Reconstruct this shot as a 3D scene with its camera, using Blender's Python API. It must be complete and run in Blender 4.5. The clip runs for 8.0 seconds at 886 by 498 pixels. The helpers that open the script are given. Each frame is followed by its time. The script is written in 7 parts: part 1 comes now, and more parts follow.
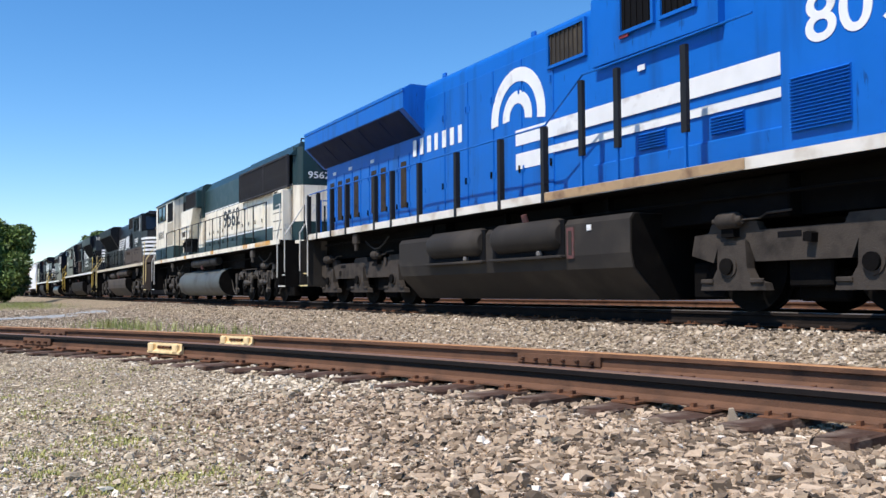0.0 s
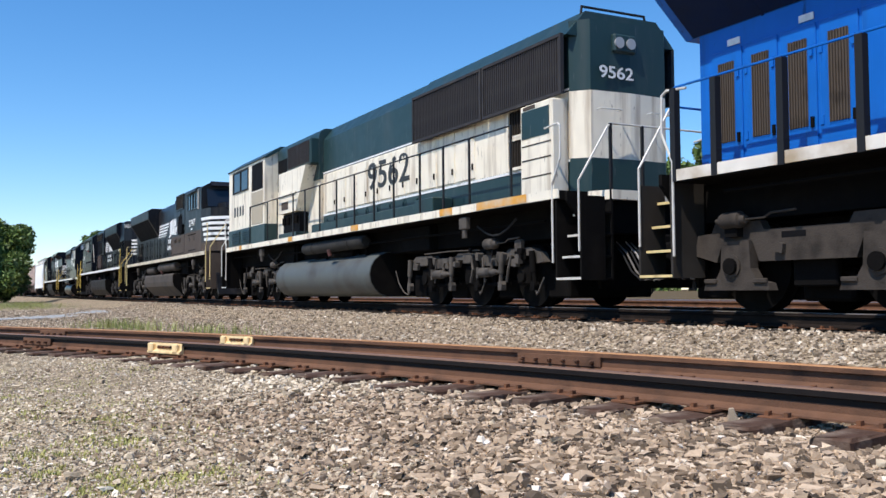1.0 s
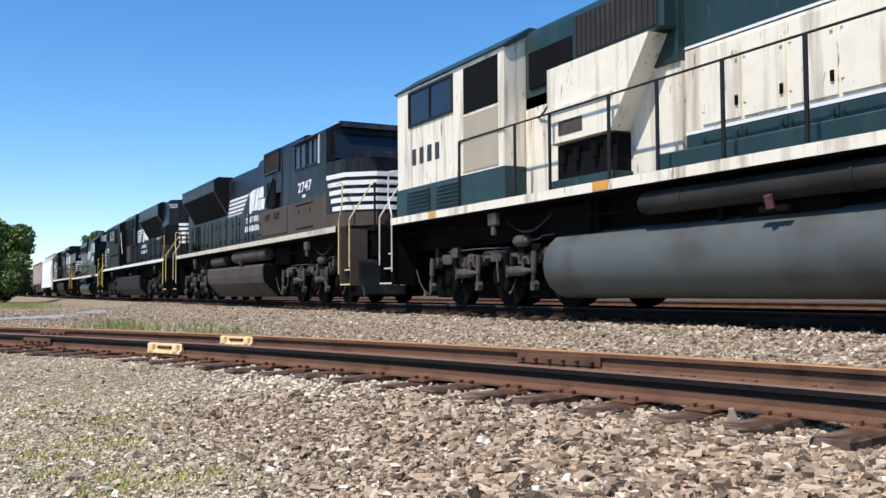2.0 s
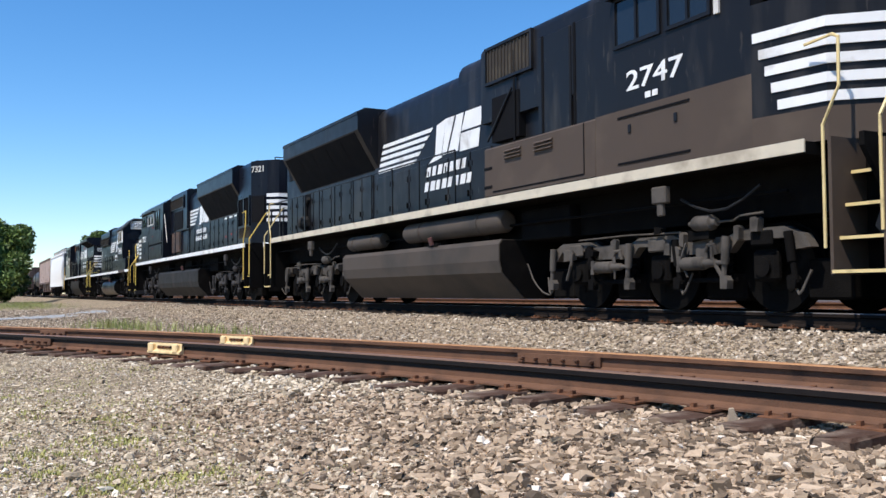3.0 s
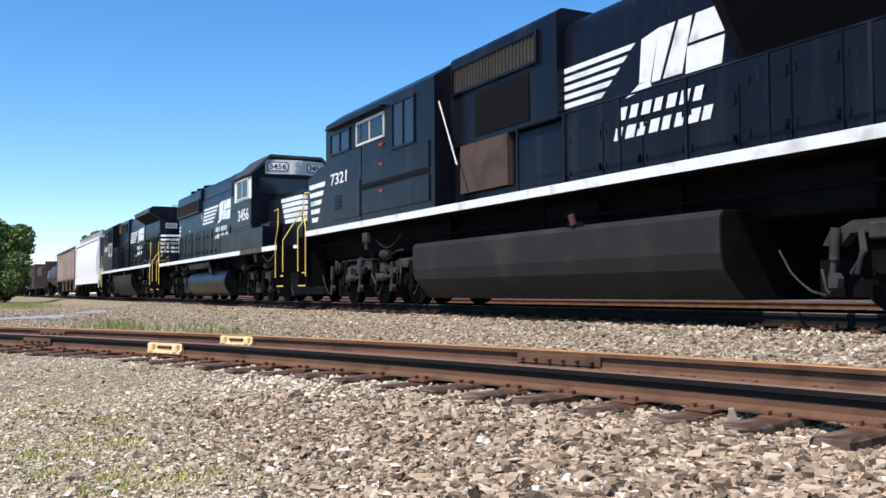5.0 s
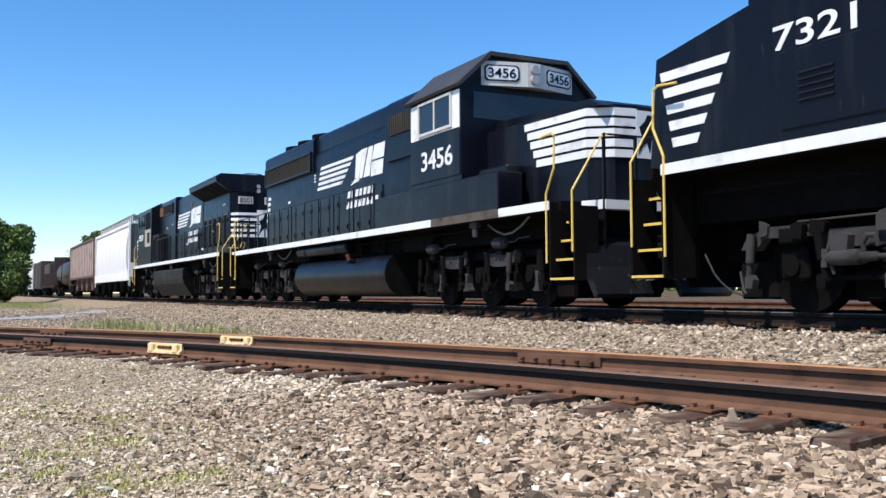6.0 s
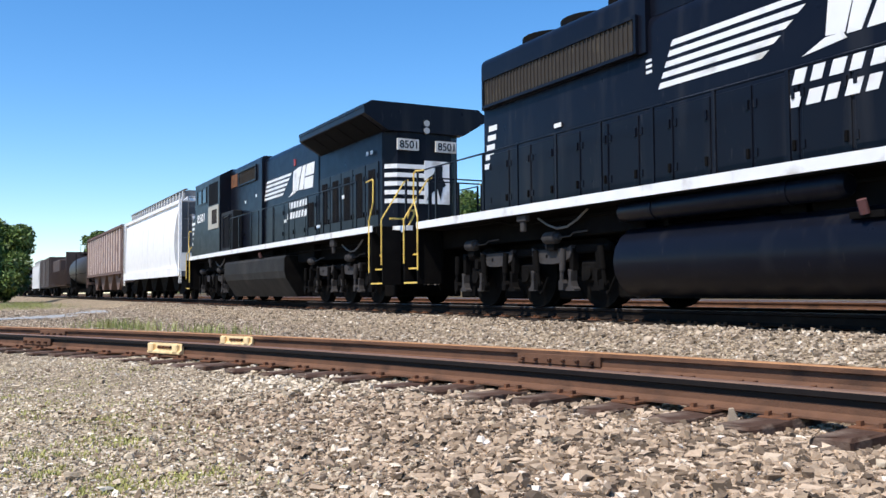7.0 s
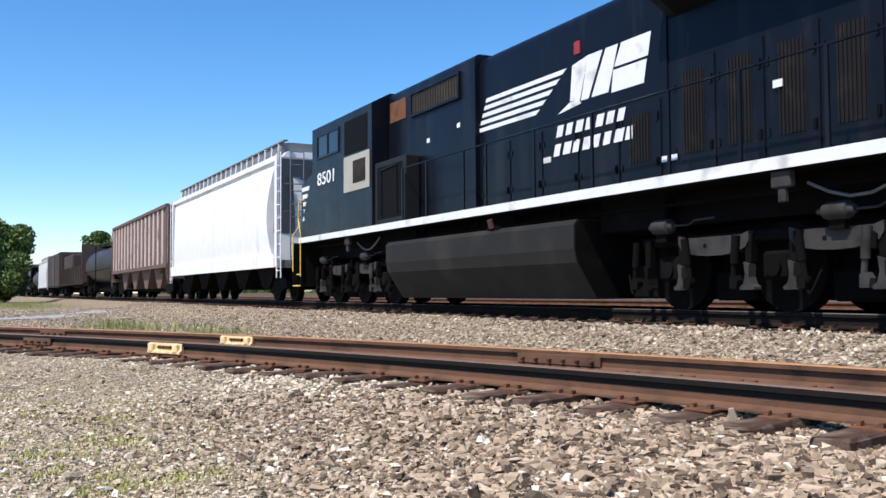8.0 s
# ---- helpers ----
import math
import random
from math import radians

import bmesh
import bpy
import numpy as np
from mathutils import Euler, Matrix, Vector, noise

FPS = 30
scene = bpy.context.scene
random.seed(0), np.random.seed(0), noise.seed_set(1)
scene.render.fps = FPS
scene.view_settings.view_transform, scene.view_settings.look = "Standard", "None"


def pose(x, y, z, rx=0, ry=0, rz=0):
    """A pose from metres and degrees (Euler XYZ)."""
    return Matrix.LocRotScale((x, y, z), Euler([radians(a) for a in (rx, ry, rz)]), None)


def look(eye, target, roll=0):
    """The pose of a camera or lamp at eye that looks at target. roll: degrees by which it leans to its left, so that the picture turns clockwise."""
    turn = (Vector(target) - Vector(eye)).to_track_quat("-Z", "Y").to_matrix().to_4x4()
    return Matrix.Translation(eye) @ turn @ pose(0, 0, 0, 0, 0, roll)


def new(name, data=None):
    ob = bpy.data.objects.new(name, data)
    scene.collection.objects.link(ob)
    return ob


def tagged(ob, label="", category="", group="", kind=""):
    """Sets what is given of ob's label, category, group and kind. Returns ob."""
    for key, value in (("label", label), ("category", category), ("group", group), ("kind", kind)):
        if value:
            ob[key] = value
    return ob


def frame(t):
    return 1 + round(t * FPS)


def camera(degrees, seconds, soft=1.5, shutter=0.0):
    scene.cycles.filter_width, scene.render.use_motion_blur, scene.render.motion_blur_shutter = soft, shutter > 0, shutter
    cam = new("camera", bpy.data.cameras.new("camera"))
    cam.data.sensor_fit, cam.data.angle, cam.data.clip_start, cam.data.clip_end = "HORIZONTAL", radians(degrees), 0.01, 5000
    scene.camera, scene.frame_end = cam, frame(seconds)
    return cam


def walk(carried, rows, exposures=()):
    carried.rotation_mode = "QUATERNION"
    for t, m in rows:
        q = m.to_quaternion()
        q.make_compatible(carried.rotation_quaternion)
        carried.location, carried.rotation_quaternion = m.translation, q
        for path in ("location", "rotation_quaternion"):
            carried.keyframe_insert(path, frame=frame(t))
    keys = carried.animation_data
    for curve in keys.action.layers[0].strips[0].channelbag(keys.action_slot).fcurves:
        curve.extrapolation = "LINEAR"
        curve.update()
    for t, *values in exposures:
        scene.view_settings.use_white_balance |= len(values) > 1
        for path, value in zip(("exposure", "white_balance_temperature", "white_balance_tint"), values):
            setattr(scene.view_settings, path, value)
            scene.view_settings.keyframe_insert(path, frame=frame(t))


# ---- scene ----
# ---- camera ----
CAM_H, TRACK_Y, SPEED = 0.275, 9.32, 13.927
cam = camera(52.13, 8.0)
YAW, PITCH, ROLL = radians(27.47), radians(2.66), 0.38
EYE = Vector((0, 0, CAM_H))
AIM = EYE + 10 * Vector((-math.cos(YAW) * math.cos(PITCH), math.sin(YAW) * math.cos(PITCH), math.sin(PITCH)))
walk(cam, [(0, look(EYE, AIM, -ROLL)), (8, look(EYE, AIM, -ROLL))], exposures=[(0, 0.0, 6500, 12), (3, 0.02, 6500, 12), (4.5, 0.12, 6500, 12), (8, 0.1, 6500, 12)])

# ---- sky and sun ----
SUN = Vector((0.18, -0.52, 0.85)).normalized()
world = bpy.data.worlds.new("sky")
scene.world = world
world.use_nodes = True
wn = world.node_tree.nodes
sky = wn.new("ShaderNodeTexSky")
sky.sky_type, sky.sun_disc = "NISHITA", False
sky.sun_elevation = math.asin(SUN.z)
sky.sun_rotation = math.atan2(SUN.x, SUN.y)
sky.air_density, sky.dust_density, sky.ozone_density = 1.0, 0.0, 6.0
wn["Background"].inputs["Strength"].default_value = 0.175
deeper = wn.new("ShaderNodeHueSaturation")
deeper.inputs["Saturation"].default_value = 1.22
world.node_tree.links.new(sky.outputs[0], deeper.inputs["Color"])
world.node_tree.links.new(deeper.outputs[0], wn["Background"].inputs["Color"])
sun_data = bpy.data.lights.new("sun", "SUN")
sun_data.energy, sun_data.angle, sun_data.color = 5.0, radians(0.55), (1.0, 0.93, 0.83)
sun = new("sun", sun_data)
sun.matrix_world = look(SUN * 200, (0, 0, 0))
scene.view_settings.exposure = 0.0

# ---- materials ----
MATS = {}


def material(name, colour, rough=0.6, metal=0.0, vary=0.12, scale=3.0, dirt=None, dirt_amount=0.0, dirt_scale=1.5,
             bump=0.0, bump_scale=40.0, streak=0.0, island=0.0, spec=0.5, speck=None, speck_cut=0.66):
    """A painted, rusty or mineral surface: base colour, fine mottling, dirt patches and relief."""
    if name in MATS:
        return MATS[name]
    m = bpy.data.materials.new(name)
    m.use_nodes = True
    nt = m.node_tree
    n, link = nt.nodes, nt.links.new
    b = n["Principled BSDF"]
    b.inputs["Roughness"].default_value, b.inputs["Metallic"].default_value = rough, metal
    b.inputs["Specular IOR Level"].default_value = spec
    co = n.new("ShaderNodeTexCoord")
    no = n.new("ShaderNodeTexNoise")
    no.inputs["Scale"].default_value, no.inputs["Detail"].default_value = scale, 6
    link(co.outputs["Object"], no.inputs["Vector"])
    mix = n.new("ShaderNodeMix")
    mix.data_type = "RGBA"
    mix.inputs["A"].default_value = (*[c * (1 - vary) for c in colour], 1)
    mix.inputs["B"].default_value = (*[min(1, c * (1 + vary)) for c in colour], 1)
    link(no.outputs["Fac"], mix.inputs["Factor"])
    out = mix.outputs["Result"]
    if dirt:
        mp = n.new("ShaderNodeMapping")
        mp.inputs["Scale"].default_value = (dirt_scale * (3 if streak else 1), dirt_scale * (3 if streak else 1), dirt_scale * (1 - 0.85 * streak))
        link(co.outputs["Object"], mp.inputs["Vector"])
        d = n.new("ShaderNodeTexNoise")
        d.inputs["Scale"].default_value, d.inputs["Detail"].default_value = 1.0, 8
        link(mp.outputs[0], d.inputs["Vector"])
        r = n.new("ShaderNodeMapRange")
        r.inputs["From Min"].default_value, r.inputs["From Max"].default_value = 0.62 - 0.3 * dirt_amount, 0.80 - 0.2 * dirt_amount
        link(d.outputs["Fac"], r.inputs["Value"])
        m2 = n.new("ShaderNodeMix")
        m2.data_type = "RGBA"
        m2.inputs["B"].default_value = (*dirt, 1)
        link(r.outputs[0], m2.inputs["Factor"])
        link(out, m2.inputs["A"])
        out = m2.outputs["Result"]
    if speck:
        # short drips and chips along edges and seams
        ms = n.new("ShaderNodeMapping")
        ms.inputs["Scale"].default_value = (13, 13, 2.6)
        link(co.outputs["Object"], ms.inputs["Vector"])
        sn = n.new("ShaderNodeTexNoise")
        sn.inputs["Scale"].default_value, sn.inputs["Detail"].default_value = 1.0, 3
        link(ms.outputs[0], sn.inputs["Vector"])
        sr = n.new("ShaderNodeMapRange")
        sr.inputs["From Min"].default_value, sr.inputs["From Max"].default_value = speck_cut, speck_cut + 0.06
        sr.inputs["To Max"].default_value = 0.8
        link(sn.outputs["Fac"], sr.inputs["Value"])
        m4 = n.new("ShaderNodeMix")
        m4.data_type = "RGBA"
        m4.inputs["B"].default_value = (*speck, 1)
        link(sr.outputs[0], m4.inputs["Factor"])
        link(out, m4.inputs["A"])
        out = m4.outputs["Result"]
    if island:
        g = n.new("ShaderNodeNewGeometry")
        ra = n.new("ShaderNodeValToRGB")
        ra.color_ramp.elements[0].color = (*[c * (1 - island) for c in colour], 1)
        ra.color_ramp.elements[1].color = (*[min(1, c * (1 + 1.6 * island)) for c in colour], 1)
        link(g.outputs["Random Per Island"], ra.inputs["Fac"])
        m3 = n.new("ShaderNodeMix")
        m3.data_type = "RGBA"
        m3.inputs["Factor"].default_value = 0.75
        link(out, m3.inputs["A"])
        link(ra.outputs["Color"], m3.inputs["B"])
        out = m3.outputs["Result"]
    link(out, b.inputs["Base Color"])
    rr = n.new("ShaderNodeMapRange")
    rr.inputs["To Min"].default_value, rr.inputs["To Max"].default_value = max(0, rough - 0.12), min(1, rough + 0.12)
    link(no.outputs["Fac"], rr.inputs["Value"])
    link(rr.outputs[0], b.inputs["Roughness"])
    if bump:
        bn = n.new("ShaderNodeTexNoise")
        bn.inputs["Scale"].default_value, bn.inputs["Detail"].default_value = bump_scale, 4
        link(co.outputs["Object"], bn.inputs["Vector"])
        bu = n.new("ShaderNodeBump")
        bu.inputs["Strength"].default_value, bu.inputs["Distance"].default_value = bump, 0.02
        link(bn.outputs["Fac"], bu.inputs["Height"])
        link(bu.outputs[0], b.inputs["Normal"])
    MATS[name] = m
    return m


blue = material("blue_paint", (0.003, 0.125, 0.50), 0.42, spec=0.3, dirt=(0.006, 0.085, 0.33), dirt_amount=0.3, dirt_scale=1.2, streak=0.8, bump=0.04, bump_scale=6, speck=(0.004, 0.05, 0.2), speck_cut=0.67)
white = material("white_paint", (0.82, 0.82, 0.80), 0.45, dirt=(0.45, 0.42, 0.37), dirt_amount=0.2, dirt_scale=2.5)
cream = material("cream_paint", (0.86, 0.79, 0.64), 0.5, dirt=(0.44, 0.36, 0.26), dirt_amount=0.38, dirt_scale=1.8, streak=0.88, speck=(0.16, 0.11, 0.075), speck_cut=0.665)
green = material("dark_green_paint", (0.016, 0.042, 0.044), 0.42, dirt=(0.035, 0.055, 0.055), dirt_amount=0.35, dirt_scale=1.3, streak=0.8, spec=0.35, speck=(0.07, 0.085, 0.08), speck_cut=0.66)
black = material("black_paint", (0.0054, 0.0066, 0.0118), 0.32, dirt=(0.019, 0.0195, 0.023), dirt_amount=0.3, dirt_scale=1.0, streak=0.85, bump=0.06, bump_scale=5, spec=0.15, speck=(0.022, 0.022, 0.026), speck_cut=0.665)
dusty_black = material("dusty_black_paint", (0.0105, 0.0108, 0.013), 0.38, dirt=(0.038, 0.035, 0.033), dirt_amount=0.3, dirt_scale=0.9, streak=0.5, spec=0.18, speck=(0.045, 0.04, 0.036), speck_cut=0.66)
cab_brown = material("dust_covered_black_paint", (0.078, 0.058, 0.045), 0.65, dirt=(0.105, 0.08, 0.06), dirt_amount=0.4, dirt_scale=1.1, spec=0.2)
# grime taken down to near-black so the colour also holds the underside's shade
under = material("underframe_grime_and_shade", (0.0065, 0.006, 0.0058), 0.9, dirt=(0.0105, 0.0095, 0.0085), dirt_amount=0.4, dirt_scale=2.5, bump=0.3, spec=0.05)
truck_grime = material("brake_dust_steel", (0.092, 0.081, 0.070), 0.85, dirt=(0.04, 0.036, 0.032), dirt_amount=0.45, dirt_scale=3.5, bump=0.3, spec=0.2)
truck_brown = material("dusty_brown_truck_steel", (0.06, 0.05, 0.042), 0.85, dirt=(0.025, 0.0215, 0.0185), dirt_amount=0.5, dirt_scale=3.5, bump=0.3, spec=0.15)
dark_truck = material("oily_truck_steel", (0.05, 0.046, 0.045), 0.8, dirt=(0.025, 0.023, 0.022), dirt_amount=0.5, dirt_scale=3.5, bump=0.3, spec=0.2)
tank_grey = material("dusty_tank_paint", (0.022, 0.021, 0.0195), 0.7, dirt=(0.04, 0.036, 0.031), dirt_amount=0.35, dirt_scale=1.2, bump=0.1, spec=0.2)
tank_green = material("dusty_green_tank", (0.085, 0.096, 0.092), 0.6, dirt=(0.05, 0.046, 0.04), dirt_amount=0.35, dirt_scale=1.0)
# near-black for openings and gaps: the shade inside them as a flat colour
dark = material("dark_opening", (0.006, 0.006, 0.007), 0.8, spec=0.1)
vent_brown = material("sooty_vent_brown", (0.024, 0.019, 0.015), 0.75, dirt=(0.05, 0.04, 0.03), dirt_amount=0.3, dirt_scale=3, spec=0.15)
mesh_grey = material("screen_mesh_grey", (0.036, 0.034, 0.036), 0.7, dirt=(0.06, 0.056, 0.054), dirt_amount=0.3, dirt_scale=2, spec=0.2)
mesh_brown = material("screen_mesh_brown", (0.042, 0.036, 0.030), 0.7, dirt=(0.09, 0.075, 0.055), dirt_amount=0.3, dirt_scale=2, spec=0.2)
hose_grey = material("worn_hose_grey", (0.16, 0.15, 0.14), 0.6, spec=0.3)
blue_tank = material("brown_dust_on_tank", (0.031, 0.027, 0.0235), 0.75, dirt=(0.058, 0.049, 0.04), dirt_amount=0.35, dirt_scale=1.0, bump=0.1, spec=0.2)
sill_stain = material("rusty_dust_on_sill", (0.42, 0.28, 0.15), 0.8, vary=0.3, dirt=(0.16, 0.09, 0.05), dirt_amount=0.45, dirt_scale=3)
rubber = material("black_rubber", (0.012, 0.012, 0.013), 0.6, spec=0.3)
faded_yellow = material("faded_yellow_handrail", (0.74, 0.58, 0.27), 0.5, dirt=(0.35, 0.25, 0.12), dirt_amount=0.25, dirt_scale=5)
yellow = material("yellow_paint", (0.78, 0.54, 0.11), 0.5, dirt=(0.3, 0.2, 0.06), dirt_amount=0.2, dirt_scale=6)
dull_red = material("dull_red_paint", (0.13, 0.05, 0.045), 0.7, dirt=(0.06, 0.035, 0.03), dirt_amount=0.4, dirt_scale=8)
# blue paint with the radiator overhang's deep shade put into it
navy = material("shaded_blue_underside", (0.002, 0.013, 0.05), 0.6, dirt=(0.006, 0.012, 0.03), dirt_amount=0.5, dirt_scale=2, spec=0.15)
vent_tan = material("dusty_vent_brown", (0.085, 0.068, 0.055), 0.75, dirt=(0.04, 0.033, 0.028), dirt_amount=0.35, dirt_scale=4, spec=0.15)
hose_pale = material("scuffed_hose_grey", (0.34, 0.33, 0.32), 0.55, spec=0.4)
red = material("red_paint", (0.36, 0.03, 0.03), 0.5, dirt=(0.12, 0.03, 0.03), dirt_amount=0.4, dirt_scale=6)
silver = material("silver_handrail", (0.62, 0.6, 0.55), 0.45, dirt=(0.3, 0.25, 0.2), dirt_amount=0.2, dirt_scale=4)
rust = material("rust", (0.17, 0.075, 0.038), 0.85, vary=0.3, dirt=(0.08, 0.045, 0.03), dirt_amount=0.4, dirt_scale=5, bump=0.3, spec=0.2)
rail_rust = material("rusted_rail", (0.15, 0.077, 0.046), 0.8, vary=0.3, scale=8, dirt=(0.07, 0.04, 0.027), dirt_amount=0.4, dirt_scale=4, bump=0.3, bump_scale=60, spec=0.2)
# main rails: the train's shade is put into their brown
rail_shaded = material("shaded_rail_brown", (0.02, 0.0155, 0.0135), 0.9, vary=0.3, scale=8, dirt=(0.034, 0.025, 0.02), dirt_amount=0.3, dirt_scale=4, bump=0.3, spec=0.03)
# grease on the head side; on the upper web, the head's shadow as colour
head_black = material("greasy_head_shaded_web", (0.012, 0.009, 0.008), 0.6, vary=0.4, scale=9, spec=0.2)
rail_brown = material("rail_head_dull_brown", (0.17, 0.095, 0.06), 0.6, vary=0.3, scale=9)
rail_top = material("rail_head_worn_rust", (0.42, 0.21, 0.09), 0.6, metal=0.2, vary=0.25, scale=9)
steel = material("polished_rail_steel", (0.30, 0.28, 0.27), 0.42, metal=0.8)
# wheel grime, darkened further for the shade beneath the deck
wheel_mat = material("wheel_steel_grime_and_shade", (0.0045, 0.0042, 0.004), 0.75, spec=0.06, dirt=(0.012, 0.010, 0.009), dirt_amount=0.2, dirt_scale=4)
tie_wood = material("weathered_tie_wood", (0.085, 0.05, 0.036), 0.95, vary=0.4, scale=12, dirt=(0.23, 0.175, 0.135), dirt_amount=0.42, dirt_scale=5, bump=0.6, bump_scale=30, spec=0.08)
glass = material("dark_cab_glass", (0.012, 0.016, 0.022), 0.06)
brace_yellow = material("sun_bleached_yellow", (0.86, 0.64, 0.33), 0.6, dirt=(0.45, 0.25, 0.10), dirt_amount=0.25, dirt_scale=12)
lamp_glass = material("lamp_lens", (0.38, 0.38, 0.37), 0.1)
hopper_white = material("hopper_white_paint", (0.88, 0.865, 0.835), 0.45, dirt=(0.62, 0.59, 0.54), dirt_amount=0.08, dirt_scale=0.8, streak=0.7)
hopper_grey = material("hopper_end_grey", (0.15, 0.155, 0.16), 0.6, dirt=(0.09, 0.085, 0.08), dirt_amount=0.3, dirt_scale=1.5)
# paler copy of the oxide paint: the light the ribs catch, as colour
lit_rib = material("lit_oxide_rib", (0.56, 0.44, 0.38), 0.75, dirt=(0.25, 0.16, 0.13), dirt_amount=0.3, dirt_scale=1.5)
hopper_brown = material("faded_oxide_paint", (0.13, 0.082, 0.066), 0.7, dirt=(0.15, 0.08, 0.06), dirt_amount=0.4, dirt_scale=1, streak=0.8)
tank_black = material("sooty_tank_black", (0.035, 0.031, 0.03), 0.5, dirt=(0.075, 0.062, 0.055), dirt_amount=0.4, dirt_scale=0.8, streak=0.6)
bark = material("bark", (0.09, 0.065, 0.045), 0.95, vary=0.35, scale=8, bump=0.6)
leaf = material("leaf_green", (0.098, 0.15, 0.032), 0.6, vary=0.25, island=0.55)
weed_mat = material("dry_weed_blade", (0.37, 0.36, 0.11), 0.8, vary=0.2, island=0.45)
grass_mat = material("grass_blade", (0.24, 0.26, 0.08), 0.7, vary=0.2, island=0.5)


def stone_material(name, stops):
    """Crushed stone: each lump takes its own tone from the ramp, with fine grain."""
    m = bpy.data.materials.new(name)
    m.use_nodes = True
    n, link = m.node_tree.nodes, m.node_tree.links.new
    b = n["Principled BSDF"]
    b.inputs["Roughness"].default_value = 0.9
    g = n.new("ShaderNodeNewGeometry")
    ra = n.new("ShaderNodeValToRGB")
    els = ra.color_ramp.elements
    els[0].position, els[0].color = stops[0][0], (*stops[0][1], 1)
    els[1].position, els[1].color = stops[-1][0], (*stops[-1][1], 1)
    for p, c in stops[1:-1]:
        els.new(p).color = (*c, 1)
    link(g.outputs["Random Per Island"], ra.inputs["Fac"])
    co = n.new("ShaderNodeTexCoord")
    no = n.new("ShaderNodeTexNoise")
    no.inputs["Scale"].default_value, no.inputs["Detail"].default_value = 60, 5
    link(co.outputs["Object"], no.inputs["Vector"])
    mr = n.new("ShaderNodeMapRange")
    mr.inputs["To Min"].default_value, mr.inputs["To Max"].default_value = 0.7, 1.3
    link(no.outputs["Fac"], mr.inputs["Value"])
    hs = n.new("ShaderNodeHueSaturation")
    link(mr.outputs[0], hs.inputs["Value"])
    link(ra.outputs["Color"], hs.inputs["Color"])
    link(hs.outputs["Color"], b.inputs["Base Color"])
    bu = n.new("ShaderNodeBump")
    bu.inputs["Strength"].default_value, bu.inputs["Distance"].default_value = 0.5, 0.01
    link(no.outputs["Fac"], bu.inputs["Height"])
    link(bu.outputs[0], b.inputs["Normal"])
    return m


stone_near = stone_material("crushed_stone_tan", [(0.0, (0.06, 0.043, 0.028)), (0.25, (0.222, 0.158, 0.101)), (0.54, (0.39, 0.288, 0.191)), (0.82, (0.53, 0.395, 0.27)), (0.955, (0.60, 0.47, 0.33)), (1.0, (0.88, 0.78, 0.64))])
stone_fine = stone_material("crushed_stone_dusty", [(0.0, (0.17, 0.13, 0.085)), (0.25, (0.42, 0.335, 0.225)), (0.55, (0.60, 0.49, 0.345)), (0.85, (0.74, 0.62, 0.46)), (1.0, (0.92, 0.83, 0.68))])
# stone under the train, its ramp darkened to carry the train's shade
stone_shaded = stone_material("train_shade_stone", [(0.0, (0.012, 0.010, 0.009)), (0.4, (0.028, 0.024, 0.021)), (0.8, (0.05, 0.043, 0.037)), (1.0, (0.12, 0.10, 0.085))])
stone_ballast = stone_material("crushed_stone_grey", [(0.0, (0.12, 0.092, 0.062)), (0.3, (0.275, 0.21, 0.145)), (0.6, (0.395, 0.31, 0.22)), (0.9, (0.50, 0.40, 0.29)), (1.0, (0.80, 0.70, 0.56))])


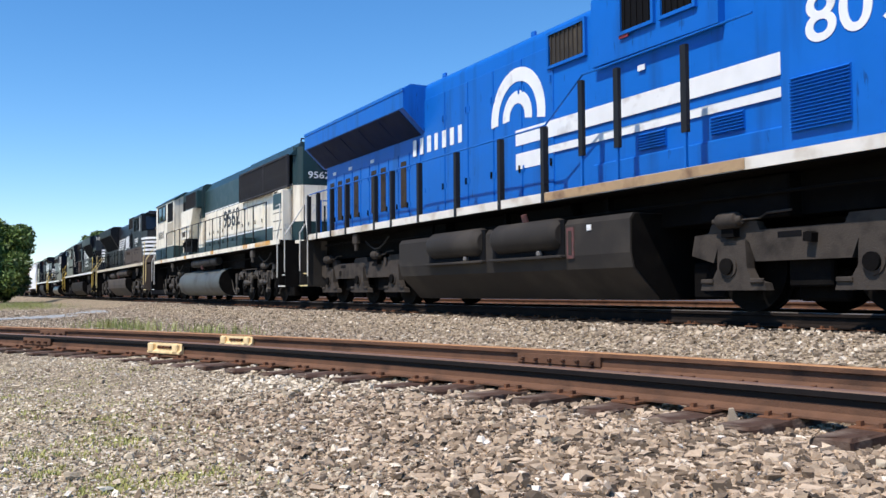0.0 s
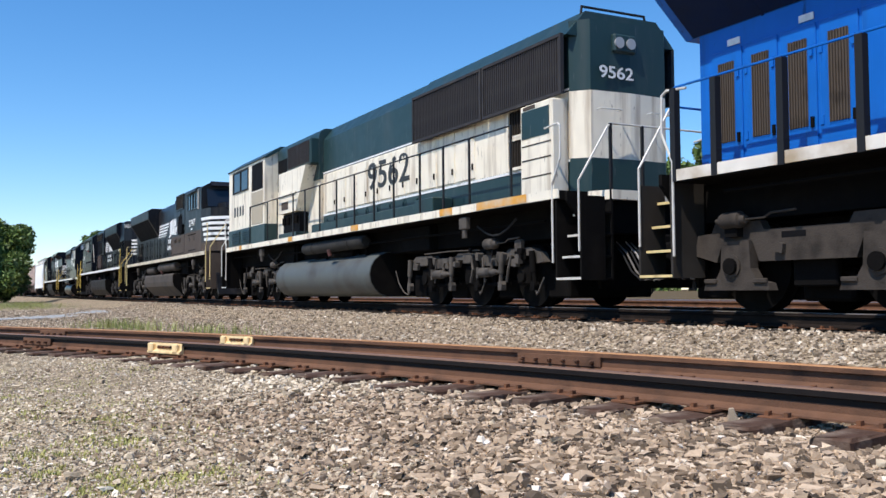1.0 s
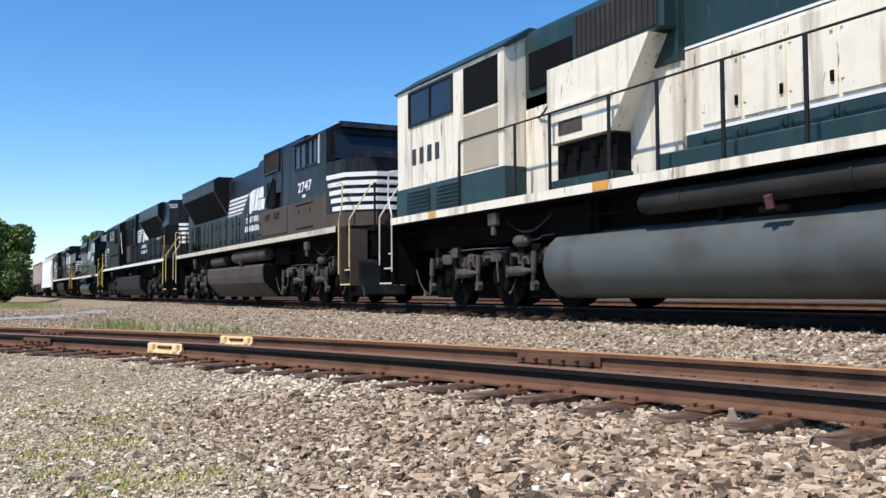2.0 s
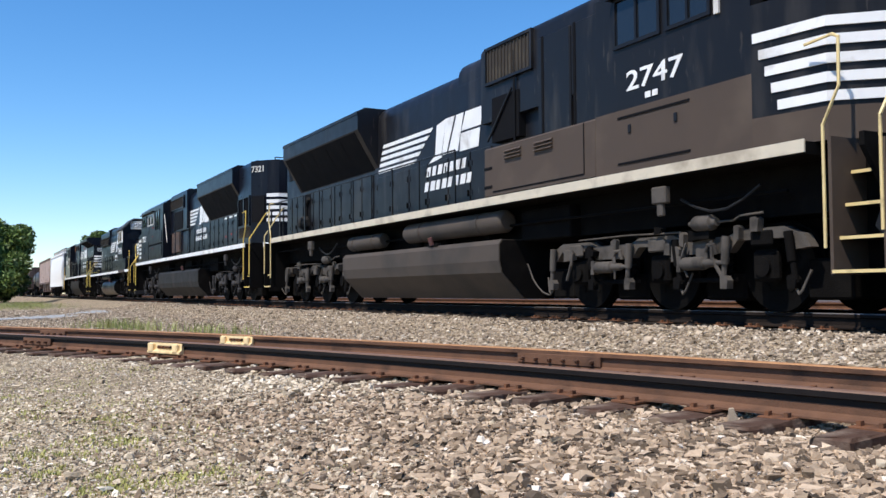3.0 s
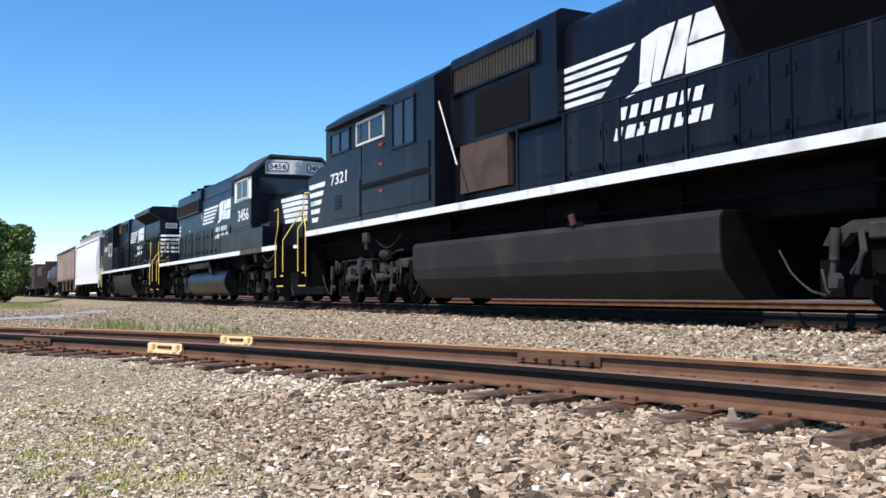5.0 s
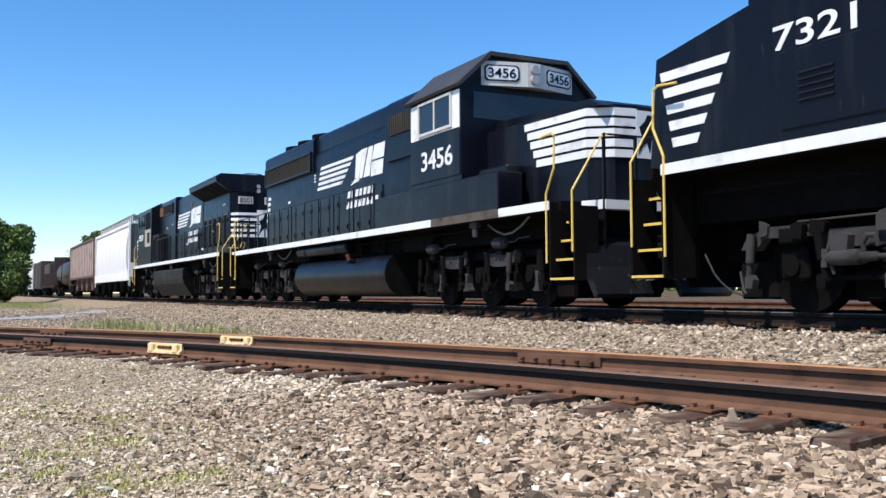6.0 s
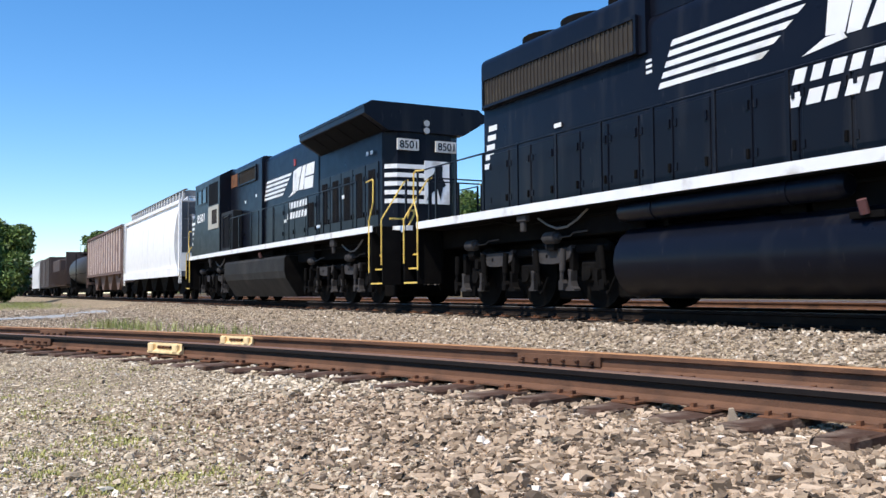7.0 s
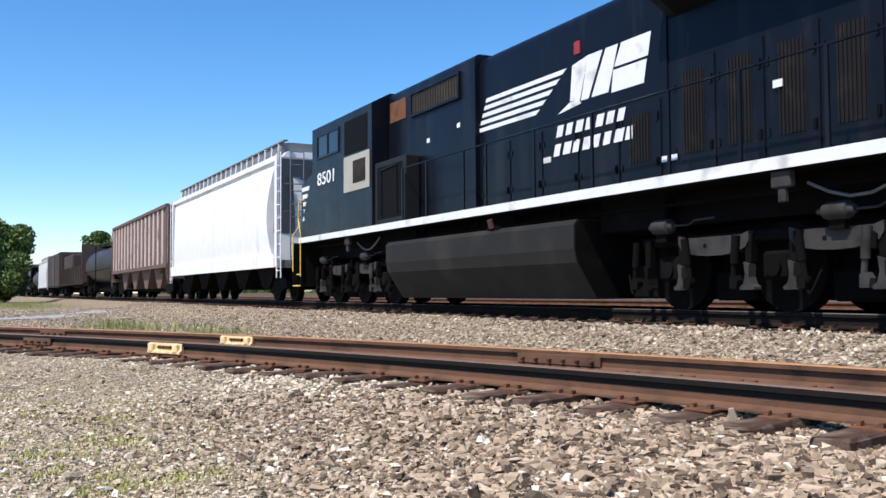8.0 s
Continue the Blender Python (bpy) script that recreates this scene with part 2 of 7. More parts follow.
def ground_material():
    """Crushed stone and dry soil, with grassy patches towards the left."""
    m = bpy.data.materials.new("gravel_ground")
    m.use_nodes = True
    n, link = m.node_tree.nodes, m.node_tree.links.new
    b = n["Principled BSDF"]
    b.inputs["Roughness"].default_value = 0.95
    b.inputs["Specular IOR Level"].default_value = 0.05
    co = n.new("ShaderNodeTexCoord")
    v = n.new("ShaderNodeTexVoronoi")
    v.inputs["Scale"].default_value = 26
    link(co.outputs["Object"], v.inputs["Vector"])
    ra = n.new("ShaderNodeValToRGB")
    ra.color_ramp.elements[0].color = (0.11, 0.084, 0.056, 1)
    ra.color_ramp.elements[1].color = (0.50, 0.40, 0.275, 1)
    sep = n.new("ShaderNodeSeparateColor")
    link(v.outputs["Color"], sep.inputs[0])
    link(sep.outputs[0], ra.inputs["Fac"])
    big = n.new("ShaderNodeTexNoise")
    big.inputs["Scale"].default_value, big.inputs["Detail"].default_value = 0.35, 8
    link(co.outputs["Object"], big.inputs["Vector"])
    r = n.new("ShaderNodeMapRange")
    r.inputs["From Min"].default_value, r.inputs["From Max"].default_value = 0.5, 0.75
    r.inputs["To Max"].default_value = 0.55
    link(big.outputs["Fac"], r.inputs["Value"])
    mx = n.new("ShaderNodeMix")
    mx.data_type = "RGBA"
    mx.inputs["B"].default_value = (0.50, 0.43, 0.27, 1)
    # more dry grass away to the west and near the viewer's path
    xyz = n.new("ShaderNodeSeparateXYZ")
    link(co.outputs["Object"], xyz.inputs[0])
    west = n.new("ShaderNodeMapRange")
    west.inputs["From Min"].default_value, west.inputs["From Max"].default_value = 4.5, 0.5
    west.inputs["To Min"].default_value, west.inputs["To Max"].default_value = 0.1, 1.4
    link(xyz.outputs["Y"], west.inputs["Value"])
    mul = n.new("ShaderNodeMath")
    mul.operation = "MULTIPLY"
    mul.use_clamp = True
    link(r.outputs[0], mul.inputs[0])
    link(west.outputs[0], mul.inputs[1])
    link(mul.outputs[0], mx.inputs["Factor"])
    link(ra.outputs["Color"], mx.inputs["A"])
    # the train's shade, put into the ground colour along the main line
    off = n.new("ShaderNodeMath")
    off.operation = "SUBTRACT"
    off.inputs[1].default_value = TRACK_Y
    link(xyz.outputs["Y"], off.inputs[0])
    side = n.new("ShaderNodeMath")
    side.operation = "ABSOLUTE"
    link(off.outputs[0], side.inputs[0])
    bed_shade = n.new("ShaderNodeMapRange")
    bed_shade.inputs["From Min"].default_value, bed_shade.inputs["From Max"].default_value = 1.25, 0.95
    link(side.outputs[0], bed_shade.inputs["Value"])
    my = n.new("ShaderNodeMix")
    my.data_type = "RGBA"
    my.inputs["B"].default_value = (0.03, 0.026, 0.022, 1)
    link(bed_shade.outputs[0], my.inputs["Factor"])
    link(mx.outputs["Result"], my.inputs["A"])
    north = n.new("ShaderNodeMapRange")
    north.inputs["From Min"].default_value, north.inputs["From Max"].default_value = 18.6, 20.5
    link(xyz.outputs["Y"], north.inputs["Value"])
    mz = n.new("ShaderNodeMix")
    mz.data_type = "RGBA"
    mz.inputs["B"].default_value = (0.13, 0.10, 0.06, 1)
    link(north.outputs[0], mz.inputs["Factor"])
    link(my.outputs["Result"], mz.inputs["A"])
    link(mz.outputs["Result"], b.inputs["Base Color"])
    bu = n.new("ShaderNodeBump")
    bu.inputs["Strength"].default_value, bu.inputs["Distance"].default_value = 0.8, 0.03
    bu.invert = True
    link(v.outputs["Distance"], bu.inputs["Height"])
    link(bu.outputs[0], b.inputs["Normal"])
    return m


ground_mat = ground_material()

# ---- mesh tools ----
OX = 0.0  # where along the train the vehicle under work has its own zero


def part(name, bm, mat, parent=None, label="", smooth=False):
    me = bpy.data.meshes.new(name)
    bmesh.ops.recalc_face_normals(bm, faces=bm.faces)
    bm.to_mesh(me)
    bm.free()
    me.materials.append(mat)
    if smooth:
        me.shade_smooth()
        me.set_sharp_from_angle(angle=radians(40))
    ob = new(name, me)
    if parent:
        ob.parent = parent
    if label:
        tagged(ob, label)
    return ob


def box(bm, x1, x2, y1, y2, z1, z2, bevel=0.0):
    r = bmesh.ops.create_cube(bm, size=1.0)
    vs = r["verts"]
    c = Vector(((x1 + x2) / 2 - OX, (y1 + y2) / 2, (z1 + z2) / 2))
    s = Vector((abs(x2 - x1), abs(y2 - y1), abs(z2 - z1)))
    for v in vs:
        v.co = Vector((v.co.x * s.x, v.co.y * s.y, v.co.z * s.z)) + c
    if bevel:
        es = list({e for v in vs for e in v.link_edges})
        bmesh.ops.bevel(bm, geom=es, offset=bevel, segments=1, affect="EDGES")
    return bm


def B(x1, x2, y1, y2, z1, z2, bevel=0.0):
    return box(bmesh.new(), x1, x2, y1, y2, z1, z2, bevel)


def prism(bm, pts, a, b, axis="x"):
    """A solid with the outline pts swept from a to b: along x the outline is (y, z), along y it is (x, z), along z it is (x, y)."""
    def at(p, q):
        if axis == "x":
            return (q - OX, p[0], p[1])
        if axis == "y":
            return (p[0] - OX, q, p[1])
        return (p[0] - OX, p[1], q)
    lo = [bm.verts.new(at(p, a)) for p in pts]
    hi = [bm.verts.new(at(p, b)) for p in pts]
    bm.faces.new(lo)
    bm.faces.new(hi[::-1])
    k = len(pts)
    for i in range(k):
        bm.faces.new((lo[i], hi[i], hi[(i + 1) % k], lo[(i + 1) % k]))
    return bm


def P(pts, a, b, axis="x"):
    return prism(bmesh.new(), pts, a, b, axis)


def cyl(bm, p, q, r, seg=12, r2=None):
    p, q = Vector(p) - Vector((OX, 0, 0)), Vector(q) - Vector((OX, 0, 0))
    d = q - p
    m = Matrix.Translation((p + q) / 2) @ d.to_track_quat("Z", "Y").to_matrix().to_4x4()
    bmesh.ops.create_cone(bm, cap_ends=True, segments=seg, radius1=r, radius2=r if r2 is None else r2, depth=d.length, matrix=m)
    return bm


def C(p, q, r, seg=12, r2=None):
    return cyl(bmesh.new(), p, q, r, seg, r2)


def tube(bm, path, r, seg=6):
    for a, b in zip(path, path[1:]):
        d = (Vector(b) - Vector(a)).normalized() * r * 0.6
        cyl(bm, Vector(a) - d, Vector(b) + d, r, seg)
    return bm


def rounded(y, z1, z2, r, n=4):
    """A cross-section of half width y from z1 to z2, with rounded top corners."""
    pts = [(-y, z1)]
    pts += [(-y + r - r * math.cos(a), z2 - r + r * math.sin(a)) for a in (i * math.pi / 2 / n for i in range(n + 1))]
    pts += [(-p[0], p[1]) for p in pts[::-1]]
    return pts


def text(parent, name, body, x1, x2, z1, z2, y, mat, face="side"):
    """Letters of the built-in font, stretched into a box on a side (facing -y) or on an end (facing +x)."""
    cu = bpy.data.curves.new(name, "FONT")
    cu.body, cu.extrude, cu.offset = body, 0.004, 0.012
    tmp = bpy.data.objects.new(name, cu)
    me = bpy.data.meshes.new_from_object(tmp)
    bpy.data.objects.remove(tmp)
    co = np.array([v.co[:] for v in me.vertices])
    lo, hi = co.min(0), co.max(0)
    for v in me.vertices:
        u = (v.co.x - lo[0]) / (hi[0] - lo[0])
        w = (v.co.y - lo[1]) / (hi[1] - lo[1])
        if face == "side":
            v.co = (x1 + u * (x2 - x1) - OX, y - v.co.z, z1 + w * (z2 - z1))
        else:
            v.co = (y - OX + v.co.z, x1 + u * (x2 - x1), z1 + w * (z2 - z1))
    me.materials.append(mat)
    ob = new(name, me)
    ob.parent = parent
    return ob

# ---- ground ----
SIDING_Z = -0.29          # top of the rusty siding's rails
GROUND_Z = -0.50


def siding_y(x):
    return 5.62 + 0.107 * x - 0.0133 * x * x


def siding_slope(x):
    return 0.107 - 0.0266 * x


def smooth(a, b, t):
    t = min(1.0, max(0.0, (t - a) / (b - a)))
    return t * t * (3 - 2 * t)


def ground_z(x, y):
    d = TRACK_Y - y
    z = GROUND_Z + (-0.21 - GROUND_Z) * (1 - smooth(1.55, 3.3, d))
    z = max(z, -0.21) + 0.36 * smooth(17.5, 30, y) if y > TRACK_Y else z
    if y < 4:
        z -= 0.05 * smooth(4, 0, y) * (smooth(1.4, 3.2, abs(y - siding_y(x))) if -36 < x < 9 else 1)
    far = math.hypot(x, y)
    if -36 < x < 9:
        z -= (0.004 + 0.026 * smooth(-11, -4, x) * smooth(-0.3, -0.9, y - siding_y(x))) * (1 - smooth(1.3, 2.3, abs(y - siding_y(x))))
    if far < 80:
        z += 0.018 * noise.noise(Vector((x * 1.3, y * 1.3, 0))) + 0.035 * noise.noise(Vector((x * 0.35, y * 0.35, 4)))
    return z


def spread(lo, hi, fine_lo, fine_hi, step, grow=1.16):
    out = list(np.arange(fine_lo, fine_hi + step / 2, step))
    s, a = step, fine_lo
    while a > lo:
        s *= grow
        a -= s
        out.insert(0, a)
    s, a = step, out[-1]
    while a < hi:
        s *= grow
        a += s
        out.append(a)
    return out


def make_ground():
    xs, ys = spread(-2500, 2500, -34, 2, 0.16), spread(-2500, 2500, 0.5, 13, 0.12)
    verts = [(x, y, ground_z(x, y)) for y in ys for x in xs]
    w = len(xs)
    faces = [(j * w + i, j * w + i + 1, (j + 1) * w + i + 1, (j + 1) * w + i) for j in range(len(ys) - 1) for i in range(w - 1)]
    me = bpy.data.meshes.new("ground")
    me.from_pydata(verts, [], faces)
    me.materials.append(ground_mat)
    me.shade_smooth()
    return tagged(new("ground", me), "dry crushed stone and sparse grass beside railway tracks", "ground", kind="structure")


make_ground()

CHIP_V = np.array([(x, y, z) for x in (-1, 1) for y in (-1, 1) for z in (-1, 1)], float) * 0.72
CHIP_F = np.array([(0, 1, 3, 2), (4, 6, 7, 5), (0, 4, 5, 1), (2, 3, 7, 6), (0, 2, 6, 4), (1, 5, 7, 3)])
RNG = np.random.default_rng(5)


def stones(name, centres, sizes, mat, label, flat=0.56):
    """Angular crushed stones, each a broken six-sided chip, in one object."""
    k = len(centres)
    kinds = CHIP_V[None] * RNG.uniform(0.62, 1.2, (90, 8, 1)) + RNG.normal(0, 0.16, (90, 8, 3))
    taper = np.where(CHIP_V[None, :, 2:] > 0, RNG.uniform(0.3, 1.0, (90, 1, 1)), 1.0)
    kinds[:, :, :2] = kinds[:, :, :2] * taper + np.where(CHIP_V[None, :, 2:] > 0, RNG.normal(0, 0.22, (90, 1, 2)), 0.0)
    v = kinds[RNG.integers(0, 90, k)]
    v = v * np.stack([RNG.uniform(0.85, 1.75, k), RNG.uniform(0.6, 1.1, k), RNG.uniform(0.6 * flat, 1.4 * flat, k)], 1)[:, None, :]
    a, t = RNG.uniform(0, 2 * np.pi, k), RNG.normal(0, 0.62, k)
    ca, sa, ct, st = np.cos(a), np.sin(a), np.cos(t), np.sin(t)
    y2, z2 = v[:, :, 1] * ct[:, None] - v[:, :, 2] * st[:, None], v[:, :, 1] * st[:, None] + v[:, :, 2] * ct[:, None]
    x3, y3 = v[:, :, 0] * ca[:, None] - y2 * sa[:, None], v[:, :, 0] * sa[:, None] + y2 * ca[:, None]
    v = np.stack([x3, y3, z2], 2) * sizes[:, None, None] + centres[:, None, :]
    f = (CHIP_F[None] + 8 * np.arange(k)[:, None, None]).reshape(-1, 4)
    me = bpy.data.meshes.new(name)
    me.vertices.add(8 * k)
    me.vertices.foreach_set("co", v.reshape(-1).astype(np.float32))
    me.loops.add(f.size)
    me.loops.foreach_set("vertex_index", f.reshape(-1).astype(np.int32))
    me.polygons.add(len(f))
    me.polygons.foreach_set("loop_start", np.arange(0, f.size, 4, dtype=np.int32))
    me.update(calc_edges=True)
    me.shade_flat()
    me.materials.append(mat)
    return tagged(new(name, me), label, "gravel", kind="stuff")


def on_ground(pts):
    return np.array([(x, y, ground_z(x, y)) for x, y in pts])


TIE_X, tie_at = [], -31.0
while tie_at < 7:
    TIE_X.append(tie_at)
    tie_at += 0.55 * math.cos(math.atan(siding_slope(tie_at))) * random.uniform(0.93, 1.07)
TIE_X = np.array(TIE_X)


def on_tie(x, y):
    """Whether a spot lies on one of the siding's ties."""
    off = (y - siding_y(x)) * math.cos(math.atan(siding_slope(x)))
    if abs(off) > 1.34:
        return False
    c = x + off * math.sin(math.atan(siding_slope(x)))
    return np.abs(TIE_X - c).min() * 1.05 < 0.13


def near_gravel():
    pts, size, fine = [], [], []
    while len(pts) < 132000:
        d = 2.3 + 13 * RNG.random() ** 1.7
        a = math.radians(RNG.uniform(-29, 29) + 27.47)
        x, y = -d * math.cos(a), d * math.sin(a)
        if y > siding_y(x) - 0.66 or y < -8 or on_tie(x, y) and RNG.random() < 0.96:
            continue
        # sparser, finer stones where soil and grass take over
        soil = smooth(3.2, 0.4, y + 0.12 * x + 1.0) * (0.6 + 0.6 * noise.noise(Vector((x * 0.5, y * 0.5, 2))))
        if RNG.random() < 0.55 * soil:
            continue
        pts.append((x, y))
        fine.append(max(soil, 0.75 * smooth(-4.5, -8.5, x)) + RNG.normal(0, 0.14) > 0.34)
        size.append((0.82 if fine[-1] and soil > 0.2 else 1.0) * min(0.034, 0.0086 * (1 + 0.5 * smooth(0.8, 3.6, y)) * math.exp(RNG.normal(0.08 - 0.3 * soil, 0.46))))
    p, s = on_ground(pts), np.array(size)
    p[:, 2] += s * RNG.uniform(-0.4, 1.0, len(s))
    fine = np.array(fine)
    stones("foreground_gravel", p[~fine], s[~fine], stone_near, "loose tan and grey crushed stone on dry soil")
    stones("dusty_fine_gravel", p[fine], s[fine], stone_fine, "fine pale stone chips trodden into dry soil")


def track_ballast():
    pts, size = [], []
    while len(pts) < 85000:
        x = -2.5 - 46 * RNG.random() ** 1.5
        lo, hi = siding_y(x) - 1.25, TRACK_Y - 0.2
        y = RNG.uniform(max(lo, -2), hi)
        if y < siding_y(x) - 0.66 or abs(abs(y - siding_y(x)) - 0.79) < 0.09 or on_tie(x, y) and RNG.random() < 0.8 or y > 7.95 and RNG.random() < 0.6:
            continue
        pts.append((x, y))
        size.append(min(0.05, 0.019 * math.exp(RNG.normal(0, 0.35))))
    p, s = on_ground(pts), np.array(size)
    p[:, 2] += s * RNG.uniform(-0.2, 0.6, len(s))
    # stones beneath the train get the ramp with shade painted in
    in_shade = p[:, 1] + 0.16 * RNG.normal(size=len(s)) > TRACK_Y - 1.12
    stones("track_ballast", p[~in_shade], s[~in_shade], stone_ballast, "grey crushed stone ballast between two railway tracks", 0.6)
    stones("shaded_ballast", p[in_shade], s[in_shade], stone_shaded, "crushed stone between the main rails, coloured dark for the train's shade")


near_gravel()
track_ballast()

# ---- tracks ----
RAIL = [(-0.076, 0), (0.076, 0), (0.076, 0.012), (0.03, 0.026), (0.009, 0.04), (0.009, 0.085), (0.009, 0.118), (0.040, 0.127), (0.040, 0.162), (0.032, 0.172),
        (-0.032, 0.172), (-0.040, 0.162), (-0.040, 0.127), (-0.009, 0.118), (-0.009, 0.085), (-0.009, 0.04), (-0.03, 0.026), (-0.076, 0.012)]


def sweep_rail(centre, tops, parent, body_mat, top_mat, label, side_mat=None):
    """A flat-bottomed rail along a line of (x, y, turn) stations, its head's top at height tops."""
    bm = bmesh.new()
    rings = []
    for x, y, turn in centre:
        c, s = math.cos(turn), math.sin(turn)
        rings.append([bm.verts.new((x - p[0] * s, y + p[0] * c, tops - 0.172 + p[1])) for p in RAIL])
    for a, b in zip(rings, rings[1:]):
        for i in range(len(RAIL)):
            f = bm.faces.new((a[i], b[i], b[(i + 1) % len(RAIL)], a[(i + 1) % len(RAIL)]))
            # slot 2: head sides, and the upper web where head_black paints the head's shadow
            f.material_index = 1 if i in (8, 9, 10) else 2 if i in (5, 6, 7, 11, 12, 13) else 0
    bm.faces.new(rings[0])
    bm.faces.new(rings[-1])
    ob = part("rail", bm, body_mat, parent, label)
    ob.data.materials.append(top_mat)
    ob.data.materials.append(side_mat or body_mat)
    return ob


OX = 0.0
siding = tagged(new("rusty_siding_track"), "rusty siding track with weathered wooden ties in gravel", "railway track")
stations = [(x, 0) for x in np.arange(-34, 8.01, 0.5)]
for off in (-0.7525, 0.7525):
    line = []
    for x, _ in stations:
        t = math.atan(siding_slope(x))
        line.append((x - off * math.sin(t), siding_y(x) + off * math.cos(t), t))
    sweep_rail(line, SIDING_Z, siding, rail_rust, rail_top if off > 0 else rail_brown, "rust-brown rail with a worn orange head", head_black if off < 0 else None)

tie_mesh, shaded_tie_mesh = [], []
# main-line ties: wood colour darkened for the shade under the train
tie_shaded = material("shaded_tie_wood", (0.03, 0.023, 0.019), 0.9, vary=0.35, scale=12, dirt=(0.05, 0.04, 0.033), dirt_amount=0.3, dirt_scale=6, bump=0.6, bump_scale=30, spec=0.1)
for k in range(8):
    bm = B(-0.115, 0.115, -1.3, 1.3, -0.17, 0, 0.012)
    bmesh.ops.subdivide_edges(bm, edges=[e for e in bm.edges if abs(e.verts[0].co.y - e.verts[1].co.y) > 1], cuts=6)
    for v in bm.verts:
        v.co += Vector((random.uniform(-0.012, 0.012), random.uniform(-0.04, 0.04) if abs(v.co.y) > 1.2 else 0, random.uniform(-0.012, 0.006)))
    bmesh.ops.recalc_face_normals(bm, faces=bm.faces)
    me = bpy.data.meshes.new("tie")
    bm.to_mesh(me)
    bm.free()
    me.materials.append(tie_wood if k < 4 else tie_shaded)
    (tie_mesh if k < 4 else shaded_tie_mesh).append(me)
plate = B(-0.10, 0.10, -0.18, 0.18, 0, 0.018, 0.003)
for sx, sy in ((-0.06, 0.115), (0.06, -0.115), (0.06, 0.115), (-0.06, -0.115)):
    box(plate, sx - 0.012, sx + 0.012, sy - 0.03, sy + 0.012, 0.01, 0.045)
plate_me = bpy.data.meshes.new("tie_plate")
plate.to_mesh(plate_me)
plate.free()
plate_me.materials.append(rust)


def put(name, me, parent, m):
    ob = new(name, me)
    ob.parent = parent
    ob.matrix_basis = m
    return ob


def ties(parent, line, top, where, kinds=tie_mesh):
    for x in where:
        y, t = line(x)
        j = random.uniform(-2.5, 2.5)
        put("tie", random.choice(kinds), parent, pose(x, y, top + random.uniform(-0.012, 0.012), 0, random.uniform(-1.5, 1.5), math.degrees(t) + j))
        for off in (-0.7525, 0.7525):
            put("tie_plate", plate_me, parent, pose(x - off * math.sin(t), y + off * math.cos(t), top - 0.004, 0, 0, math.degrees(t)))


ties(siding, lambda x: (siding_y(x), math.atan(siding_slope(x))), SIDING_Z - 0.183, TIE_X)


def joint_bar(x, off, parent, mat, length=0.9, bolts=6, out=-1, name="joint_bar", label=""):
    """A bolted bar along the web of a rail of the siding."""
    t = math.atan(siding_slope(x))
    bm = B(-length / 2, length / 2, 0.012 * out, 0.045 * out, 0.034, 0.132, 0.006)
    for i in range(bolts):
        cx = -length / 2 + (i + 0.5) * length / bolts
        cyl(bm, (cx, 0.04 * out, 0.08), (cx, 0.085 * out, 0.08), 0.02, 6)
        cyl(bm, (cx, 0.08 * out, 0.08), (cx, 0.10 * out, 0.08), 0.012, 6)
    ob = part(name, bm, mat, parent, label)
    ob.matrix_basis = pose(x - off * math.sin(t), siding_y(x) + off * math.cos(t), SIDING_Z - 0.172, 0, 0, math.degrees(t))
    return ob


main = tagged(new("main_track"), "main railway track on grey stone ballast", "railway track")
second = tagged(new("second_main_track"), "second main railway track beyond the train", "railway track")
for tr, yc in ((main, TRACK_Y), (second, TRACK_Y + 7.4)):
    for off in (-0.7525, 0.7525):
        sweep_rail([(x, yc + off, 0.0) for x in (-900, -300, -100, -50, -25, 0, 60)], 0.0, tr, rail_shaded if tr is main else rail_rust, steel, "rust-brown rail with a polished head")
ties(main, lambda x: (TRACK_Y, 0.0), -0.183, np.arange(-60, 5, 0.53), shaded_tie_mesh)
ties(second, lambda x: (TRACK_Y + 7.4, 0.0), -0.183, np.arange(-34, -4, 0.53))

joint_bar(-6.94, 0.7525, siding, rail_rust, 1.0, 6, label="rusty bolted rail joint bar")
joint_bar(-14.0, -0.7525, siding, rail_rust, 0.7, 4, label="rusty bolted rail joint bar")
joint_bar(-15.9, 0.7525, siding, rail_rust, 0.7, 4, label="rusty bolted rail joint bar")


def rail_clamp(x, off):
    """A yellow bolt-on rail brace: a channel over the rail's web with two lugs and four bolts."""
    global OX
    OX = 0.0
    t = math.atan(siding_slope(x))
    root = tagged(new("yellow_rail_brace"), "yellow painted steel brace bolted to a rusty rail", "rail brace", "yellow rail braces")
    root.matrix_basis = pose(x - off * math.sin(t), siding_y(x) + off * math.cos(t), SIDING_Z - 0.172, 0, 0, math.degrees(t))
    part("brace_plate", P([(-0.02, 0.03), (-0.085, 0.035), (-0.085, 0.055), (-0.05, 0.075), (-0.045, 0.155), (-0.02, 0.15)], -0.33, 0.33), brace_yellow, root)
    part("slot", B(-0.15, 0.15, -0.056, -0.046, 0.088, 0.122), dark, root)
    for xx in (-0.26, 0.24):
        part("lug", B(xx - 0.05, xx + 0.05, -0.095, -0.04, 0.045, 0.148, 0.012), brace_yellow, root)
    for xx in (-0.1, -0.035, 0.035, 0.1):
        part("bolt", C((xx, -0.04, 0.105), (xx, -0.085, 0.105), 0.016, 6), rust, root)


rail_clamp(-11.2, -0.7525)
rail_clamp(-11.8, 0.7525)
slab = B(-0.05, 0.05, -0.015, 0.015, -0.02, 0.12, 0.008)
for v in slab.verts:
    v.co.x *= 1 - 4.5 * max(0, v.co.z)
slab_ob = part("standing_stone", slab, stone_ballast)
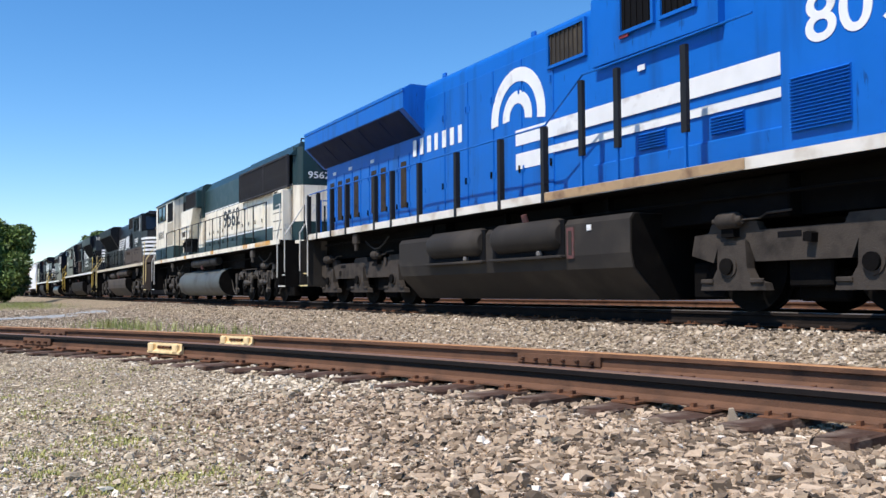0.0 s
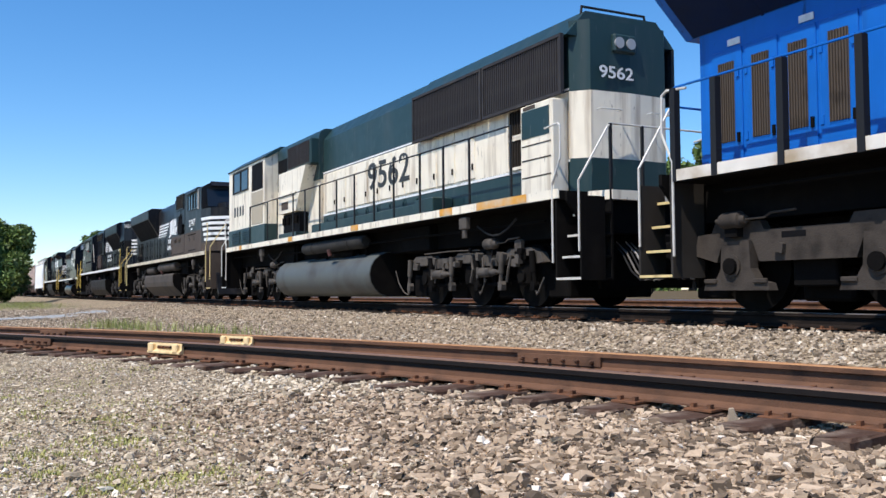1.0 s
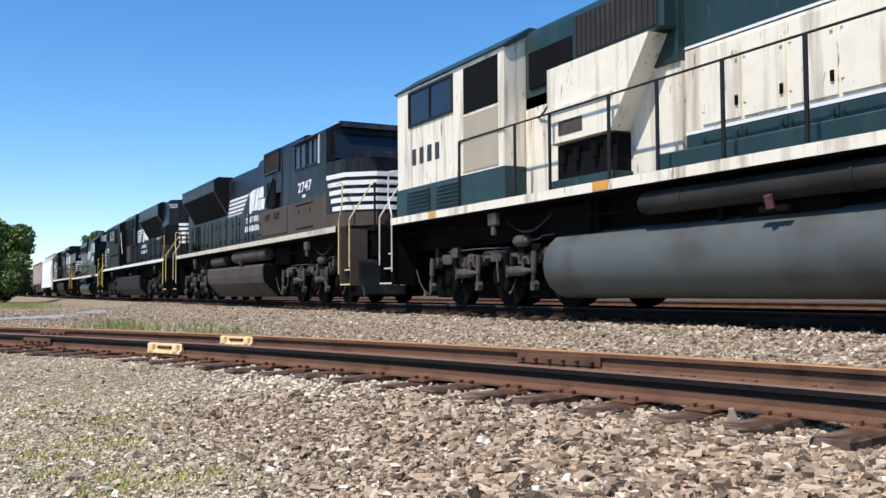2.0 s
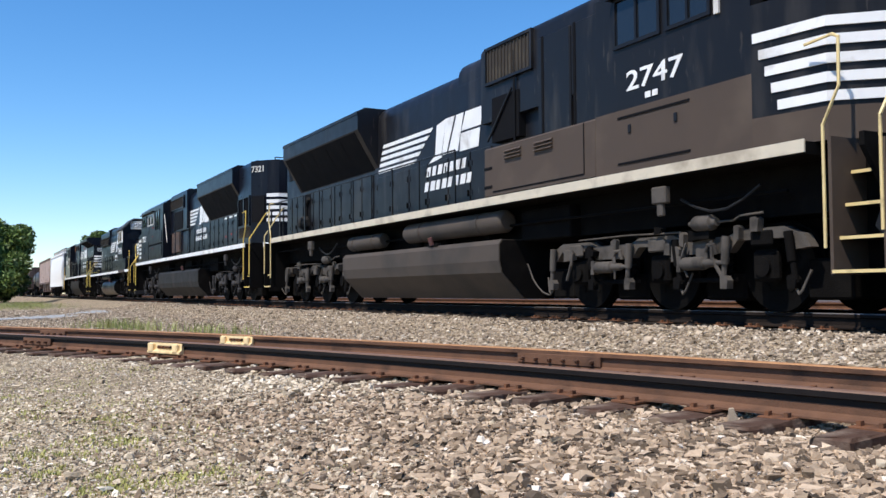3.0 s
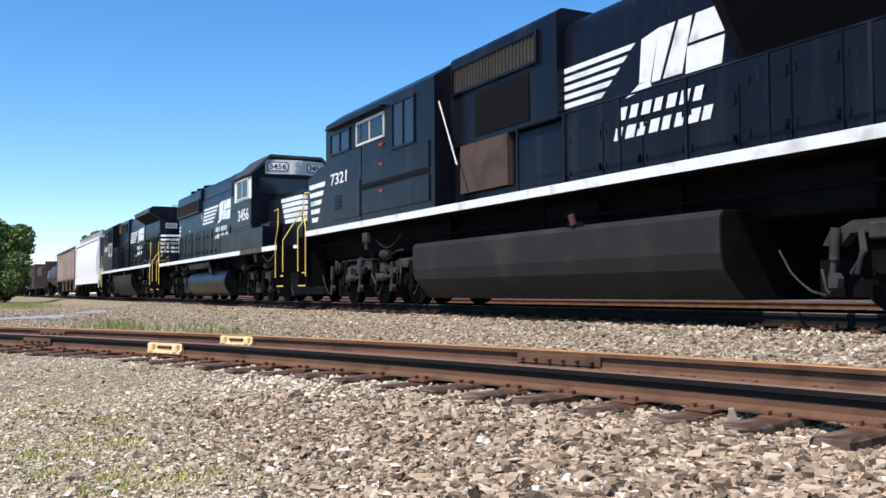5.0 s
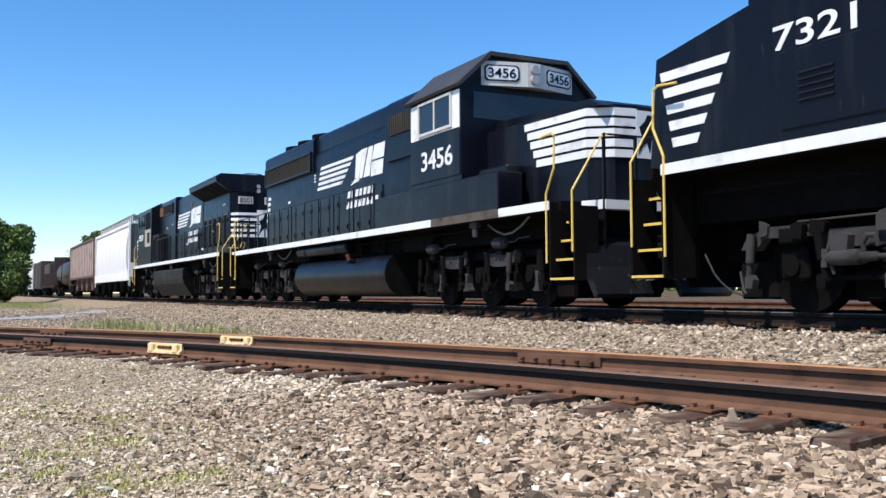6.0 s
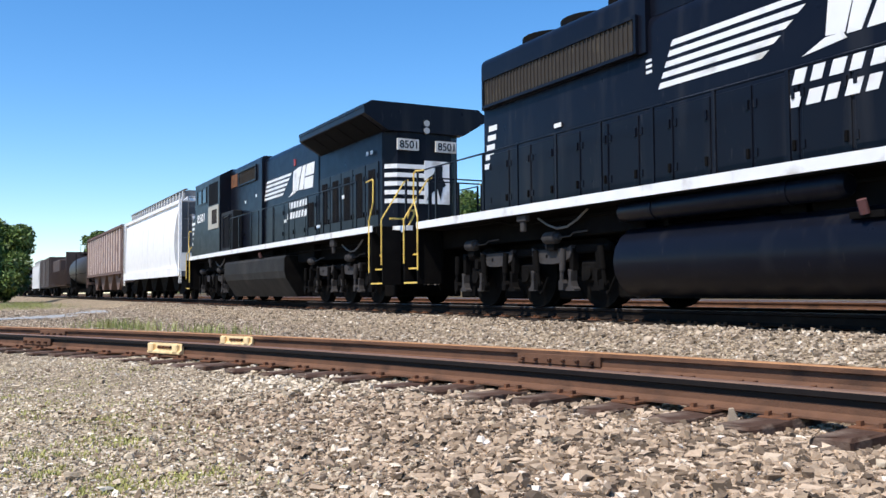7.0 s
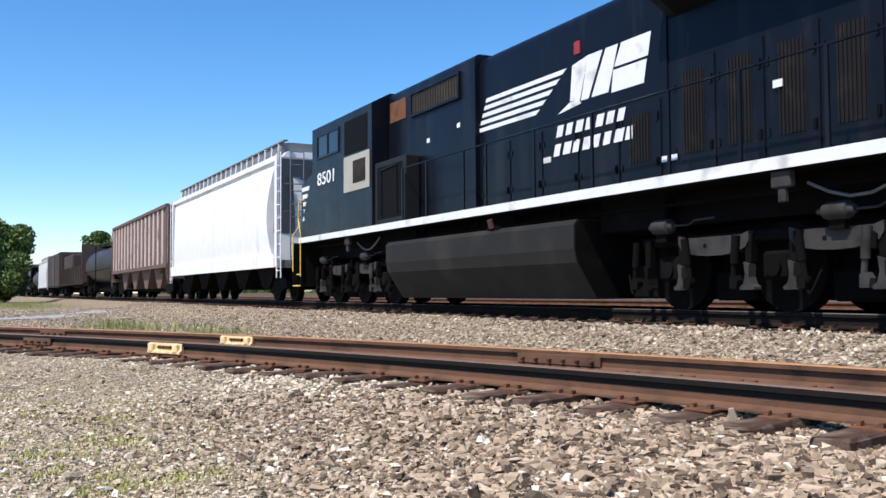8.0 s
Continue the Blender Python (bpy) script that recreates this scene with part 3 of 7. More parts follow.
tagged(slab_ob, "thin grey stone standing on edge beside the rusty rail", "stone")
slab_ob.matrix_basis = pose(-3.89, 3.9, -0.48, 8, -10, 35) @ Matrix.Scale(0.62, 4)

# ---- rolling stock ----
MOVING, WHEELS = [], []


def vehicle(name, x, label, category="locomotive", group="vehicles of the train"):
    global OX
    root = tagged(new(name), label, category, group)
    root.location = (x, TRACK_Y, 0)
    MOVING.append((root, x))
    OX = x
    return root


WHEEL_ME = {}


def wheelset(root, x, r=0.53):
    if r not in WHEEL_ME:
        bm = bmesh.new()
        keep = OX
        for s in (-1, 1):
            cyl(bm, (keep, s * 0.69, 0), (keep, s * 0.83, 0), r, 32)
            cyl(bm, (keep, s * 0.66, 0), (keep, s * 0.70, 0), r + 0.028, 32)
            cyl(bm, (keep, s * 0.83, 0), (keep, s * 0.845, 0), r * 0.8, 32, r * 0.55)
            for k in range(5):
                a = k * 2 * math.pi / 5
                cyl(bm, (keep + 0.3 * r / 0.53 * math.cos(a), s * 0.82, 0.3 * math.sin(a)), (keep + 0.3 * math.cos(a), s * 0.85, 0.3 * math.sin(a)), 0.05, 8)
        cyl(bm, (keep, -1.0, 0), (keep, 1.0, 0), 0.09, 12)
        me = bpy.data.meshes.new("wheelset")
        bm.to_mesh(me)
        bm.free()
        me.materials.append(wheel_mat)
        WHEEL_ME[r] = me
    ob = put("wheelset", WHEEL_ME[r], root, Matrix.Translation((x - OX, 0, r)))
    WHEELS.append((ob, x - OX, r))


SPRING = []
PICK = random.Random(4)


def spring_mesh(mat):
    """One coil spring as a turned, ribbed column."""
    if not SPRING:
        bm = bmesh.new()
        rings = []
        for k in range(13):
            rad = 0.088 if k % 2 else 0.062
            rings.append([bm.verts.new((rad * math.cos(a), rad * math.sin(a), k * 0.03)) for a in (i * math.pi / 5 for i in range(10))])
        for p, q in zip(rings, rings[1:]):
            for i in range(10):
                bm.faces.new((p[i], p[(i + 1) % 10], q[(i + 1) % 10], q[i]))
        me = bpy.data.meshes.new("spring")
        bm.to_mesh(me)
        bm.free()
        me.materials.append(mat)
        SPRING.append(me)
    return SPRING[0]


def loco_truck(root, xc, axle=1.85, style="beam", mat=truck_grime):
    """A six-wheel truck. beam: a slim frame with brake cylinders and dampers; plate: deep curved plates between footed pedestals; foot: deep beams between broad-footed pedestals."""
    for i in (-1, 0, 1):
        wheelset(root, xc + i * axle)
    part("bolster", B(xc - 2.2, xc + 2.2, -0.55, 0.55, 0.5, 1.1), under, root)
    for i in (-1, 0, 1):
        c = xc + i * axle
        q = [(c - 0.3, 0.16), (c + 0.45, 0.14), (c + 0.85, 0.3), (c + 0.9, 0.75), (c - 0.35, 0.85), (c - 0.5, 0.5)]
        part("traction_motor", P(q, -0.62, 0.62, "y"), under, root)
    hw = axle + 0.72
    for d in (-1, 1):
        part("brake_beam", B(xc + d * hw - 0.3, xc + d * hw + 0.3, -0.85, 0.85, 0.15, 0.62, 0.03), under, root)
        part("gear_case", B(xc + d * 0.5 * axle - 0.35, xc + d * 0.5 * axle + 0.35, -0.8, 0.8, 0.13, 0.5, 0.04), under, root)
    for s in (-1, 1):
        if style == "plate":
            part("top_beam", B(xc - hw + 0.2, xc + hw - 0.2, s * 0.98, s * 1.1, 0.84, 0.97, 0.02), under, root)
            for i in (-0.5, 0.5):
                c, w = xc + i * axle, axle / 2 - 0.3
                q = [(c - w, 0.97), (c - w + 0.12, 0.93), (c + w - 0.12, 0.93), (c + w, 0.97)]
                q += [(c + w * math.cos(a), 0.88 - 0.19 * math.sin(a) ** 0.7) for a in np.linspace(0.05, math.pi - 0.05, 9)]
                plate_ob = part("side_frame", P(q, s * 1.06, s * 1.17, "y"), mat, root)
                part("frame_hole", C((c - 0.12, s * 1.165, 0.82), (c - 0.12, s * 1.174, 0.82), 0.03, 10), dark, plate_ob)
            for i in (-1, 0, 1):
                for d in (-1, 1):
                    c = xc + i * axle + d * 0.33
                    # upper legs near-black: the deck's shade is painted on, feet stay lighter
                    part("leg", P([(c - 0.05, 0.92), (c + 0.06, 0.92), (c + 0.045, 0.58), (c - 0.045, 0.58)], s * 1.05, s * 1.15, "y"), under, root)
                    q = [(c - 0.04, 0.60), (c + 0.045, 0.57), (c + 0.035, 0.42), (c + 0.07, 0.335), (c + 0.12, 0.30), (c + 0.12, 0.27), (c - 0.10, 0.265), (c - 0.11, 0.30), (c - 0.05, 0.34), (c - 0.02, 0.45)]
                    # lighter or near-black at random, imitating patchy sunlight on the feet
                    part("pedestal", P(q, s * 1.07, s * 1.19, "y"), PICK.choice((mat, under)), root)
                c = xc + i * axle
                part("journal_box", B(c - 0.2, c + 0.2, s * 0.98, s * 1.08, 0.38, 0.72, 0.04), under, root)
                part("axle_cap", C((c, s * 1.06, 0.53), (c, s * 1.12, 0.53), 0.11, 14), under, root)
        elif style == "foot":
            q = [(xc - hw, 0.70), (xc - hw + 0.06, 0.95)]
            for i in (-1, 0, 1):
                c = xc + i * axle
                q += [(c - 0.42, 0.97), (c - 0.36, 1.08), (c + 0.36, 1.08), (c + 0.42, 0.97)]
            q += [(xc + hw - 0.06, 0.95), (xc + hw, 0.70)]
            for i in (1, 0, -1):
                c = xc + i * axle
                q += [(c + 0.34, 0.60), (c + 0.24, 0.84), (c - 0.24, 0.84), (c - 0.34, 0.60)]
            part("side_frame", P(q, s * 1.02, s * 1.14, "y"), mat, root)
            for i in (-1, 0, 1):
                c = xc + i * axle
                q = [(c - 0.22, 0.86), (c + 0.22, 0.86), (c + 0.24, 0.52), (c + 0.33, 0.38), (c + 0.50, 0.345), (c + 0.53, 0.26), (c - 0.53, 0.26), (c - 0.50, 0.345), (c - 0.33, 0.38), (c - 0.24, 0.52)]
                foot = part("pedestal", P(q, s * 1.05, s * 1.18, "y"), mat, root)
                part("axle_cap", C((c - 0.05, s * 1.17, 0.55), (c - 0.05, s * 1.24, 0.55), 0.10, 14), under, foot)
                part("cap_ring", C((c - 0.05, s * 1.175, 0.55), (c - 0.05, s * 1.20, 0.55), 0.14, 14), mat, foot)
                for d in (-1, 1):
                    part("wear_strip", B(c + d * 0.40 - 0.1, c + d * 0.40 + 0.1, s * 1.17, s * 1.21, 0.345, 0.40, 0.01), mat, foot)
            for i in (-0.5, 0.5):
                c = xc + i * axle
                part("frame_slot", B(c - 0.32, c + 0.02, s * 1.13, s * 1.143, 0.86, 0.93), dark, root)
                part("spring_nest", B(c - 0.3, c + 0.3, s * 0.9, s * 1.0, 0.3, 0.62, 0.02), under, root)
        else:
            q = [(xc - hw, 0.74), (xc - hw + 0.1, 0.90)]
            for i in (-1, 0, 1):
                c = xc + i * axle
                q += [(c - 0.5, 0.92), (c - 0.34, 0.99), (c + 0.34, 0.99), (c + 0.5, 0.92)]
            q += [(xc + hw - 0.1, 0.90), (xc + hw, 0.74)]
            for i in (1, 0, -1):
                c = xc + i * axle
                q += [(c + 0.5, 0.72), (c + 0.36, 0.86), (c - 0.36, 0.86), (c - 0.5, 0.72)]
            part("side_frame", P(q, s * 1.0, s * 1.13, "y"), mat, root)
            for i in (-1, 0, 1):
                c = xc + i * axle
                part("journal_box", B(c - 0.19, c + 0.19, s * 0.96, s * 1.08, 0.36, 0.74, 0.04), under, root)
                part("axle_cap", C((c, s * 1.06, 0.53), (c, s * 1.12, 0.53), 0.115, 14), under, root)
                # random pick of sunlit or shaded colour for each pad
                part("equalizer_pad", B(c - 0.14, c + 0.2, s * 1.12, s * 1.16, 0.78, 0.96, 0.02), PICK.choice((mat, under)), root)
            for i in (-0.5, 0.5):
                c = xc + i * axle
                part("spring_seat", B(c - 0.42, c + 0.42, s * 0.98, s * 1.12, 0.36, 0.42, 0.01), under, root)
                for dx in (-0.3, 0.3):
                    put("spring", spring_mesh(under), root, Matrix.Translation((c + dx - OX, s * 1.05, 0.40)))
                bm = turned([(c - 0.34, 0.0), (c - 0.34, 0.05), (c - 0.28, 0.085), (c + 0.06, 0.085), (c + 0.08, 0.055), (c + 0.26, 0.05), (c + 0.28, 0.03), (c + 0.40, 0.028), (c + 0.40, 0.0)], s * 1.2, 0.60, 12)
                cyl_ob = part("brake_cylinder", bm, mat, root, smooth=True)
                part("clevis", P([(c - 0.40, 0.50), (c - 0.33, 0.50), (c - 0.31, 0.70), (c - 0.39, 0.70)], s * 1.15, s * 1.24, "y"), mat, cyl_ob)
                hook = [(c + 0.12, s * 1.2, 0.55), (c + 0.10, s * 1.21, 0.74), (c + 0.15, s * 1.21, 0.82), (c + 0.24, s * 1.2, 0.82), (c + 0.26, s * 1.19, 0.72)]
                part("brake_lever", tube(bmesh.new(), hook, 0.026, 8), mat, cyl_ob)
        # dampers, hangers, pipes and loops
        for k, dx in enumerate((-axle - 0.52, -axle + 0.5, -0.5, 0.5, axle - 0.5, axle + 0.52)):
            c = xc + dx
            if style == "foot":
                continue
            lean = 0.05 if k % 2 else -0.03
            # dampers that should look sunlit take mat; the others are painted as shaded
            bright = k % 2 == 0 if style == "beam" else k == 4
            bm = C((c + lean, s * 1.2, 0.34), (c, s * 1.2, 0.62), 0.034, 8)
            cyl(bm, (c, s * 1.2, 0.58), (c - lean, s * 1.2, 0.92), 0.052, 10)
            damper = part("damper", bm, mat if bright else under, root, smooth=True)
            part("damper_foot", P([(c - 0.05, 0.28), (c + 0.06, 0.28), (c + 0.075, 0.38), (c + 0.03, 0.44), (c - 0.05, 0.42)], s * 1.14, s * 1.24, "y"), mat if bright else under, damper)
            if k in (0, 3, 5):
                sway = 0.16 if k % 2 else -0.16
                loop = [(c + sway * t, s * (1.16 + 0.03 * math.sin(3 * t)), 0.36 - 0.14 * math.sin(math.pi * t)) for t in (0, 0.25, 0.5, 0.75, 1.0, 1.3)]
                part("sand_hose", tube(bmesh.new(), loop, 0.016), under if style == "plate" else mat, root)
        if style == "beam":
            swing = [(xc - hw - 0.55 + 0.62 * t, s * 1.18, 0.62 - 0.42 * math.sin(0.5 * math.pi * t) + (0.35 * (0.25 - t) if t < 0.25 else 0)) for t in (0, 0.12, 0.25, 0.45, 0.7, 1.0)]
            part("sand_pipe", tube(bmesh.new(), swing, 0.013), mat, root)
        for c in ((xc + 0.55 * axle,) if style == "beam" else (xc - 1.25 * axle + 0.5, xc + 0.55 * axle)):
            bm = turned([(c - 0.24, 0.0), (c - 0.24, 0.035), (c - 0.18, 0.04), (c - 0.15, 0.085), (c - 0.11, 0.1), (c + 0.15, 0.1), (c + 0.17, 0.065), (c + 0.23, 0.05), (c + 0.23, 0.0)], s * 1.22, 1.10, 16)
            air = part("air_cylinder", bm, mat, root, smooth=True)
            part("air_pipe", tube(bmesh.new(), [(c + 0.22, s * 1.22, 1.10), (c + 0.5, s * 1.22, 1.10), (c + 0.6, s * 1.22, 1.15), (c + 0.95, s * 1.22, 1.16)], 0.014), mat, air)
            part("cylinder_bracket", B(c - 0.1, c + 0.1, s * 1.08, s * 1.24, 0.9, 1.01), under, air)
        # brake pipe, valves, brackets and links crowded along the frame
        if style == "beam":
            line = [(xc - 0.9 * axle, s * 1.19, 1.02), (xc - 0.3 * axle, s * 1.19, 1.035), (xc + 0.3 * axle, s * 1.19, 1.01)]
            part("brake_pipe", tube(bmesh.new(), line, 0.012), mat, root)
        for k in range(11 if style == "beam" else 2):
            x, z = xc + PICK.uniform(-hw + 0.2, hw - 0.2), PICK.uniform(0.72, 1.06)
            w, h = PICK.uniform(0.04, 0.13), PICK.uniform(0.04, 0.10)
            lean = PICK.uniform(-0.03, 0.03)
            # about a third of the brackets coloured near-black, as though out of the sun
            part("valve_bracket", P([(x - w, z - h), (x + w * 0.8, z - h + lean), (x + w, z + h * 0.6), (x + w * 0.3, z + h), (x - w * 0.9, z + h + lean)], s * 1.12, s * PICK.uniform(1.17, 1.25), "y"), PICK.choice((mat, mat, under)), root)
        for k in range(4 if style == "beam" else 0):
            x = xc + PICK.uniform(-hw + 0.3, hw - 0.3)
            part("brake_link", tube(bmesh.new(), [(x, s * 1.2, 0.86), (x + PICK.uniform(-0.08, 0.08), s * 1.22, 0.66), (x + PICK.uniform(-0.16, 0.16), s * 1.2, 0.44)], PICK.uniform(0.014, 0.026)), mat, root)
        # a junction box and a slack cable under the frame's edge
        jb = part("junction_box", B(xc + 0.35, xc + 0.62, s * 1.40, s * 1.50, 1.38, 1.6, 0.015), mat, root)
        part("junction_stub", B(xc + 0.43, xc + 0.54, s * 1.42, s * 1.48, 1.22, 1.38, 0.01), mat, jb)
        cable = [(xc + 0.7 + 1.3 * t, s * 1.3, 1.42 - 0.22 * math.sin(math.pi * t) + 0.05 * t) for t in (0, 0.2, 0.4, 0.6, 0.8, 1.0)]
        part("cable", tube(bmesh.new(), cable, 0.018), hose_grey if style == "plate" else rubber, root)


def deck(root, xa, xb, z=1.75, stripe=white, th=0.12, well=0.72, well_east=0.72):
    """The walkway and the heavy frame beneath it, with a painted edge."""
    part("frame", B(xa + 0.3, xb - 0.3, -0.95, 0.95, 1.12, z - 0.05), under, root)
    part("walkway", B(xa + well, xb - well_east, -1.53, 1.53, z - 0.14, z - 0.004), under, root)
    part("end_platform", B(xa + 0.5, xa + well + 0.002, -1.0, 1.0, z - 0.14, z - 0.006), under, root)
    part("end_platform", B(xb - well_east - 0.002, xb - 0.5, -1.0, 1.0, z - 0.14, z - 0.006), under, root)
    for s in (-1, 1):
        part("sill_stripe", B(xa + well, xb - well_east, s * 1.53, s * 1.55, z - th, z + 0.02), stripe, root, "painted frame edge")


def handrail(root, xs, zt, y, mat, zb=1.7, r=0.016, w=0.024):
    """Walkway railing: a tube along the top, flat posts and brackets; each post a part."""
    part("handrail", tube(bmesh.new(), [(xs[0], y, zt), (xs[-1], y, zt)], r), mat, root)
    for x in xs:
        bm = B(x - w, x + w, y - 0.014, y + 0.014, zb - 0.03, zt)
        box(bm, x - w * 1.6, x + w * 1.6, y - 0.025, y + 0.02, zb - 0.05, zb + 0.09)
        part("handrail_post", bm, mat, root)


def steps(root, x_end, d, rail_mat, edge_mat, z=1.75, plate_mat=under, wide=0.62):
    """Corner steps at one end (d: +1 where the end faces forwards), with side plates, four treads and grab irons on both sides."""
    xo, xi = x_end, x_end - d * wide
    for s in (-1, 1):
        bm = B(xi - 0.02, xi + 0.02, s * 1.0, s * 1.53, 0.42, z)
        part("step_plate", bm, plate_mat, root)
        part("step_plate", B(xo - 0.02, xo + 0.02, s * 1.1, s * 1.53, 0.42, z - 0.1), plate_mat, root)
        part("step_back", B(min(xi, xo), max(xi, xo), s * 0.93, s * 0.97, 0.42, z), under, root)
        rise = (z - 0.46) / 4
        for k in range(4):
            zz, yo = 0.46 + k * rise, 1.51 - 0.10 * k
            part("step", B(min(xi, xo), max(xi, xo), s * 0.97, s * yo, zz - 0.03, zz), under, root)
            part("step_edge", B(min(xi, xo), max(xi, xo), s * yo, s * (yo + 0.025), zz - 0.03, zz + 0.004), edge_mat, root, "painted step edge")
        xx = xi - d * 0.06
        path = [(xx, s * 1.55, 0.7), (xx, s * 1.55, z + 0.12), (xx + 0.2 * d, s * 1.54, z + 0.5), (xx + 0.2 * d, s * 1.53, z + 1.0), (xx + 0.12 * d, s * 1.52, z + 1.05), (xx - 0.22 * d, s * 1.52, z + 1.02)]
        part("grab_iron", tube(bmesh.new(), path, 0.0175), rail_mat, root)
        xx = xo - d * 0.02
        path = [(xx, s * 1.54, 0.85), (xx, s * 1.54, z + 0.12), (xx, s * 1.0, z + 0.95), (xx, s * 0.9, z + 1.0)]
        part("grab_iron", tube(bmesh.new(), path, 0.0175), rail_mat, root)


def end_gear(root, x_end, d, mat, z=1.75, rail=None, plow=False, sill=white):
    """Pilot plate, coupler, hoses and end railing."""
    part("end_plate", P([(-1.5, z), (-1.5, z - 0.14), (-1.0, 1.0), (-0.9, 0.3), (0.9, 0.3), (1.0, 1.0), (1.5, z - 0.14), (1.5, z)], x_end - d * 0.42, x_end - d * 0.36), under, root)
    part("end_sill", P([(x_end - d * 0.36, -1.12), (x_end + d * 0.01, -0.95), (x_end + d * 0.01, 0.95), (x_end - d * 0.36, 1.12)], z - 0.13, z + 0.01, "z"), sill, root)
    part("draft_box", B(x_end - d * 0.75, x_end - d * 0.02, -0.3, 0.3, 0.62, 1.12, 0.03), under, root)
    if plow:
        q = [(x_end - d * 0.3, 1.15), (x_end - d * 0.02, 0.95), (x_end + d * 0.08, 0.62), (x_end + d * 0.28, 0.22), (x_end + d * 0.2, 0.16), (x_end - d * 0.02, 0.5), (x_end - d * 0.4, 0.9)]
        for s in (-1, 1):
            part("plow_blade", P(q, s * 0.28, s * 1.32, "y"), dusty_black, root)
    bm = B(x_end - d * 0.4, x_end + d * 0.45, -0.13, 0.13, 0.72, 0.98, 0.03)
    box(bm, x_end + d * 0.3, x_end + d * 0.62, -0.2, 0.2, 0.66, 1.02, 0.06)
    part("coupler", bm, under, root)
    for s in (-1, 1):
        for k in range(5):
            y0 = s * (0.32 + 0.09 * k)
            path = [(x_end - d * 0.36, y0, 1.0), (x_end - d * 0.12, y0, 0.82), (x_end + d * 0.06, y0 * 0.97, 0.55), (x_end + d * 0.24, y0 * 0.94, 0.42), (x_end + d * 0.45, y0 * 0.9, 0.47)]
            part("air_hose", tube(bmesh.new(), path, 0.015), (hose_grey, hose_pale, rubber, hose_grey, rubber)[k] if s < 0 else rubber, root)
    bm = tube(bmesh.new(), [(x_end - d * 0.02, -0.95, z + 1.0), (x_end - d * 0.02, 0.95, z + 1.0)], 0.016)
    part("handrail", bm, rail or mat, root)
    for y in (-0.95, -0.35, 0.35, 0.95):
        part("handrail_post", B(x_end - d * 0.04, x_end, y - 0.02, y + 0.02, z - 0.06, z + 1.0), mat, root)


def hood(root, x1, x2, y, z1, z2, mat, r=0.18, name="hood"):
    return part(name, P(rounded(y, z1, z2, r), x1, x2), mat, root, smooth=True)


def doors(root, xs, y, z1, z2, mat, vents=(), vent_mat=vent_brown, latch=True):
    """Engine-room doors along both hood sides: raised leaves with hinges and latches, some with a louvred vent."""
    for i, (a, b) in enumerate(zip(xs, xs[1:])):
        for s in (-1, 1):
            d = part("hood_door", B(a + 0.025, b - 0.025, s * (y - 0.01), s * (y + 0.022), z1, z2, 0.008), mat, root)
            if latch:
                for f in (0.22, 0.78):
                    zz = z1 + f * (z2 - z1)
                    part("latch", B(b - 0.10, b - 0.06, s * (y + 0.018), s * (y + 0.045), zz - 0.06, zz + 0.06), under if f < 0.5 else mat, d)
                    part("hinge", B(a + 0.02, a + 0.07, s * (y + 0.018), s * (y + 0.035), zz - 0.05, zz + 0.05), mat, d)
            if i in vents:
                c, w = (a + b) / 2, (b - a) * 0.24
                n = 7
                part("vent", B(c - w, c + w, s * (y + 0.01), s * (y + 0.026), z1 + 0.28, z2 - 0.16), vent_mat, d)
                for k in range(n):
                    xx = c - w + (k + 0.5) * 2 * w / n
                    part("vent_slat", B(xx - w / n * 0.35, xx + w / n * 0.35, s * (y + 0.02), s * (y + 0.045), z1 + 0.28, z2 - 0.16), vent_mat, d)


def screen(root, x1, x2, y, z1, z2, mat=mesh_brown, n=0, frame=None, both=True, name="screen"):
    """A framed intake screen with upright ribs."""
    for s in ((-1, 1) if both else (-1,)):
        bm = B(x1, x2, s * (y - 0.03), s * (y + 0.012), z1, z2)
        n2 = n or max(3, int((x2 - x1) / 0.11))
        sc = part(name, bm, mat, root)
        rib = None
        for k in range(n2):
            xx = x1 + (k + 0.5) * (x2 - x1) / n2
            if rib is None:
                rib = part("rib", B(OX - 0.012, OX + 0.012, s * y, s * (y + 0.03), z1, z2), mat, sc)
                rib.location = (xx - OX, 0, 0)
            else:
                put("rib", rib.data, sc, Matrix.Translation((xx - OX, 0, 0)))
        if frame:
            for a, b, c, d in ((x1 - 0.05, x2 + 0.05, z1 - 0.05, z1), (x1 - 0.05, x2 + 0.05, z2, z2 + 0.05), (x1 - 0.05, x1, z1, z2), (x2, x2 + 0.05, z1, z2)):
                part("screen_frame", B(a, b, s * (y - 0.02), s * (y + 0.045), c, d), frame, sc)


def louvre(root, x1, x2, y, z1, z2, mat, n=6):
    bm = B(x1, x2, -y - 0.006, -y + 0.02, z1, z2)
    for k in range(n):
        zz = z1 + (k + 0.5) * (z2 - z1) / n
        prism(bm, [(-y - 0.005, zz + 0.4 * (z2 - z1) / n), (-y - 0.045, zz - 0.25 * (z2 - z1) / n), (-y - 0.005, zz - 0.3 * (z2 - z1) / n)], x1, x2)
    part("louvre", bm, mat, root)


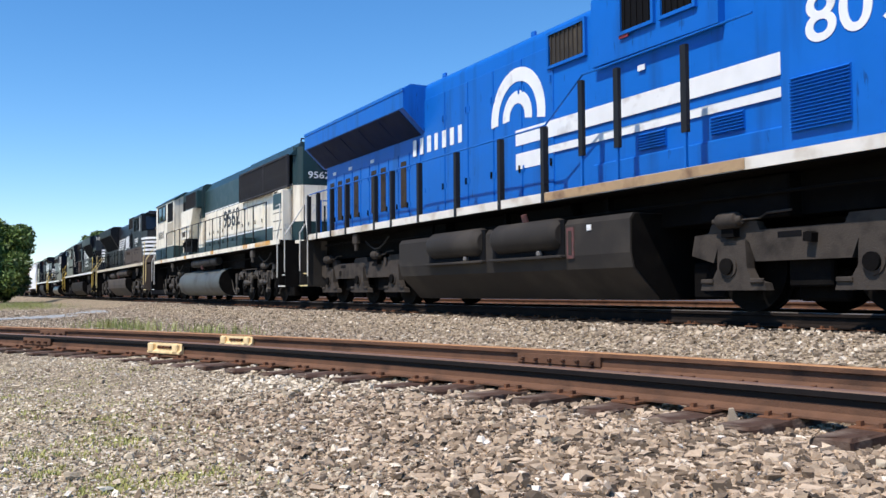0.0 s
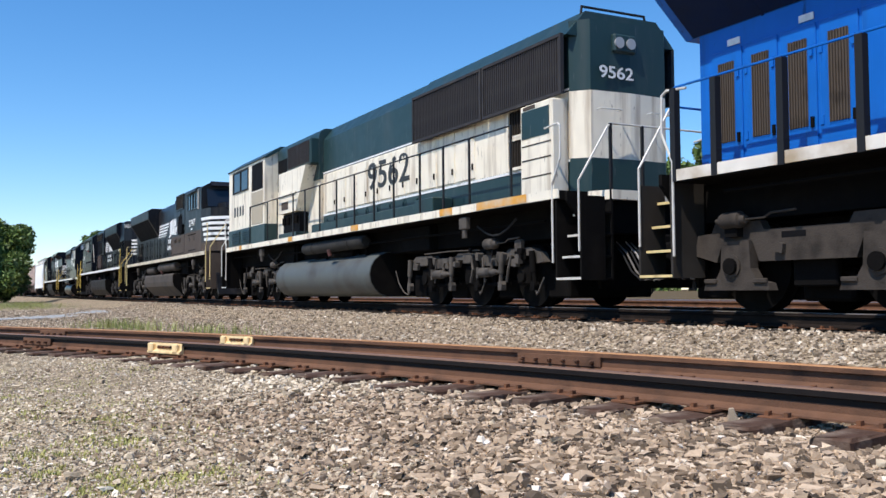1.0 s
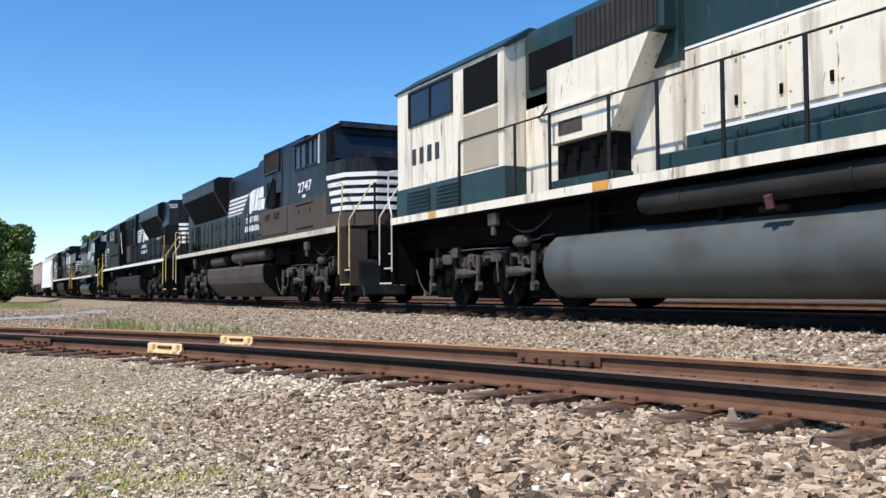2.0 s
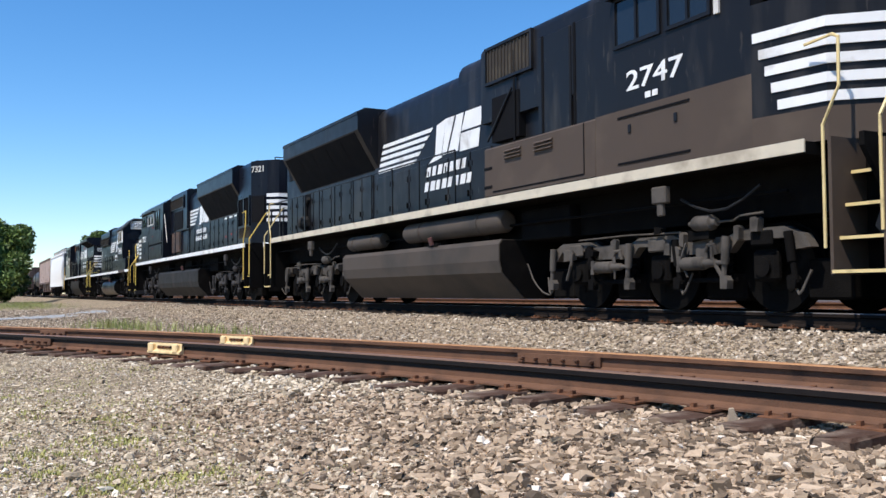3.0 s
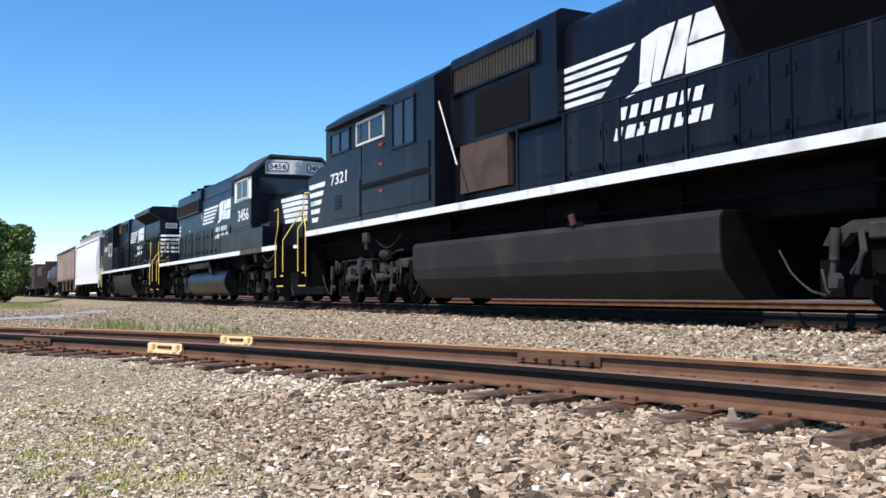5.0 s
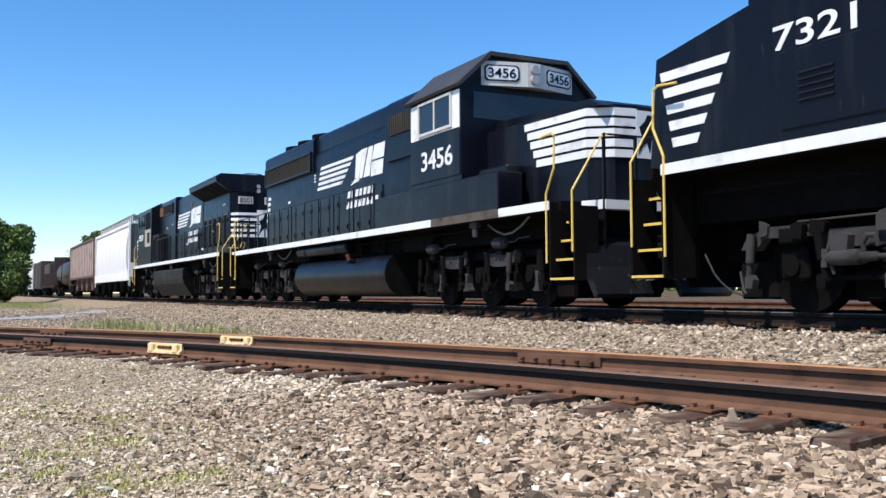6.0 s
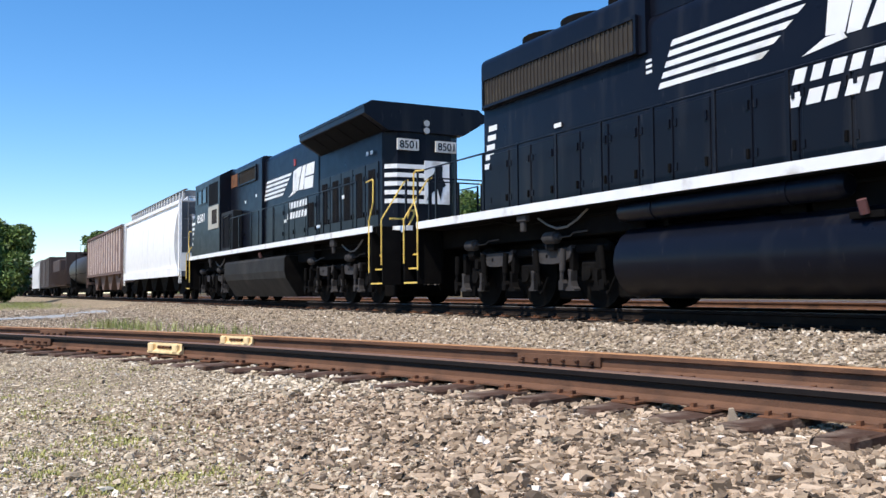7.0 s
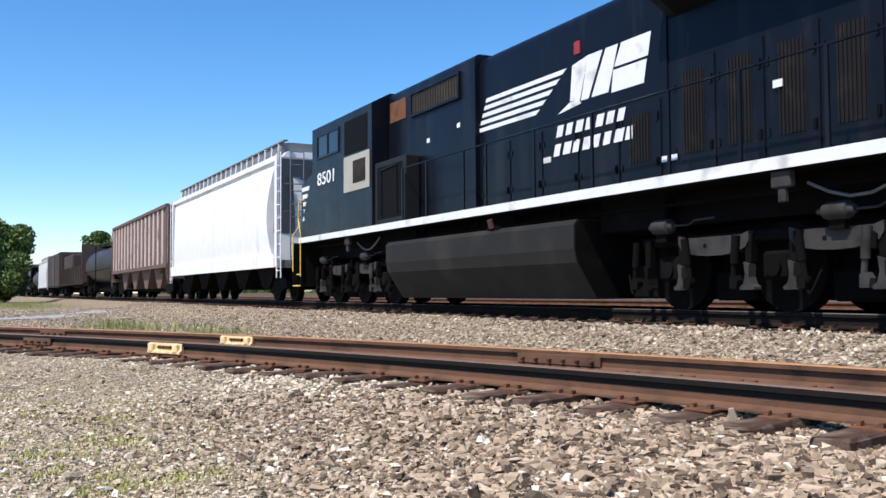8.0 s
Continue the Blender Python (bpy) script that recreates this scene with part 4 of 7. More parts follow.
def fuel_tank(root, x1, x2, mat, top=1.15, cut=0.62, bot=0.22, y=1.5, yb=0.95, round_=False):
    if round_:
        pts = []
        for k in range(9):
            a = math.radians(80 - k * 20)
            pts.append((-0.95 - 0.52 * math.cos(a), 0.66 + 0.51 * math.sin(a)))
        pts += [(-p[0], p[1]) for p in pts[::-1]]
    else:
        half = [(-y + 0.06, top), (-y, top - 0.08), (-y, cut + 0.16), (-y + 0.05, cut - 0.04), (-yb, bot)]
        pts = half + [(-p[0], p[1]) for p in half[::-1]]
    t = part("fuel_tank", P(pts, x1, x2), mat, root, smooth=round_)
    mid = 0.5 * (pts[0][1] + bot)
    # added plates over both tank ends; their near-black colour stands in for shade
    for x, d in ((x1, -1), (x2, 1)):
        part("tank_end_shade", P([(p[0] * 0.985, mid + (p[1] - mid) * 0.975) for p in pts], x, x + d * 0.012), under, t, "tank end coloured near-black for shade")
    for f in (0.12, 0.5, 0.88):
        x = x1 + f * (x2 - x1)
        part("tank_hanger", B(x - 0.04, x + 0.04, -y + 0.3, -y + 0.4, top - 0.05, 1.65), under, t)
    bm = C((x2 - 0.35 * abs(x2 - x1), -y + 0.02, top + 0.02), (x2 - 0.35 * abs(x2 - x1), -y - 0.03, top + 0.16), 0.05, 10)
    part("filler_cap", bm, dull_red, t)
    xv = x2 - 0.35 * abs(x2 - x1)
    part("filler_bracket", B(xv - 0.2, xv + 0.2, -y + 0.04, -y + 0.1, top - 0.02, top + 0.05), under, t)


def turned(profile, y, z, seg=20):
    """A body of revolution about a line along the train: stations of (x, radius)."""
    bm = bmesh.new()
    rings = [[bm.verts.new((x - OX, y + max(r, 0.001) * math.cos(a), z + max(r, 0.001) * math.sin(a))) for a in (2 * math.pi * i / seg for i in range(seg))] for x, r in profile]
    for p, q in zip(rings, rings[1:]):
        for i in range(seg):
            bm.faces.new((p[i], p[(i + 1) % seg], q[(i + 1) % seg], q[i]))
    bmesh.ops.remove_doubles(bm, verts=bm.verts, dist=0.003)
    return bm


def air_tank(root, x1, x2, mat, z=1.38, r=0.21, y=1.22):
    for s in (-1, 1):
        bm = turned([(x1, 0.0), (x1, r * 0.7), (x1 + 0.03, r * 0.88), (x1 + 0.09, r), (x2 - 0.09, r), (x2 - 0.03, r * 0.88), (x2, r * 0.7), (x2, 0.0)], s * y, z)
        t = part("air_tank", bm, mat, root, smooth=True)
        for f in (0.2, 0.8):
            x = x1 + f * (x2 - x1)
            part("strap", C((x - 0.025, s * y, z), (x + 0.025, s * y, z), r + 0.012, 20), mat, t, smooth=True)


def pipes(root, x1, x2):
    part("train_line", tube(bmesh.new(), [(x1, -1.28, 1.46), (x1 + 2.2, -1.28, 1.46), (x1 + 2.5, -1.2, 1.38), (x2, -1.2, 1.38)], 0.022), under, root)
    for f in (0.3, 0.52, 0.74):
        x = x1 + f * (x2 - x1)
        part("underframe_box", B(x - 0.7, x + 0.7, -1.15, 1.15, 1.1, 1.6, 0.02), under, root)


def logo_bars(root, x1, x2, z1, z2, y, mat):
    """A railway's mark as plain shapes: five slanted bars, a dark notch and two slanted blocks."""
    w, h = x2 - x1, z2 - z1
    n = part("emblem", P([(x1 + 0.60 * w, z1 + 0.08 * h), (x1 + 0.655 * w, z1 + 0.05 * h), (x1 + 0.70 * w, z2), (x1 + 0.615 * w, z1 + 0.9 * h)], -y - 0.006, -y - 0.002, "y"), mat, root, "white emblem of slanted blocks and bars")
    for k in range(5):
        a = z1 + (0.02 + 0.19 * k) * h
        part("emblem_bar", P([(x1 + 0.014 * k * w, a), (x1 + (0.40 + 0.04 * k) * w, a), (x1 + (0.425 + 0.04 * k) * w, a + 0.11 * h), (x1 + (0.009 + 0.014 * k) * w, a + 0.11 * h)], -y - 0.006, -y - 0.002, "y"), mat, n)
    blocks = [[(0.53, -0.14), (0.60, 0.06), (0.65, 0.06), (0.66, -0.04)], [(0.66, 0.02), (0.70, 0.02), (0.775, 1.0), (0.70, 1.0)], [(0.715, 0.02), (0.80, 0.02), (0.85, 1.0), (0.79, 1.0)],
              [(0.83, 0.52), (0.985, 0.52), (1.0, 1.0), (0.865, 1.0)], [(0.815, -0.02), (0.965, -0.02), (0.98, 0.46), (0.825, 0.46)]]
    for q in blocks:
        part("emblem_block", P([(x1 + a * w, z1 + b * h) for a, b in q], -y - 0.0055 - 0.0004 * len(q), -y - 0.001, "y"), mat, n)


def word_bars(root, x1, x2, z1, z2, y, mat, n, slant=0.10, gap=0.22):
    """A company's name as a row of plain slanted bars of the letters' size."""
    w = (x2 - x1) / n
    z1, z2 = z1 + 0.012, z2 - 0.028
    wide = random.Random(n)
    first = None
    for k in range(n):
        a = x1 + k * w
        b = a + w * (1 - gap) * wide.uniform(0.75, 1.0)
        q = P([(a, z1), (b, z1), (b + slant, z2), (a + slant, z2)], -y - 0.006, -y - 0.001, "y")
        if first is None:
            first = part("lettering", q, mat, root, "row of plain white letter bars")
        else:
            part("letter_bar", q, mat, first)


def radiator(root, x1, x2, y_in, y_out, z_lo, z_mid, z_hi, mat, slope=dark):
    """The flared radiator box across the hood's top, its undersides sloping in to the hood."""
    pts = [(-y_in, z_lo), (-y_out, z_mid), (-y_out, z_hi - 0.12), (-y_out + 0.18, z_hi), (y_out - 0.18, z_hi), (y_out, z_hi - 0.12), (y_out, z_mid), (y_in, z_lo)]
    r = part("radiator", P(pts, x1, x2), mat, root)
    n = 1
    for s in (-1, 1):
        for k in range(n):
            a = x1 + 0.15 + k * (x2 - x1 - 0.3) / n
            b = a + (x2 - x1 - 0.3) / n - 0.08
            # screens lying on the sloping undersides, shade included in the slope colour
            dy, dz = (y_out - y_in), (z_mid - z_lo)
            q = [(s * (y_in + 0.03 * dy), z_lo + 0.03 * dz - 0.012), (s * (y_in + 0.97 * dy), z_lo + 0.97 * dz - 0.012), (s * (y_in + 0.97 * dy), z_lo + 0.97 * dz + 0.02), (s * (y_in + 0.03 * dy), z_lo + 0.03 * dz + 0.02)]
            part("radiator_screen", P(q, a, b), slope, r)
            # brackets share the slope colour, so they are painted in shade too
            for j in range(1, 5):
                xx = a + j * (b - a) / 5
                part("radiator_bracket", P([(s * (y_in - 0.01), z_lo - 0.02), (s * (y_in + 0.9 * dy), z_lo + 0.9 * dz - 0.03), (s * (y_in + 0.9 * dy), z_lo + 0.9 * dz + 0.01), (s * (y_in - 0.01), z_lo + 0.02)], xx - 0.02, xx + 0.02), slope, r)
    for s in (-1, 1):
        part("radiator_trim", B(x1 - 0.01, x2 + 0.01, s * (y_out - 0.01), s * (y_out + 0.015), z_hi - 0.17, z_hi - 0.10), mat, r)
    part("radiator_fan", C(((x1 + x2) / 2, 0, z_hi), ((x1 + x2) / 2, 0, z_hi + 0.06), 0.7, 24), under, r)
    return r


def cab_window(root, x1, x2, y, z1, z2, frame):
    for s in (-1, 1):
        f = None
        for a, b, c, d in ((x1 - 0.05, x2 + 0.05, z1 - 0.05, z1), (x1 - 0.05, x2 + 0.05, z2, z2 + 0.05), (x1 - 0.05, x1, z1, z2), (x2, x2 + 0.05, z1, z2), ((x1 + x2) / 2 - 0.02, (x1 + x2) / 2 + 0.02, z1, z2)):
            q = B(a, b, s * (y - 0.02), s * (y + 0.03), c, d)
            if f is None:
                f = part("window", q, frame, root)
            else:
                part("window_frame", q, frame, f)
        part("pane", B(x1, x2, s * (y - 0.02), s * (y + 0.006), z1, z2), glass, f)


def blue_locomotive():
    r = vehicle("blue_locomotive", -12.6, "bright blue diesel locomotive with white stripes and emblem")
    deck(r, -23.3, -2.0, 1.75, material("soiled_white_sill", (0.74, 0.70, 0.62), 0.6, vary=0.15, dirt=(0.42, 0.33, 0.22), dirt_amount=0.4, dirt_scale=1.6, spec=0.3))
    hood(r, -16.9, -7.0, 1.0, 1.75, 4.62, blue)
    hood(r, -22.7, -16.9, 0.98, 1.75, 4.3, blue)
    # navy slope: the blue underside painted as it looks in shade
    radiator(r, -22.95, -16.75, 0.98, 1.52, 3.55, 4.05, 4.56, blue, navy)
    doors(r, [-22.5 + 0.55 * k for k in range(11)], 0.98, 1.82, 3.26, blue, vents=(0, 1, 2, 3, 5, 6, 8), vent_mat=vent_tan)
    for x in (-22.2, -21.1, -19.7):
        part("warning_plate", B(x, x + 0.2, -1.0, -0.985, 3.3, 3.38), white, r)
    doors(r, [-16.8, -15.85, -14.9, -13.95, -13.0, -12.05], 1.0, 1.82, 4.25, blue)
    part("cab", P(rounded(1.5, 1.75, 4.6, 0.25), -7.0, -3.4), blue, r, smooth=True)
    part("nose", P([(-3.4, 1.75), (-2.3, 1.75), (-2.4, 3.0), (-3.4, 3.3)], -1.2, 1.2, "y"), blue, r)
    part("side_box", B(-11.0, -7.02, -1.05, 1.05, 1.78, 2.16, 0.02), blue, r)
    part("sill_stain", B(-11.6, -7.5, -1.557, -1.552, 1.64, 1.765), sill_stain, r, "rust and dust staining the white sill")
    for x in (-10.65, -9.83, -8.5):
        part("handrail_post", B(x - 0.02, x + 0.02, -1.52, -1.48, 1.7, 2.24), blue, r)
    for x in (-12.9, -16.2, -8.6):
        part("lifting_lug", B(x - 0.06, x + 0.06, -0.86, -0.80, 4.5, 4.72, 0.015), blue, r)
    part("roof_hatch", B(-15.6, -14.4, -0.5, 0.5, 4.6, 4.68, 0.02), blue, r)
    part("warning_plate", B(-9.95, -9.8, -1.035, -1.024, 3.35, 3.43), white, r)
    part("warning_plate", B(-10.2, -10.0, -1.16, -1.14, 3.86, 3.92), red, r)
    part("equipment_cab", P(rounded(1.12, 3.6, 4.72, 0.15), -10.9, -8.3), blue, r, smooth=True)
    screen(r, -12.15, -11.2, 1.01, 3.92, 4.42, frame=blue)
    screen(r, -10.15, -9.5, 1.13, 3.95, 4.62, mat=dark, n=5, frame=blue)
    screen(r, -9.3, -8.7, 1.13, 3.95, 4.62, mat=dark, n=5, frame=blue)
    louvre(r, -9.95, -9.4, 1.02, 2.22, 2.46, blue, 6)
    louvre(r, -8.55, -8.0, 1.02, 2.22, 2.46, blue, 6)
    louvre(r, -6.85, -6.1, 1.51, 1.95, 2.55, blue, 16)
    # white stripes, emblem arcs, name bars
    part("stripe", B(-12.35, -7.02, -1.028, -1.024, 2.76, 3.03), white, r, "white painted stripe")
    part("stripe", B(-12.35, -7.02, -1.028, -1.024, 2.5, 2.62), white, r, "white painted stripe")

    def arc(ri, ro, a0, a1, cx, cz, n=20):
        pts = [(cx + ro * math.cos(a), cz + ro * math.sin(a)) for a in np.linspace(a0, a1, n)]
        pts += [(cx + ri * math.cos(a), cz + ri * math.sin(a)) for a in np.linspace(a1, a0, n)]
        return P(pts, -1.030, -1.024, "y")
    e = part("emblem", arc(0.63, 0.87, -0.15, math.pi * 1.02, -13.15, 3.25), white, r, "white curved wheel emblem")
    part("emblem_arc", arc(0.25, 0.47, -0.15, math.pi * 1.02, -13.15, 3.25), white, e)
    part("emblem_bar", B(-13.2, -12.35, -1.030, -1.024, 2.76, 3.03), white, e)
    part("emblem_bar", B(-13.2, -12.35, -1.030, -1.024, 2.35, 2.62), white, e)
    word_bars(r, -17.3, -14.95, 3.12, 3.5, 1.024, white, 7, 0.0, 0.42)
    text(r, "number", "809", -6.65, -5.42, 2.85, 3.4, -1.505, white)
    # railing with broad dark posts
    handrail(r, [-22.6, -21.9, -20.9, -19.9, -18.2, -17.3, -16.0, -14.45, -12.9, -11.6], 2.82, -1.5, blue)
    for x in (-22.6, -21.9, -20.9, -19.9, -18.2, -17.3, -16.0, -14.45, -12.9, -11.6):
        part("post_cover", B(x - 0.045, x + 0.045, -1.562, -1.47, 1.62, 2.80), rubber, r, "black post sleeve")
    for x in (-10.65, -9.83, -8.5):
        part("post_cover", B(x - 0.05, x + 0.05, -1.53, -1.47, 2.22, 3.32), rubber, r, "black post sleeve")
    part("handrail", tube(bmesh.new(), [(-11.6, -1.5, 2.82), (-10.62, -1.5, 3.4), (-7.4, -1.5, 3.42)], 0.016), blue, r)
    handrail(r, [-22.6, -19.4, -16.2, -13, -9.8], 2.8, 1.5, blue)
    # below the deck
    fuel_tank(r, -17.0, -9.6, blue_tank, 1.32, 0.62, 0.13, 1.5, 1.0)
    for a, b in ((-15.5, -13.55), (-13.1, -11.2)):
        # dark block on the tank face, painting the shade of a recess
        part("tank_recess_shade", B(a - 0.1, b + 0.1, -1.512, -1.40, 0.80, 1.326), dark, r)
        part("recess_ledge", B(a - 0.12, b + 0.12, -1.60, -1.5, 0.755, 0.80, 0.01), blue_tank, r)
        part("drain_cock", B(b - 0.55, b - 0.46, -1.60, -1.52, 0.80, 0.88, 0.015), hose_grey, r)
        bm = turned([(a, 0.0), (a, 0.17), (a + 0.05, 0.22), (a + 0.14, 0.25), (b - 0.14, 0.25), (b - 0.05, 0.22), (b, 0.17), (b, 0.0)], -1.44, 1.12)
        part("air_reservoir", bm, blue_tank, r, smooth=True)
    part("sight_gauge", B(-11.05, -10.87, -1.512, -1.5, 0.74, 1.2), dull_red, r)
    part("gauge_glass", B(-11.0, -10.92, -1.518, -1.512, 0.79, 1.15), blue_tank, r)
    part("warning_plate", B(-10.55, -10.45, -1.515, -1.5, 1.13, 1.21), white, r)
    loco_truck(r, -19.97, 2.0, "foot", truck_brown)
    loco_truck(r, -6.1, 2.0, "foot", truck_brown)
    steps(r, -23.3, -1, silver, faded_yellow, plate_mat=blue_tank)
    steps(r, -2.0, 1, silver, faded_yellow, plate_mat=blue_tank)
    end_gear(r, -23.3, -1, blue)
    end_gear(r, -2.0, 1, blue)
    pipes(r, -22, -3)


def green_cream():
    r = vehicle("green_cream_locomotive", -35.1, "dark green and cream diesel locomotive with orange sill stripe")
    deck(r, -45.9, -24.4, 1.78, cream)
    orange = material("orange_sill", (0.68, 0.33, 0.05), 0.55, dirt=(0.6, 0.55, 0.42), dirt_amount=0.4, dirt_scale=2)
    for x, long in ((-43.4, 0.3), (-33.5, 0.45), (-29.0, 0.5), (-27.6, 1.6), (-38.2, 0.35)):
        part("sill_patch", B(x, x + long, -1.556, -1.551, 1.67, 1.80), orange, r, "orange sill stripe")
    low = P([(-0.98, 1.75), (-0.98, 2.35), (0.98, 2.35), (0.98, 1.75)], -36.9, -25.6)
    part("hood", low, green, r, "dark green lower hood")
    part("hood_band", P([(-0.982, 2.35), (-0.982, 3.42), (0.982, 3.42), (0.982, 2.35)], -36.9, -25.6), cream, r, "cream hood band")
    part("hood_top", P([(-0.98, 3.42), (-0.98, 4.34), (-0.7, 4.70), (0.7, 4.70), (0.98, 4.34), (0.98, 3.42)], -36.9, -25.6), green, r)
    part("pinstripe", B(-36.9, -25.6, -0.99, -0.984, 2.30, 2.345), white, r)
    part("pinstripe", B(-36.9, -25.6, -0.99, -0.984, 3.44, 3.475), white, r)
    # hood end
    for a, b, m in ((1.75, 2.35, green), (2.35, 3.42, cream), (3.42, 4.55, green)):
        part("hood_end", P([(-25.6, -0.98), (-25.35, -0.75), (-25.3, 0), (-25.35, 0.75), (-25.6, 0.98)], a, b, "z"), m, r)
    text(r, "number", "9562", -0.62, 0.05, 3.62, 3.82, -25.285, white, "end")
    text(r, "number", "9562", -33.75, -31.45, 2.66, 3.3, -1.012, material("dark_lettering", (0.03, 0.035, 0.035), 0.6))
    lamp = part("headlight", B(-25.36, -25.25, -0.35, 0.1, 4.05, 4.35, 0.03), green, r)
    for y in (-0.25, -0.02):
        part("lens", C((-25.26, y, 4.2), (-25.23, y, 4.2), 0.09, 14), lamp_glass, lamp)
    # radiator screens near the hood end
    screen(r, -30.95, -28.15, 1.12, 3.42, 4.28, mesh_grey, n=40, frame=mesh_grey)
    screen(r, -28.0, -25.62, 1.12, 3.42, 4.28, mesh_grey, n=36, frame=mesh_grey)
    part("radiator_roof", P([(-1.1, 4.3), (-0.72, 4.72), (0.72, 4.72), (1.1, 4.3)], -31.0, -25.5), green, r)
    doors(r, [-36.6, -35.9, -35.2, -34.5, -33.8, -33.1, -32.4, -31.7, -31.0], 0.985, 2.38, 3.38, cream)
    doors(r, [-36.6, -35.9, -35.2, -34.5, -33.8, -33.1, -32.4, -31.7, -31.0], 0.985, 1.82, 2.28, green)
    doors(r, [-31.0, -30.2, -29.4, -28.6], 0.985, 2.38, 3.38, cream)
    screen(r, -27.35, -26.85, 1.0, 2.95, 3.38, mat=vent_brown, n=6, frame=cream)
    screen(r, -27.35, -26.85, 1.0, 2.4, 2.86, mat=vent_brown, n=6, frame=cream)
    part("toolbox", B(-30.3, -29.5, -1.45, -1.0, 1.79, 2.1, 0.02), green, r)
    part("side_panel", B(-26.55, -25.62, -1.3, -0.99, 1.79, 3.3, 0.02), cream, r)
    for z in (2.1, 2.38, 2.62):
        part("panel_seam", B(-26.5, -25.66, -1.306, -1.3, z, z + 0.02), vent_brown, r)
    part("panel_louvre", B(-26.45, -26.1, -1.31, -1.3, 3.22, 3.28), vent_tan, r)
    part("side_panel_band", B(-26.5, -25.7, -1.308, -1.301, 2.75, 3.2), green, r)
    # dynamic brake and inertial filter boxes
    part("filter_box", P(rounded(1.1, 3.3, 4.68, 0.22), -40.6, -36.9), green, r, smooth=True)
    part("intake_box", B(-38.95, -36.92, -1.34, 1.34, 3.72, 4.42, 0.03), green, r)
    screen(r, -38.85, -37.02, 1.345, 3.78, 4.36, mesh_grey, n=16)
    # solid dark block; the open bay's shade is only its colour
    part("bay_shade", B(-40.45, -38.97, -1.14, 1.14, 3.62, 4.22), dark, r)
    part("lower_box", B(-40.6, -36.9, -1.05, 1.05, 1.75, 3.3), cream, r)
    part("equipment_cabinet", P([(-39.5, 2.52), (-37.95, 2.52), (-37.1, 3.70), (-39.5, 3.70)], -1.42, -1.05, "y"), cream, r, "slanted cream equipment cabinet")
    part("cabinet_shelf", B(-39.45, -37.9, -1.46, -1.42, 3.02, 3.07), cream, r)
    part("cabinet_vent", B(-39.2, -38.6, -1.428, -1.42, 2.62, 2.84), vent_tan, r)
    part("open_bay", B(-39.4, -37.95, -1.30, -1.052, 1.95, 2.5), dark, r)
    part("bay_sill", B(-39.5, -37.9, -1.42, -1.05, 1.79, 1.95, 0.01), green, r)
    for x in (-39.2, -38.85, -38.4, -38.1):
        part("valve", C((x, -1.34, 2.2), (x, -1.34, 2.4), 0.06, 8), under, r)
    part("side_door", B(-40.62, -39.55, -1.1, -1.05, 1.8, 3.5, 0.01), cream, r)
    part("hood_ledge", B(-37.2, -30.4, -1.22, -0.99, 1.785, 2.08, 0.02), green, r, "low green ledge along the hood")
    part("cabinet_rail", tube(bmesh.new(), [(-40.2, -1.12, 3.1), (-39.9, -1.2, 3.15), (-39.6, -1.2, 3.4)], 0.016), rubber, r)
    part("vent_shaft", B(-35.6, -34.6, -0.4, 0.4, 4.56, 4.72, 0.03), under, r)
    # cab
    c = part("cab", P([(-1.5, 2.35), (-1.5, 4.38), (-1.0, 4.66), (1.0, 4.66), (1.5, 4.38), (1.5, 2.35)], -44.9, -40.65), cream, r, "cream cab with dark green base")
    part("cab_base", B(-44.92, -40.63, -1.51, 1.51, 1.78, 2.35), green, c)
    part("cab_roof", P([(-1.55, 4.37), (-1.02, 4.72), (1.02, 4.72), (1.55, 4.37), (1.46, 4.34), (0.98, 4.62), (-0.98, 4.62), (-1.46, 4.34)], -45.0, -40.6), green, c)
    cab_window(c, -44.3, -42.5, 1.5, 3.62, 4.24, rubber)
    part("doorway", B(-42.05, -40.85, -1.508, 1.508, 3.45, 4.28), dark, c)
    part("door_panel", B(-42.05, -40.85, -1.515, 1.515, 2.4, 3.4), material("tan_panel", (0.42, 0.36, 0.26), 0.6), c)
    louvre(c, -44.4, -43.4, 1.515, 1.85, 2.3, green, 6)
    louvre(c, -43.1, -42.2, 1.515, 1.85, 2.3, green, 6)
    word_bars(c, -44.2, -42.85, 2.78, 3.14, 1.502, material("dark_lettering", (0.03, 0.035, 0.035), 0.6), 4, 0.0, 0.35)
    part("nose", P([(-45.75, 1.78), (-45.6, 3.2), (-44.9, 3.5), (-44.9, 1.78)], -1.1, 1.1, "y"), cream, r)
    handrail(r, [-42.2, -40.3, -39.3, -37.85, -36.85, -35.7, -34.5, -33.35, -32.2, -31.15, -29.9, -28.9, -27.9, -26.5], 2.98, -1.52, rubber)
    handrail(r, [-41, -38, -35, -32, -29, -26.5], 2.75, 1.52, rubber)
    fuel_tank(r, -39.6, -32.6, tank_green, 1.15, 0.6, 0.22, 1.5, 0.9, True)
    air_tank(r, -37.4, -33.2, tank_grey, 1.43, 0.16, 1.3)
    loco_truck(r, -28.7, 1.83)
    loco_truck(r, -41.6, 1.83)
    steps(r, -24.6, 1, silver, silver)
    steps(r, -45.8, -1, silver, silver)
    end_gear(r, -24.6, 1, rubber, rail=silver, sill=cream)
    end_gear(r, -45.8, -1, rubber, rail=silver)
    for y in (-0.5, 0.5):
        part("grab_iron", tube(bmesh.new(), [(-25.25, y - 0.2, 3.1), (-25.15, y - 0.2, 3.1), (-25.15, y + 0.2, 3.1), (-25.25, y + 0.2, 3.1)], 0.012), silver, r)
